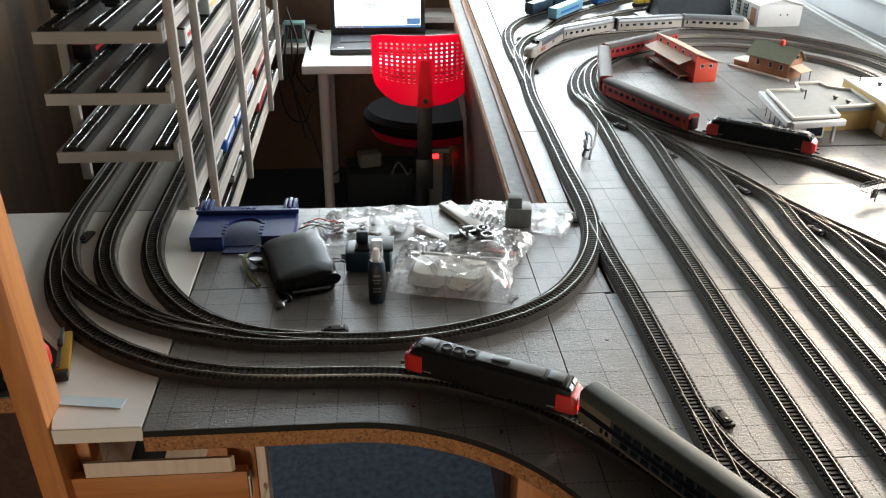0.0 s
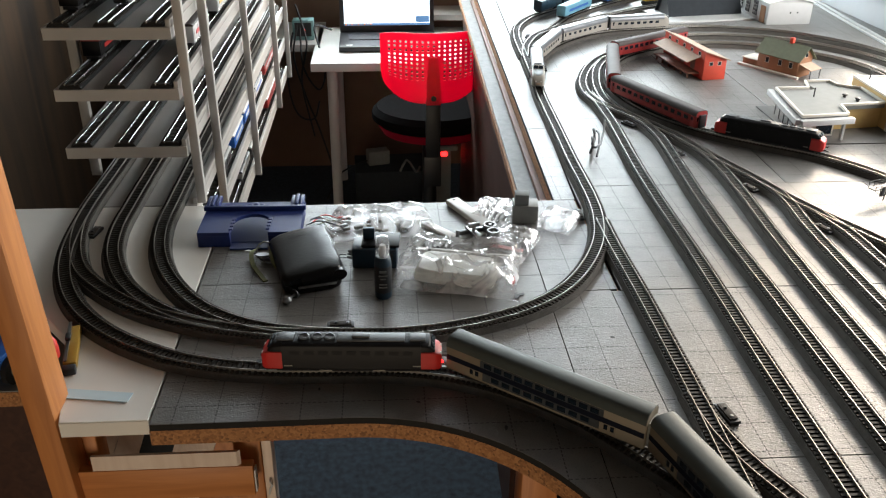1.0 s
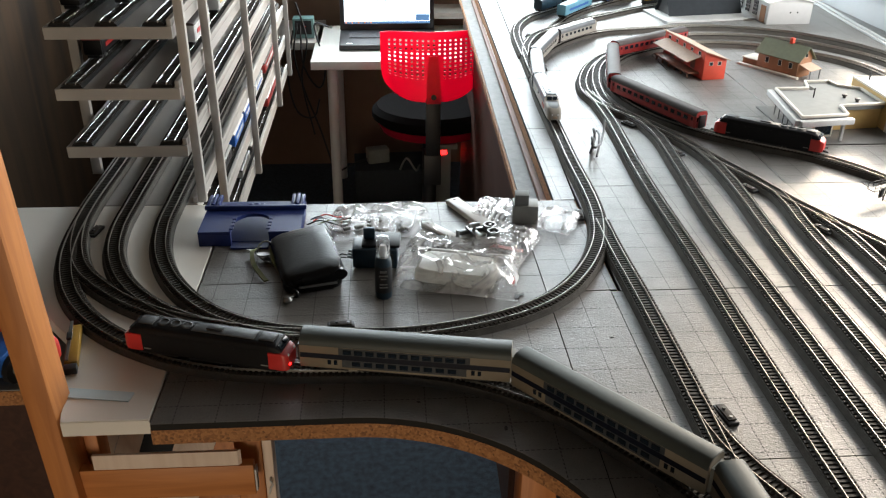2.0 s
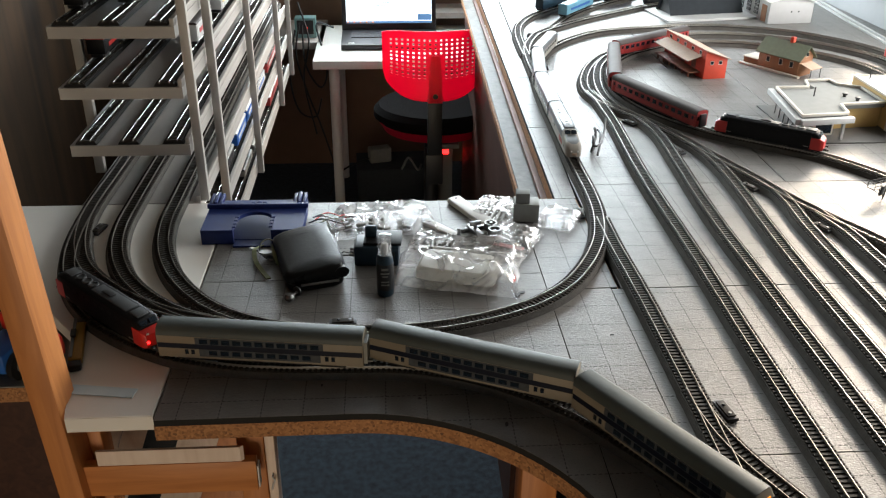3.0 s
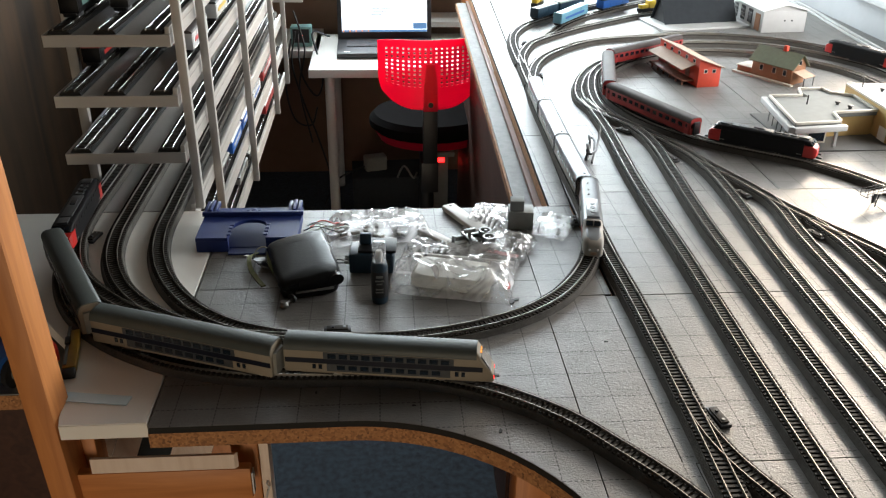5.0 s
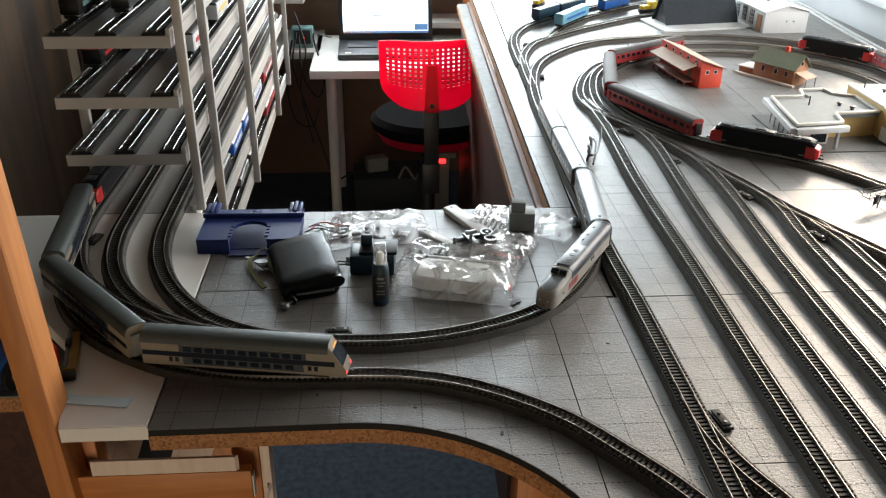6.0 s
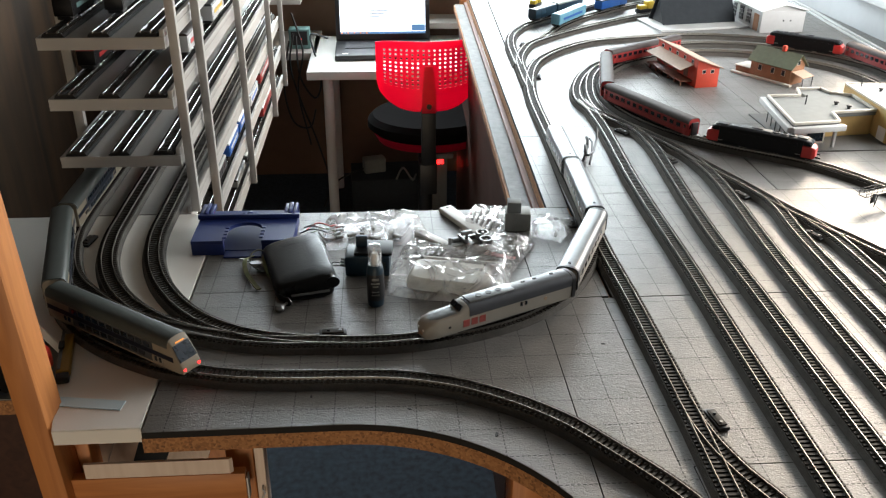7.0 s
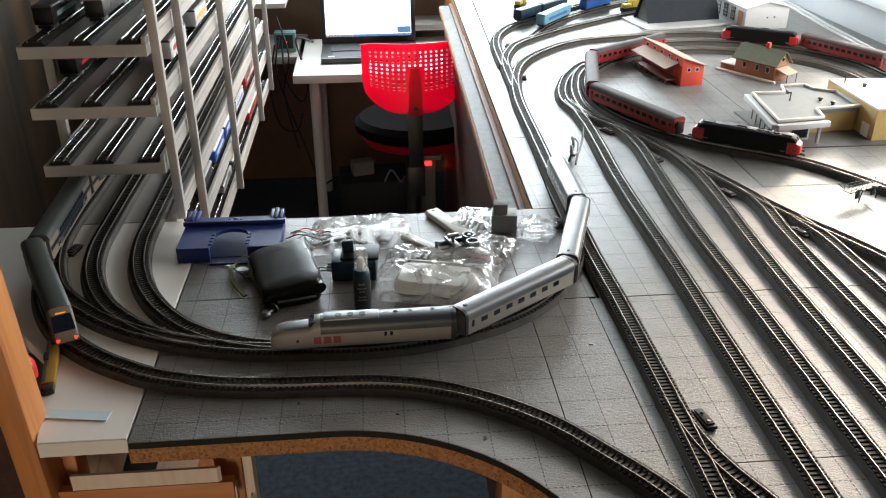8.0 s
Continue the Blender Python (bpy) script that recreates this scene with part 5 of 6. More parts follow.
for x, y, z in ((0.060, 0.150, 0.0586), (0.075, 0.120, 0.0586), (0.19, 0.20, 0.0737), (0.22, 0.15, 0.0737)):
    part("roof_ventilator", lathe(bmesh.new(), [(0.004, 0), (0.0035, 0.004), (0.006, 0.005), (0.006, 0.008), (0.002, 0.009)], 12, (x, y, z)), BLACK, station, "black roof ventilator")
for x, y, z in ((-0.010, 0.155, 0.0586), (0.16, 0.235, 0.0737)):
    part("roof_pipe", rod(bmesh.new(), (x, y, z), (x, y, z + 0.022), 0.0016, 8), BLACK, station, "thin black pipe")

# white house and dark-roofed shed at the back
villa = thing("white_house", "plain white model house with a shallow white roof", "model building", pose(1.240, 2.798, 0.0, 0, 0, 4))
part("wall", mb(0, 0.152, 0, 0.235, 0, 0.070, bevel=0.0005), MODELWHITE, villa, "white wall")
bm = loft(bmesh.new(), [[(0.0002, 0.0, 0.0702), (0.1518, 0.0, 0.0702), (0.076, 0.0, 0.088)], [(0.0002, 0.235, 0.0702), (0.1518, 0.235, 0.0702), (0.076, 0.235, 0.088)]])
part("gable_wall", bm, MODELWHITE, villa)
rf = gable(bmesh.new(), 0, 0.235, -0.152, 0.0, 0.0708, 0.0892, over=0.006)
ro = part("roof", rf, PAPER, villa, "white card roof")
ro.matrix_basis = pose(0, 0, 0, 0, 0, 90)
part("roof_hatch", mb(0.052, 0.066, 0.10, 0.118, 0.086, 0.0905), BLACK, villa, "small dark roof hatch")
for y in (0.090, 0.145, 0.200):
    w_ = small_window(villa, pose(-0.0002, y, 0.038, 0, 0, -90), 0.030, 0.046, MODELWHITE)
    for k in (-0.0075, 0.0, 0.0075):
        part("glazing_bar", mb(k - 0.0009, k + 0.0009, -0.0018, -0.0011, -0.023, 0.023), MODELWHITE, w_)
    for k in (-0.0115, 0.0, 0.0115):
        part("glazing_bar", mb(-0.015, 0.015, -0.0016, -0.0012, k - 0.0009, k + 0.0009), MODELWHITE, w_)
part("door", mb(-0.0016, -0.0002, 0.018, 0.052, 0.002, 0.056), BRICK, villa, "brown door")
for x in (0.075, 0.10):
    part("air_brick", mb(x, x + 0.005, -0.0008, -0.0001, 0.036, 0.041), BLACK, villa)
barn = thing("dark_roof_shed", "open model shed with a steep slate-grey roof on a white base", "model building", pose(0.945, 2.90, 0.0, 0, 0, 10))
part("base_plate", mb(-0.045, 0.31, -0.075, 0.13, 0.0, 0.006), MODELWHITE, barn, "white base plate")
part("roof", gable(bmesh.new(), 0.0, 0.265, 0.0, 0.10, 0.012, 0.105, over=0.004, t=0.003), SLATE, barn, "steep slate-grey roof")
part("end_wall", loft(bmesh.new(), [[(0.004, 0.004, 0.0062), (0.004, 0.096, 0.0062), (0.004, 0.05, 0.098)], [(0.007, 0.004, 0.0062), (0.007, 0.096, 0.0062), (0.007, 0.05, 0.098)]]), BLACK, barn)
part("end_wall", loft(bmesh.new(), [[(0.258, 0.004, 0.0062), (0.258, 0.096, 0.0062), (0.258, 0.05, 0.098)], [(0.261, 0.004, 0.0062), (0.261, 0.096, 0.0062), (0.261, 0.05, 0.098)]]), BLACK, barn)

# pale edge strips along the window side
strip_ = thing("edge_trim", "pair of pale strips along the window edge of the table", "trim", kind="structure")
for off in (0.0, 0.022):
    way = smooth_path([(1.500 + off, 2.30), (1.504 + off, 2.50), (1.513 + off, 2.645), (1.522 + off, 2.773), (1.538 + off, 2.95), (1.552 + off, 3.10), (1.560 + off, 3.30), (1.562 + off, 3.55)], 0.03)
    part("trim_strip", strip(bmesh.new(), way, [(-0.004, 0.0006), (-0.004, 0.006), (0.004, 0.006), (0.004, 0.0006)]), MODELWHITE, strip_)

# signal gantry
gan = thing("signal_gantry", "black openwork signal gantry with railings over the track", "model signal", pose(0.868, 1.412, 0.0, 0, 0, 22))
part("deck", mb(0, 0.085, -0.008, 0.008, 0.024, 0.0255), BLACK, gan)
for x in (0.034, 0.080):
    for y in (-0.007, 0.007):
        part("leg", rod(bmesh.new(), (x + y * 0.6, y, 0), (x, y, 0.024), 0.0012, 6), BLACK, gan)
    part("cross_brace", rod(bmesh.new(), (x - 0.004, -0.007, 0.006), (x + 0.004, 0.007, 0.019), 0.0008, 5), BLACK, gan)
for y in (-0.0078, 0.0078):
    for z in (0.031, 0.037):
        part("handrail", rod(bmesh.new(), (0, y, z), (0.085, y, z), 0.0005, 5), BLACK, gan)
    for x in np.linspace(0.001, 0.084, 7):
        part("railing_post", rod(bmesh.new(), (x, y, 0.0255), (x, y, 0.037), 0.0005, 5), BLACK, gan)
for x in (0.02, 0.06):
    part("signal_lamp", mb(x - 0.004, x + 0.004, -0.011, -0.0085, 0.012, 0.030, bevel=0.0005), BLACK, gan)

# reading glasses left standing on the table
gl = thing("eyeglasses", "folded dark-rimmed reading glasses standing on the table", "glasses", pose(0.414, 1.700, 0.001, 0, 0, 74))
for k, (cx, ang) in enumerate(((0.026, 0), (-0.026, 0))):
    bm = tube(bmesh.new(), [(cx + 0.023 * math.cos(a), 0.002 * math.sin(2 * a), 0.0175 + 0.0155 * math.sin(a)) for a in np.linspace(0, math.tau, 25)], 0.0028, 6)
    part("lens_rim", bm, BLACK, gl)
part("bridge", tube(bmesh.new(), [(-0.004, 0, 0.022), (0, 0.001, 0.024), (0.004, 0, 0.022)], 0.0012), BLACK, gl)
part("temple", tube(bmesh.new(), [(0.049, 0, 0.022), (0.050, -0.006, 0.022), (0.030, -0.012, 0.021), (-0.030, -0.014, 0.014), (-0.050, -0.012, 0.003)], 0.0026), BLACK, gl, "dark temple arm")
part("temple", tube(bmesh.new(), [(-0.049, 0, 0.022), (-0.050, -0.008, 0.022), (-0.030, -0.017, 0.023), (0.030, -0.020, 0.032), (0.062, -0.018, 0.046)], 0.0026), BLACK, gl, "dark temple arm")


# ---- the desk in the opening ----
DZ = -0.278
desk = thing("desk", "white laminate desk with round steel legs", "desk")
part("desktop", mb(-0.312, 0.86, 3.385, 3.985, DZ - 0.034, DZ, bevel=0.002), DESKW, desk, "white desktop")
for x in (-0.232, 0.80):
    for y in (3.44, 3.92):
        part("leg", rod(bmesh.new(), (x, y, FLOOR_Z + 0.001), (x, y, DZ - 0.0345), 0.021, 16), DESKW, desk, "round white leg")

lap = thing("laptop", "open black laptop showing a bright desktop", "laptop", pose(0.0, 3.545, DZ + 0.0005, 0, 0, 1))
part("base", mb(-0.205, 0.205, 0, 0.262, 0.001, 0.024, bevel=0.004), LAPTOP, lap)
kb = part("keyboard", mb(-0.165, 0.175, 0.110, 0.228, 0.0242, 0.0258), BLACK, lap)
key = mesh_of("key", mb(-0.0085, 0.0085, -0.0085, 0.0085, 0, 0.0018), LAPTOP)
for r in range(6):
    for c in range(17):
        part("key", key, LAPTOP, kb).location = (-0.155 + c * 0.0198, 0.120 + r * 0.0195, 0.0259)
part("touchpad", mb(-0.075, 0.035, 0.015, 0.092, 0.0242, 0.0249), BLACK, lap)
part("sticker", mb(-0.175, -0.150, 0.022, 0.032, 0.0242, 0.0247), PAPER, lap, "pale sticker bar")
lid = part("lid", mb(-0.205, 0.205, -0.006, 0.006, 0, 0.265, bevel=0.003), LAPTOP, lap)
lid.matrix_basis = pose(0, 0.258, 0.022, -14, 0, 0)
scr = part("screen", mb(-0.186, 0.186, -0.0072, -0.0062, 0.028, 0.250), SCREEN, lid, "glowing screen")
part("taskbar", mb(-0.186, 0.186, -0.0080, -0.0073, 0.028, 0.037), SCREENBLUE, scr, "blue taskbar")
part("preview_pane", mb(0.125, 0.184, -0.0080, -0.0073, 0.040, 0.066), SCREENBLUE, scr, "small blue picture")
for k in range(9):
    part("icon", mb(-0.182 + k * 0.0135, -0.176 + k * 0.0135, -0.0084, -0.0081, 0.029, 0.036), PAPER if k % 2 else AMBER, scr)
for k, z in enumerate((0.10, 0.112, 0.124)):
    part("text_bar", mb(-0.06, -0.01 + 0.02 * k, -0.0076, -0.0073, z, z + 0.003), ROOFGREY, scr)

box_ = thing("control_box", "small teal electronic box with a dark front on the shelf", "device", pose(-0.36, 3.75, DZ + 0.0005))
part("case", mb(-0.05, 0.04, 0, 0.06, 0.0, 0.085, bevel=0.003), TEAL, box_)
part("front_panel", mb(-0.040, 0.030, -0.002, -0.0002, 0.018, 0.076), BLACK, box_, "dark display panel")
part("red_lamp", mb(-0.004, 0.004, -0.0028, -0.0021, 0.042, 0.048), TAILRED, box_, "tiny red lamp")

side_shelf = thing("wall_shelf", "pale wall shelf beside the desk", "shelf")
part("board", mb(-0.85, -0.2895, 3.68, 4.095, DZ - 0.03, DZ, bevel=0.001), SHELFW, side_shelf)
part("bracket", mb(-0.60, -0.575, 3.72, 4.095, DZ - 0.20, DZ - 0.0305), METAL, side_shelf)
solid("upper_shelf", mb(-0.62, -0.335, 3.58, 4.09, -0.055, -0.035, bevel=0.001), SHELFW, "white shelf board above the desk end", "shelf")
solid("window_post", mb(0.345, 0.40, 3.93, 4.0, -0.30, 1.45, bevel=0.002), PINE, "pine post beside the desk", "post", kind="structure")
solid("window_board", mb(0.12, 0.342, 3.90, 4.095, -0.23, -0.205, bevel=0.001), SHELFW, "pale board behind the desk", "board")


def cables(name, label, ways, r, material):
    th = thing(name, label, "cable")
    for w in ways:
        pts = smooth_path3(w)
        part("cable", tube(bmesh.new(), pts, r, 5), material, th)
    return th


def smooth_path3(ctrl, n=8):
    P = [Vector(c) for c in ctrl]
    P = [2 * P[0] - P[1]] + P + [2 * P[-1] - P[-2]]
    out = []
    for i in range(1, len(P) - 2):
        for k in range(n):
            t = k / n
            a, b, c, d = P[i - 1:i + 3]
            out.append(0.5 * ((2 * b) + (c - a) * t + (2 * a - 5 * b + 4 * c - d) * t * t + (3 * b - a - 3 * c + d) * t ** 3))
    return out + [P[-2]]


cables("hanging_cables", "tangle of black cables hanging beside the desk",
       [[(-0.38, 3.66, -0.19), (-0.40, 3.64, -0.32), (-0.36, 3.62, -0.48), (-0.31, 3.6, -0.62), (-0.26, 3.6, -0.80)],
        [(-0.37, 3.66, -0.20), (-0.36, 3.62, -0.36), (-0.30, 3.6, -0.45), (-0.27, 3.6, -0.36), (-0.31, 3.66, -0.20), (-0.24, 3.7, -0.22)],
        [(-0.40, 3.66, -0.22), (-0.43, 3.62, -0.40), (-0.40, 3.6, -0.55), (-0.33, 3.6, -0.58), (-0.30, 3.6, -0.50)],
        [(-0.38, 3.64, -0.10), (-0.34, 3.6, -0.25), (-0.37, 3.6, -0.42), (-0.33, 3.6, -0.66)]], 0.004, BLACK)
cables("desk_cables", "loose white cables on the desk corner",
       [[(0.22, 3.62, DZ + 0.004), (0.26, 3.66, DZ + 0.03), (0.31, 3.70, DZ + 0.004), (0.26, 3.76, DZ + 0.02), (0.22, 3.72, DZ + 0.004)],
        [(0.23, 3.70, DZ + 0.004), (0.30, 3.64, DZ + 0.025), (0.33, 3.74, DZ + 0.006), (0.25, 3.80, DZ + 0.02)]], 0.004, PAPER)

# office chair seen from behind
chair = thing("office_chair", "black swivel chair with a perforated red plastic back", "chair", pose(0.147, 2.955, 0, 0, 0, 2))


def back_point(u, v, t):
    """The curved shell of the backrest: u across, v up, t its thickness."""
    hw = 0.180 - 0.012 * max(0.0, (0.42 - v) / 0.42) ** 1.6
    return Vector((u * hw, -0.055 * u * u * -1 - 0.030 * (1 - v) - 0.02 * v + t, -0.298 + 0.244 * v + (0.062 * (abs(u) ** 3.4)) * (1 - v) ** 2 - 0.010 * abs(u) ** 6 * v))


bm = bmesh.new()
NU, NV = 95, 66
gridv = [[[bm.verts.new(back_point(-1 + 2 * i / NU, j / NV, t)) for j in range(NV + 1)] for i in range(NU + 1)] for t in (0.0, 0.006)]


def solid_cell(i, j):
    """The backrest is pierced in columns of holes but for its rim, its lower part and its spine."""
    u, v = (i + 0.5) / NU * 2 - 1, (j + 0.5) / NV
    if v < 0.34 or v > 0.93 or abs(u) > 0.90 or (abs(u) < 0.14 and v < 0.68):
        return True
    return not (i % 5 in (2, 3) and j % 4 in (1, 2))


for i in range(NU):
    for j in range(NV):
        if not solid_cell(i, j):
            continue
        for s in (0, 1):
            q = [gridv[s][a][b] for a, b in ((i, j), (i + 1, j), (i + 1, j + 1), (i, j + 1))]
            bm.faces.new(q if s == 0 else q[::-1]).smooth = True
        for di, dj, e in ((-1, 0, ((i, j), (i, j + 1))), (1, 0, ((i + 1, j), (i + 1, j + 1))), (0, -1, ((i, j), (i + 1, j))), (0, 1, ((i, j + 1), (i + 1, j + 1)))):
            a, b = i + di, j + dj
            if not (0 <= a < NU and 0 <= b < NV) or not solid_cell(a, b):
                bm.faces.new([gridv[0][e[0][0]][e[0][1]], gridv[0][e[1][0]][e[1][1]], gridv[1][e[1][0]][e[1][1]], gridv[1][e[0][0]][e[0][1]]])
bmesh.ops.recalc_face_normals(bm, faces=bm.faces[:])
back = part("backrest", bm, CHAIRRED, chair, "red plastic backrest pierced with rows of holes")
part("spine", loft(bmesh.new(), [[(-0.026, -0.042, -0.30), (0.026, -0.042, -0.30), (0.024, -0.026, -0.30), (-0.024, -0.026, -0.30)], [(-0.022, -0.040, -0.20), (0.022, -0.040, -0.20), (0.020, -0.022, -0.20), (-0.020, -0.022, -0.20)],
                             [(-0.014, -0.032, -0.135), (0.014, -0.032, -0.135), (0.012, -0.018, -0.135), (-0.012, -0.018, -0.135)]]), CHAIRRED, back, "red moulded spine")
part("bolt", rod(bmesh.new(), (0, -0.048, -0.275), (0, -0.040, -0.275), 0.009, 14), BLACK, back, "black bolt")
part("back_bar", mb(-0.026, 0.026, -0.034, -0.012, -0.50, -0.285, bevel=0.004), BLACK, chair, "black steel bar behind the seat")
seat = bmesh.new()
loft(seat, [[(0.238 * k * math.cos(a) + 0.026, 0.20 + 0.21 * k * math.sin(a), z + 0.02 * math.cos(a) ** 2 * 0) for a in np.linspace(0, math.tau, 28, endpoint=False)] for k, z in ((0.90, -0.440), (1.0, -0.420), (1.0, -0.395), (0.92, -0.375))])
part("seat", seat, FABRIC, chair, "black fabric seat")
under = bmesh.new()
loft(under, [[(0.238 * k * math.cos(a) + 0.026, 0.20 + 0.21 * k * math.sin(a), z) for a in np.linspace(0, math.tau, 28, endpoint=False)] for k, z in ((0.62, -0.492), (0.84, -0.474), (0.92, -0.4405))])
part("seat_shell", under, CHAIRRED, chair, "red plastic seat shell")
part("lever_box", mb(0.03, 0.10, 0.06, 0.14, -0.512, -0.4925, bevel=0.003), DULL, chair, "grey adjusting box")
part("column", rod(bmesh.new(), (0, 0.12, -0.90), (0, 0.12, -0.4925), 0.028, 16), BLACK, chair)
part("column_sleeve", mb(-0.032, 0.032, -0.02, 0.06, -0.62, -0.5005, bevel=0.004), BLACK, chair)
for k in range(5):
    a = k * math.tau / 5 + 0.3
    leg = part("base_leg", rod(bmesh.new(), (0, 0.12, -0.90), (0.27 * math.cos(a), 0.12 + 0.27 * math.sin(a), -0.945), 0.018, 8, 0.012), BLACK, chair)
    part("castor", rod(bmesh.new(), (0.27 * math.cos(a) - 0.012, 0.12 + 0.27 * math.sin(a), -0.975), (0.27 * math.cos(a) + 0.012, 0.12 + 0.27 * math.sin(a), -0.975), 0.025, 12), BLACK, leg)

# things on the floor behind the chair
pb = thing("power_strip", "white power strip with a lit red switch on the floor", "power strip", pose(0.24, 3.62, FLOOR_Z + 0.22, 0, 0, 8))
part("body", mb(-0.06, 0.03, 0, 0.05, -0.219, 0.06, bevel=0.004), DULL, pb)
part("switch", mb(-0.018, 0.010, -0.006, -0.0005, 0.012, 0.032, bevel=0.001), TAILRED, pb, "lit red rocker switch")
ad = thing("power_adapter", "white plug-in power adapter on a cardboard box", "adapter", pose(-0.06, 3.72, FLOOR_Z + 0.16, 0, 0, 15))
part("case", mb(-0.05, 0.05, -0.03, 0.03, 0.001, 0.07, bevel=0.008), DULL, ad)
part("cable", tube(bmesh.new(), smooth_path3([(-0.05, 0, 0.02), (-0.12, -0.02, 0.01), (-0.18, 0.03, -0.05), (-0.24, 0.02, -0.155)]), 0.004), BLACK, ad)
solid("cardboard_box", mb(-0.16, 0.20, 0, 0.22, 0, 0.158, bevel=0.003), SLATE, "low dark cardboard box on the floor under the desk", "box", pose(0.0, 3.62, FLOOR_Z + 0.001, 0, 0, 3))
cables("floor_cables", "loose cables on the floor under the desk",
       [[(0.04, 3.60, FLOOR_Z + 0.17), (0.07, 3.58, FLOOR_Z + 0.23), (0.11, 3.60, FLOOR_Z + 0.165), (0.13, 3.66, FLOOR_Z + 0.165)],
        [(-0.3, 3.5, FLOOR_Z + 0.005), (-0.22, 3.45, FLOOR_Z + 0.03), (-0.12, 3.5, FLOOR_Z + 0.005), (0.0, 3.46, FLOOR_Z + 0.01)]], 0.005, DULL)

# ---- clutter on the near board ----
# blue plastic portal piece lying on its back
por = thing("tunnel_portal", "royal blue plastic building part with an arched opening", "model part", pose(-0.330, 1.286, 0.0005, 0, 0, -0.5))
W_, H_ = 0.166, 0.118
ang = np.linspace(0, math.pi, 13)
prof = [(0, 0), (0.052, 0), (0.052, 0.006)] + [(0.083 - 0.031 * math.cos(a) * 0.97, 0.040 + 0.030 * math.sin(a)) for a in ang] + [(0.114, 0.006), (0.114, 0), (W_, 0), (W_, H_), (0, H_)]
part("front_plate", prism(bmesh.new(), prof, 0.020, 0.026), BLUE, por)
part("back_plate", mb(0.004, W_ - 0.004, 0.010, H_ - 0.004, 0.0, 0.004), BLUE, por)
for x0, x1 in ((0, 0.052), (0.114, W_)):
    part("base_block", mb(x0, x1, 0.0, 0.010, 0.0, 0.0199, bevel=0.0008), BLUE, por)
part("cornice", mb(-0.003, W_ + 0.003, H_ - 0.036, H_ - 0.029, 0.0262, 0.034, bevel=0.001), BLUE, por)
for x0 in (-0.001, W_ - 0.024):
    for k in range(3):
        part("pilaster", mb(x0 + k * 0.008, x0 + k * 0.008 + 0.006, H_ - 0.028, H_ + 0.014, 0.0262, 0.0335 + 0.002 * (k % 2), bevel=0.0008), BLUE, por)
    part("side_wall", mb(x0 + (0.001 if x0 < 0.05 else 0.020), x0 + (0.004 if x0 < 0.05 else 0.023), 0.0102, H_ - 0.004, 0.0042, 0.0198), BLUE, por)
for k, (dx, dy, r) in enumerate(((-0.020, 0, 0.004), (-0.010, 0.003, 0.005), (0.0, 0.006, 0.006), (0.010, 0.003, 0.005), (0.020, 0, 0.004))):
    part("ornament", lathe(bmesh.new(), [(r, 0), (r * 0.9, 0.002), (r * 0.4, 0.004)], 10, (W_ / 2 + dx, H_ - 0.020 + dy, 0.0262)), BLUE, por)
for sg in (0, 1):
    for k in range(4):
        part("quoin", mb(0.050 + sg * 0.060, 0.056 + sg * 0.060, 0.008 + k * 0.012, 0.016 + k * 0.012, 0.0262, 0.0285), BLUE, por)
part("arch_floor", mb(0.0525, 0.1135, -0.012, 0.0098, 0.0, 0.003), BLUE, por)

# black leather purse, thick, leaning on its keys
purse = thing("leather_purse", "worn black leather purse with a zip and folded flap", "purse", pose(-0.150, 1.206, 0.0005, 0, 0, 14) @ Matrix.Diagonal((0.93, 0.93, 0.93, 1)))


def pillow_section(hw, hd, z, n=28, p=3.4):
    out = []
    for k in range(n):
        a = k * math.tau / n
        c, s = math.cos(a), math.sin(a)
        out.append((hw * math.copysign(abs(c) ** (2 / p), c), hd * math.copysign(abs(s) ** (2 / p), s), z))
    return out




def leather_loft(sections, seed, amount):
    """A soft skin: the sections with slow dents in them."""
    bm = loft(bmesh.new(), sections)
    for v in bm.verts:
        q = v.co * 38 + Vector((seed, 0, 0))
        v.co += Vector((noise.noise(q), noise.noise(q + Vector((9, 0, 0))), noise.noise(q + Vector((0, 9, 0))) if v.co.z > 0.004 else 0)) * amount
    return bm


def slab(hw, hd, z, tilt=0.0, p=8):
    return [(x, y, zz + tilt * x) for x, y, zz in pillow_section(hw, hd, z, n=44, p=p)]


part("lower_half", leather_loft([slab(0.044, 0.080, 0.001), slab(0.048, 0.084, 0.004), slab(0.049, 0.085, 0.010), slab(0.048, 0.084, 0.0145)], 1, 0.0018), LEATHER, purse)
part("upper_half", leather_loft([slab(0.047, 0.083, 0.0152), slab(0.050, 0.085, 0.019), slab(0.049, 0.084, 0.030, 0.10), slab(0.046, 0.080, 0.0345, 0.13), slab(0.040, 0.074, 0.0362, 0.13, 7), slab(0.020, 0.050, 0.0368, 0.13, 7)], 5, 0.0020), LEATHER, purse, "soft creased leather flap")
part("fold", leather_loft([[(0.042 + 0.011 * math.cos(a), y, 0.027 + 0.011 * math.sin(a)) for a in np.linspace(0, math.tau, 12, endpoint=False)] for y in np.linspace(-0.084, 0.082, 12)], 11, 0.003), LEATHER, purse, "rounded leather fold")
part("zip", mb(-0.026, 0.036, -0.0885, -0.0845, 0.0125, 0.0165, bevel=0.001), METAL, purse, "dull metal zip")

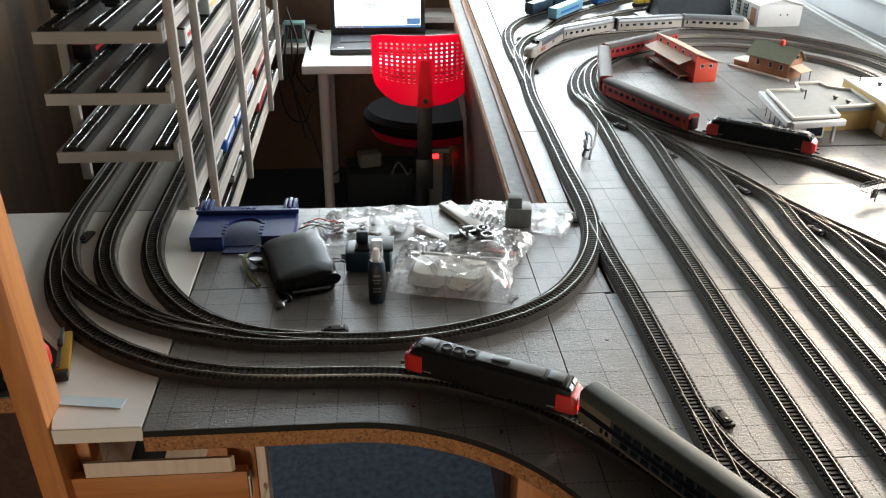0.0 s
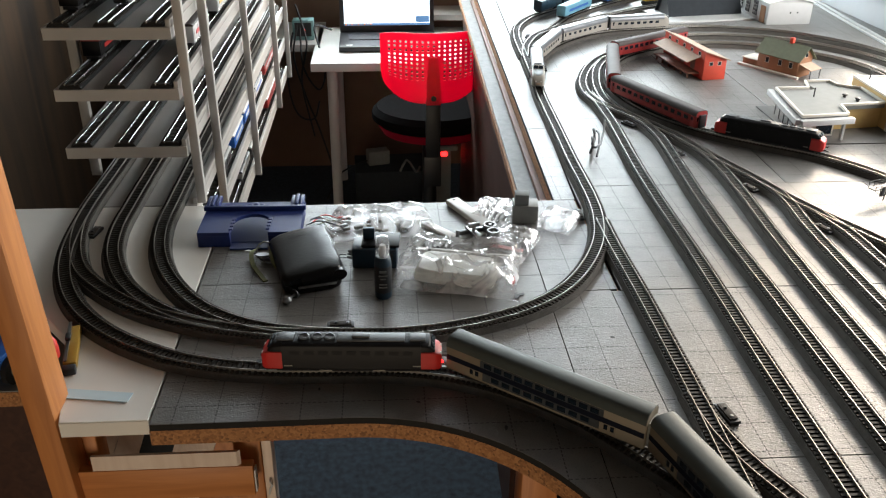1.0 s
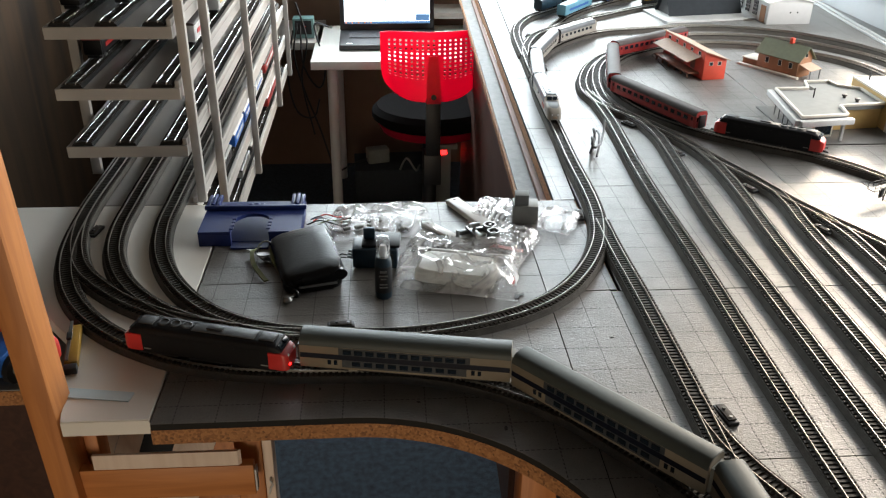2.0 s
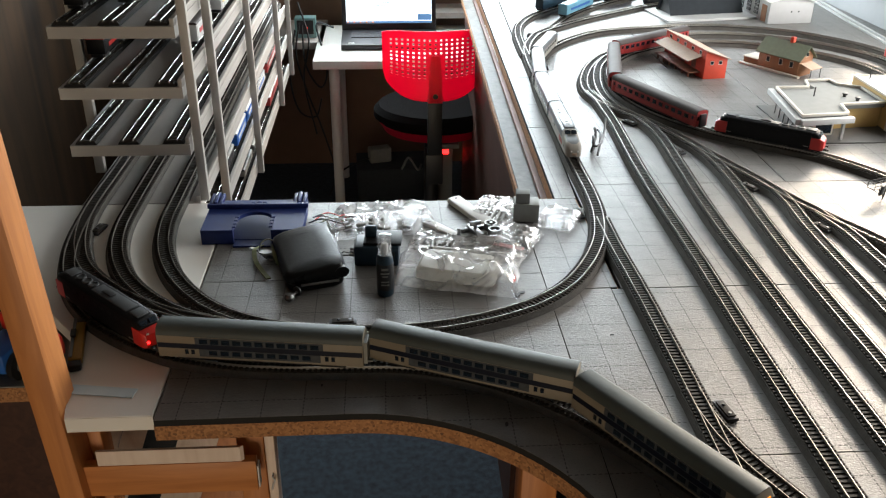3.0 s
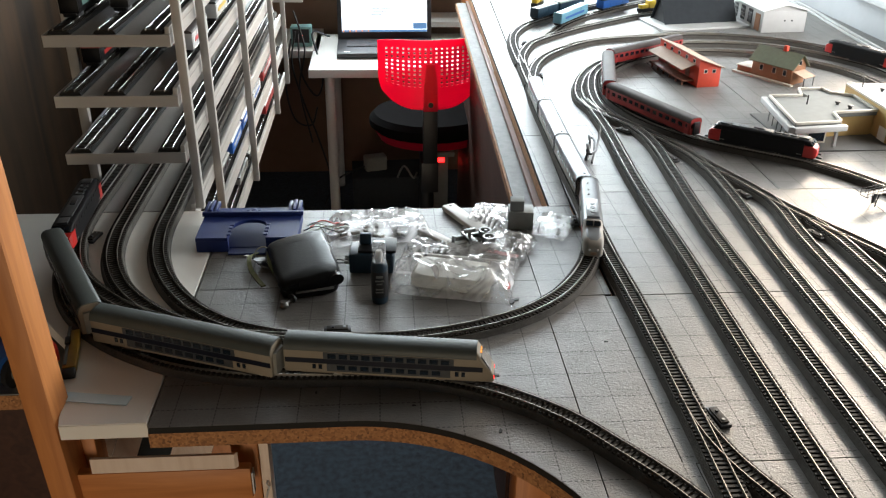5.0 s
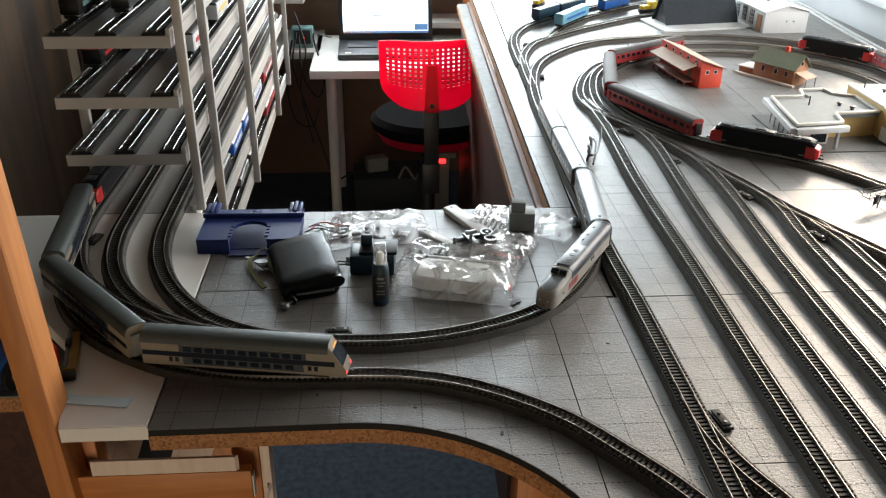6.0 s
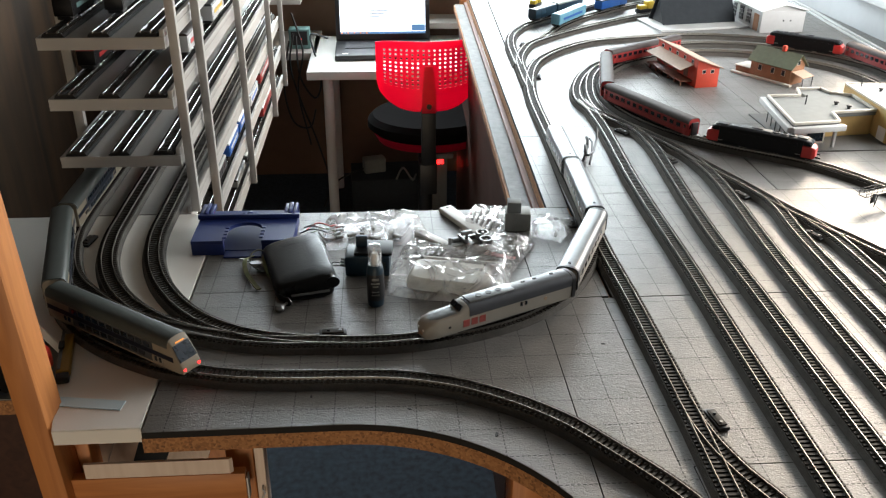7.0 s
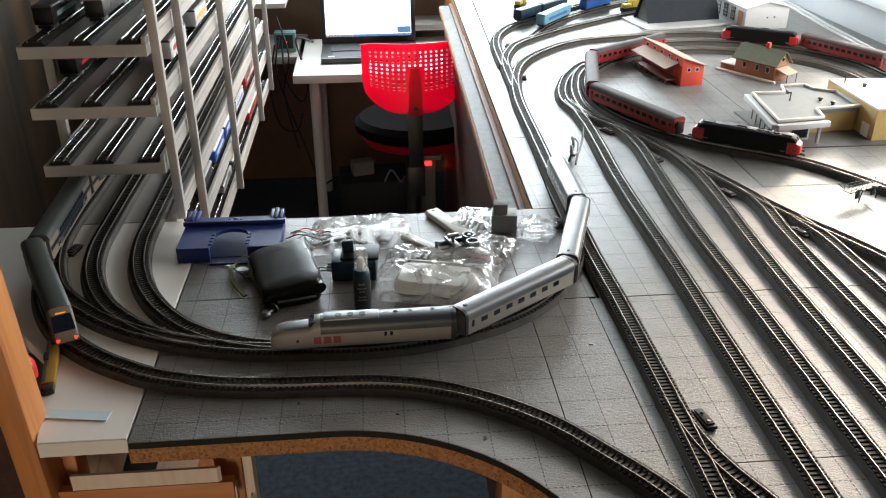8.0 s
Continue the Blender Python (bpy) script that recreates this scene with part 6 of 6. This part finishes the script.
keys = thing("key_ring", "bunch of keys on a camouflage ribbon", "keys", pose(-0.212, 1.225, 0.0005, 0, 0, 10))
part("ring", tube(bmesh.new(), [(0.014 * math.cos(a), 0.014 * math.sin(a) + 0.02, 0.012 + 0.010 * math.sin(a)) for a in np.linspace(0, math.tau, 20)], 0.0012), METAL, keys)
for k, (x, y, rz) in enumerate(((0.004, 0.0, 100), (0.014, 0.004, 75), (-0.006, 0.01, 130))):
    bm = lathe(bmesh.new(), [(0.011, 0), (0.011, 0.002)], 14)
    box(bm, 0.010, 0.036, -0.0035, 0.0035, 0.0002, 0.0018)
    for t_ in range(4):
        box(bm, 0.016 + t_ * 0.005, 0.019 + t_ * 0.005, -0.0052, -0.0036, 0.0002, 0.0018)
    part("key", bm, METAL if k != 1 else DULL, keys).matrix_basis = pose(x, y, 0.004 + 0.003 * k, 12, 5, rz)
rib = smooth_path3([(-0.010, 0.035, 0.010), (-0.022, 0.015, 0.014), (-0.022, -0.015, 0.008), (-0.012, -0.045, 0.003), (-0.006, -0.062, 0.002)])
bm = bmesh.new()
loft(bm, [[p + Vector((-0.0035, 0, 0)), p + Vector((0.0035, 0, 0.001)), p + Vector((0.0035, 0, 0.0026)), p + Vector((-0.0035, 0, 0.0016))] for p in rib])
part("ribbon", bm, CAMO, keys, "green camouflage ribbon")
bm = bmesh.new()
loft(bm, [[p + Vector((0.028, 0.004, 0)), p + Vector((0.034, 0.004, 0.001)), p + Vector((0.034, 0.004, 0.0026)), p + Vector((0.028, 0.004, 0.0016))] for p in rib])
part("ribbon", bm, CAMO, keys, "green camouflage ribbon")

sc = thing("screw_hook", "small chromed hook lying on the board", "screw", pose(-0.165, 1.108, 0.0005, 0, 0, 55))
part("knob", lathe(bmesh.new(), [(0.003, 0), (0.0068, 0.003), (0.0075, 0.007), (0.005, 0.0115), (0.001, 0.0125)], 16, (-0.008, 0, 0)), METAL, sc)
part("shank", rod(bmesh.new(), (-0.006, 0, 0.0065), (0.010, 0, 0.006), 0.0022, 8), METAL, sc)
part("washer", rod(bmesh.new(), (0.009, 0, 0.0075), (0.0115, 0, 0.0075), 0.0072, 16), BLACK, sc)

bot = thing("spray_bottle", "small dark spray bottle with a clear cap", "bottle", pose(-0.029, 1.115, 0.0005))
part("body", lathe(bmesh.new(), [(0.0105, 0), (0.0122, 0.002), (0.0125, 0.010), (0.0125, 0.058), (0.0112, 0.066), (0.0096, 0.068)], 22), NAVY, bot, "dark blue bottle")
part("cap", lathe(bmesh.new(), [(0.0099, 0.0682), (0.0099, 0.090), (0.0088, 0.098), (0.004, 0.0995)], 20), clear_mat("cap_plastic", (0.75, 0.77, 0.78), 0.2, 0.45), bot, "clear plastic cap")
part("nozzle", lathe(bmesh.new(), [(0.0055, 0.0684), (0.0055, 0.082), (0.004, 0.086)], 12), PAPER, bot)
lbl = part("label", lathe(bmesh.new(), [(0.0126, 0.012), (0.01275, 0.0125), (0.01275, 0.054), (0.0126, 0.0545)], 22), BLACK, bot, "dark label")
for k, (z, wd) in enumerate(((0.046, 0.010), (0.040, 0.013), (0.035, 0.008), (0.026, 0.011), (0.021, 0.012))):
    part("text_bar", mb(-wd / 2, wd / 2, -0.0130, -0.0118, z, z + (0.0035 if k == 0 else 0.0018)), DULL, lbl)

dev = thing("transformer", "dark blue hobby motor block with wires and a bracket", "device", pose(-0.042, 1.222, 0.0005, 0, 0, -4))
part("case", mb(-0.034, 0.036, -0.022, 0.024, 0, 0.034, bevel=0.003), NAVY, dev)
part("lid", mb(-0.020, 0.040, -0.018, 0.030, 0.0342, 0.039, bevel=0.002), LOCOBLACK, dev)
part("bracket", mb(-0.018, 0.0, 0.002, 0.010, 0.0392, 0.058, bevel=0.0015), NAVY, dev)
part("label", mb(0.006, 0.030, -0.0228, -0.0221, 0.012, 0.026), COACHROOF, dev, "grey label plate")
for k in range(3):
    part("terminal", rod(bmesh.new(), (-0.0345, -0.012 + k * 0.01, 0.014), (-0.043, -0.013 + k * 0.01, 0.016), 0.0024, 8), METAL, dev)
part("wire", tube(bmesh.new(), smooth_path3([(-0.04, -0.005, 0.014), (-0.052, -0.012, 0.020), (-0.056, 0.0, 0.008), (-0.046, 0.010, 0.002)]), 0.0009), BLACK, dev)

wires = thing("wire_bundle", "bundle of thin coloured wires with plugs", "wires", pose(-0.150, 1.345, 0.0005))
for k, (mt, pts) in enumerate(((REDP, [(0, 0.02, 0.004), (0.02, 0.03, 0.012), (0.045, 0.028, 0.006)]), (BLACK, [(-0.01, 0.01, 0.003), (0.015, 0.002, 0.014), (0.05, 0.0, 0.004)]), (PAPER, [(-0.005, 0.03, 0.003), (0.015, 0.018, 0.014), (0.03, -0.01, 0.004), (0.05, -0.015, 0.002)]),
                              (CAMO, [(0.0, 0.0, 0.002), (0.03, 0.012, 0.010), (0.06, 0.008, 0.003)]), (PAPER, [(0.0, 0.035, 0.003), (0.02, 0.0, 0.02), (0.04, 0.02, 0.003)]))):
    part("wire", tube(bmesh.new(), smooth_path3(pts), 0.0011), mt, wires)
part("plug", rod(bmesh.new(), (0.044, 0.028, 0.006), (0.058, 0.030, 0.005), 0.0035, 10), REDP, wires, "red plug")
part("plug", rod(bmesh.new(), (0.058, 0.030, 0.005), (0.066, 0.031, 0.005), 0.0035, 10), BLACK, wires, "black plug")


def bag(m, hw, hd, hh, label, seed, flat=0.25, material=FILM):
    """A crumpled clear plastic bag: a rumpled closed skin with a flat welded rim."""
    th = thing("plastic_bag", label, "plastic bag", m, "plastic bags")
    rnd = random.Random(seed)
    off = Vector((rnd.uniform(0, 50), rnd.uniform(0, 50), 0))
    bm = bmesh.new()
    n = 30
    lay = []
    for s in (1, 0):
        rows = []
        for i in range(n + 1):
            row = []
            for j in range(n + 1):
                u, v = i / n * 2 - 1, j / n * 2 - 1
                dome = max(0.0, (1 - u ** 6)) * max(0.0, (1 - v ** 6))
                q = Vector((u * 1.3, v * 1.3, 0)) + off
                fold = 1 - abs(noise.noise(q * 1.0)) * 2.2
                crease = 1 - abs(noise.noise(q * 2.3 + Vector((0, 0, 5)))) * 2.4
                fine = 1 - abs(noise.noise(q * 5.1 + Vector((3, 0, 9)))) * 2.4
                z = hh * dome ** 0.55 * (0.40 + 0.38 * fold + 0.19 * crease + 0.03 * fine) + hh * flat * 0.3 * dome if s else 0.0002
                w = 1 + 0.07 * noise.noise(Vector((u * 2.5, v * 2.5, 9)) + off)
                row.append(bm.verts.new((u * hw * w, v * hd * w, max(z, 0.0004 if s else 0.0002))))
            rows.append(row)
        lay.append(rows)
    for s, rows in enumerate(lay):
        for i in range(n):
            for j in range(n):
                a, b, c, d = rows[i][j], rows[i + 1][j], rows[i + 1][j + 1], rows[i][j + 1]
                for q in ((a, b, c), (a, c, d)) if (i + j) % 2 else ((a, b, d), (b, c, d)):
                    bm.faces.new(q if s == 0 else q[::-1]).smooth = True
    sk = part("film", bm, material, th, "crumpled clear film")
    sk.visible_shadow = True
    return th


b1 = bag(pose(0.088, 1.182, 0.0005, 0, 0, -14), 0.096, 0.068, 0.046, "large crumpled clear plastic bag holding a milky part", 3)
part("bagged_part", loft(bmesh.new(), [pillow_section(0.054, 0.030, 0.002, p=9), pillow_section(0.062, 0.036, 0.006, p=9), pillow_section(0.061, 0.035, 0.020, p=9), pillow_section(0.056, 0.031, 0.025, p=7)]), MILKY, b1, "milky white plastic part").matrix_basis = pose(0.0, -0.016, 0, 0, 0, -2)
part("zip_seal", mb(-0.088, 0.088, 0.060, 0.064, 0.001, 0.005), PAPER, b1, "white zip seal")
part("red_print", mb(0.086, 0.090, -0.022, 0.004, 0.0015, 0.003), REDP, b1, "red printed strip")
b2 = bag(pose(-0.030, 1.352, 0.0005, 0, 0, 8), 0.088, 0.050, 0.030, "clear plastic bag holding small grey model parts", 8)
for k in range(16):
    rnd = random.Random(40 + k)
    part("small_part", mb(-0.006, 0.006, -0.003, 0.003, 0, 0.005, bevel=0.0006), DULL if k % 3 else METAL, b2).matrix_basis = pose(rnd.uniform(-0.07, 0.04), rnd.uniform(-0.03, 0.02), 0.002, 0, 0, rnd.uniform(0, 180))
bag(pose(0.275, 1.352, 0.0005, 0, 0, -30), 0.034, 0.040, 0.018, "small crumpled clear plastic bag", 15)
b4 = bag(pose(0.185, 1.285, 0.0005, 0, 0, -28), 0.042, 0.038, 0.022, "small clear plastic bag with a pink paper slip", 21)
part("slip", mb(-0.038, 0.030, -0.034, -0.024, 0.0008, 0.0016), mat("pink_paper", (0.62, 0.28, 0.27), 0.7), b4, "pink paper slip")
b5 = bag(pose(0.168, 1.395, 0.0005, 0, 0, -20), 0.038, 0.052, 0.016, "clear plastic bag with long sprues", 33)
for k in range(6):
    part("sprue", mb(-0.030 + k * 0.010, -0.027 + k * 0.010, -0.045, 0.045, 0.002, 0.005), PAPER, b5)

for m, ln, wd, ht, lb in ((pose(0.122, 1.388, 0.0005, 0, 0, -64), 0.115, 0.024, 0.010, "long white plastic strip on the board"), (pose(0.070, 1.320, 0.0005, 0, 0, -50), 0.085, 0.016, 0.006, "white plastic strip with a hole")):
    st = thing("plastic_strip", lb, "plastic strip", m)
    part("bar", mb(-ln / 2, ln / 2, -wd / 2, wd / 2, 0, ht, bevel=0.001), PAPER, st)
    part("edge_band", mb(-ln / 2, ln / 2, -wd / 2 - 0.0008, -wd / 2 - 0.0001, 0.001, ht - 0.002), CREAM, st, "cream edge")
    part("hole", rod(bmesh.new(), (-ln / 2 + 0.008, 0, ht - 0.0005), (-ln / 2 + 0.008, 0, ht + 0.0003), 0.003, 10), BLACK, st)
for k in range(9):
    rnd = random.Random(70 + k)
    th = thing("metal_bar", "short bright metal bar among loose parts", "metal part", pose(0.022 + k * 0.0095 + rnd.uniform(-0.002, 0.002), 1.272 + 0.004 * (k % 3) + rnd.uniform(-0.003, 0.003), 0.0005, 0, 0, 78 + rnd.uniform(-14, 14)), "metal bars")
    part("bar", rod(bmesh.new(), (-0.020, 0, 0.0032), (0.020, 0, 0.0032), 0.0030, 10), METAL, th)
    part("head", rod(bmesh.new(), (0.0202, 0, 0.0034), (0.0222, 0, 0.0034), 0.0034, 8), METAL, th)
for x, y in ((0.150, 1.306), (0.154, 1.282)):
    th = thing("pipe_collar", "short metal collar standing on the board", "pipe collar", pose(x, y, 0.0005), "pipe collars")
    part("collar", lathe(bmesh.new(), [(0.0112, 0), (0.0115, 0.001), (0.0115, 0.021), (0.0112, 0.022), (0.0080, 0.022), (0.0078, 0.020), (0.0078, 0.003)], 22), METAL, th)
    part("bore", rod(bmesh.new(), (0, 0, 0.003), (0, 0, 0.0035), 0.0076, 16), BLACK, th)
cl = thing("metal_clamp", "dull metal clamp assembly among loose parts", "clamp", pose(0.122, 1.292, 0.0005, 0, 0, 20))
part("bar", mb(-0.038, 0.038, -0.006, 0.006, 0.0, 0.010, bevel=0.001), DULL, cl)
part("bar", mb(-0.006, 0.006, -0.022, 0.022, 0.0102, 0.017, bevel=0.001), METAL, cl)
part("cross_arm", mb(-0.020, 0.030, 0.010, 0.017, 0.0, 0.014, bevel=0.001), METAL, cl)
for x in (-0.03, 0.0, 0.03):
    part("bolt", rod(bmesh.new(), (x, 0, 0.0102), (x, 0, 0.024), 0.003, 10), METAL, cl)
part("wing_nut", mb(-0.010, 0.010, -0.003, 0.003, 0.0242, 0.031, bevel=0.001), METAL, cl)
solid("brass_rod", rod(bmesh.new(), (-0.022, 0, 0.0042), (0.022, 0, 0.0042), 0.0040, 12), METAL, "short polished metal rod", "metal part", pose(0.114, 1.262, 0.0005, 0, 0, -4))

blk = thing("concrete_block", "grey-green painted block model with a smaller block on top", "model part", pose(0.219, 1.366, 0.0005, 0, 0, -6))
part("lower_block", mb(-0.022, 0.022, -0.018, 0.018, 0, 0.033, bevel=0.001), DULL, blk)
part("upper_block", mb(-0.019, 0.005, -0.014, 0.010, 0.0332, 0.052, bevel=0.001), ROOFGREY, blk)
for x, y, s in ((0.168, 1.103, 0.004), (0.175, 1.108, 0.003), (0.113, 0.806, 0.0022), (0.25, 0.788, 0.002), (0.012, 0.861, 0.0014), (0.284, 0.99, 0.0014), (-0.11, 0.893, 0.0015)):
    ch = bmesh.new()
    loft(ch, [[(s * 1.8 * math.cos(a) * (1 + 0.3 * math.sin(3 * a)), s * math.sin(a), z) for a in np.linspace(0, math.tau, 9, endpoint=False)] for z in (0, s * 0.5)])
    solid("foam_crumb", ch, BLACK, "tiny dark crumb on the grey board", "debris", pose(x, y, 0.0006, 0, 0, random.uniform(0, 180)), "crumbs")

# ---- toys, knife and glare strip at the white board ----
# added strip whose pale blue gloss imitates window glare on the bare board
solid("glare_strip", mb(0, 0.084, 0, 0.018, 0, 0.0012), mat("bluish_glare_gloss", (0.58, 0.72, 0.78), 0.12, vary=0.04, bump=0.0), "thin glossy bluish strip imitating a light reflection on the white board", "strip", pose(-0.424, 0.892, 0.0005, 0, 0, -9))
toy = thing("toy_digger", "toy vehicle with a red domed cab", "toy", pose(-0.447, 0.952, 0.0005))
part("chassis", mb(-0.032, -0.010, -0.006, 0.040, 0.006, 0.012, bevel=0.001), DULL, toy)
part("cab", lathe(bmesh.new(), [(0.017, 0.0), (0.0175, 0.010), (0.0165, 0.020), (0.012, 0.028), (0.005, 0.032), (0.001, 0.0325)], 22, (-0.016, 0.012, 0.0122)), REDP, toy, "red domed cab")
for x, y in ((-0.0098, -0.004), (-0.036, -0.004), (-0.036, 0.036)):
    w_ = part("wheel", rod(bmesh.new(), (x, y, 0.0105), (x + 0.006, y, 0.0105), 0.0105, 18), BLACK, toy)
    part("hub", rod(bmesh.new(), (x - 0.0005, y, 0.0105), (x + 0.0066, y, 0.0105), 0.0045, 12), METAL, w_)
knife = thing("utility_knife", "yellow snap-off knife with a bright blade on the white board", "knife", pose(-0.4305, 0.951, 0.0008, 0, 0, 103))
part("handle", mb(0.0, 0.092, -0.0085, 0.0085, 0.0, 0.011, bevel=0.002), mat("amber_plastic", (0.30, 0.17, 0.022), 0.35, vary=0.15, scale=60), knife)
part("blade_channel", mb(0.004, 0.100, 0.0030, 0.0070, 0.0112, 0.0126), METAL, knife, "bright metal blade channel")
part("end_cap", mb(-0.014, -0.0004, -0.0080, 0.0080, 0.0, 0.010, bevel=0.002), BLACK, knife, "black end cap")
part("slider", mb(0.050, 0.066, 0.0010, 0.0080, 0.0128, 0.0170, bevel=0.001), BLACK, knife, "black slider")
toy2 = thing("toy_truck", "blue and red plastic toy truck with a big wheel", "toy", pose(-0.545, 1.035, -0.0498, 0, 0, 75))
part("body", mb(-0.05, 0.05, -0.022, 0.022, 0.016, 0.046, bevel=0.004), BLUEP, toy2)
part("cab", mb(0.008, 0.046, -0.020, 0.020, 0.0462, 0.074, bevel=0.005), REDP, toy2, "red cab")
for x in (-0.03, 0.03):
    for y in (-0.031, 0.0225):
        w_ = part("wheel", rod(bmesh.new(), (x, y, 0.0205), (x, y + 0.008, 0.0205), 0.020, 20), BLACK, toy2)
        part("hub", rod(bmesh.new(), (x, y - 0.0006, 0.0205), (x, y + 0.0086, 0.0205), 0.008, 14), DULL, w_)


# ---- what moves ----
def motions():
    times = [round(i * 0.1, 2) for i in range(81)]
    # the black locomotive and its double-deck coaches, at an even pace
    for ob, back_, ln in ((loco, -0.118, 0.225), (decks[0], 0.137, 0.264), (decks[1], 0.410, 0.264), (decks[2], 0.683, 0.264)):
        walk(ob, [(t, OUTER.vehicle(1.146 + 0.187 * t - back_, ln)) for t in times])
    # the silver trainset, slowing a little; its leading joint's place along the loop
    s_at = np.polynomial.Polynomial.fit([0, 1, 3, 3.5, 4.5, 6.5, 7, 8], [2.297, 2.570, 3.074, 3.178, 3.371, 3.734, 3.822, 4.009], 3)
    run = 0.0
    for k, ob in enumerate(silver):
        ln = SILVER_LEN[k]
        off = ln / 2 + 0.002 if k == 0 else -(run + ln / 2 + 0.002)
        if k:
            run += ln + 0.006
        walk(ob, [(t, LOOP.vehicle(float(s_at(t)) + off, ln)) for t in times])
    # the second locomotive with red coaches, slow on the second loop
    back_loop = Line([tuple(p) for p in SECOND_LOOP.p[::-12]])
    for ob, off, ln in ((loco_far, -0.112, 0.225), (reds_far[0], -0.375, 0.282), (reds_far[1], -0.668, 0.282), (reds_far[2], -0.961, 0.282)):
        walk(ob, [(t, back_loop.vehicle(0.869 + 0.086 * t + off, ln)) for t in times])


motions()
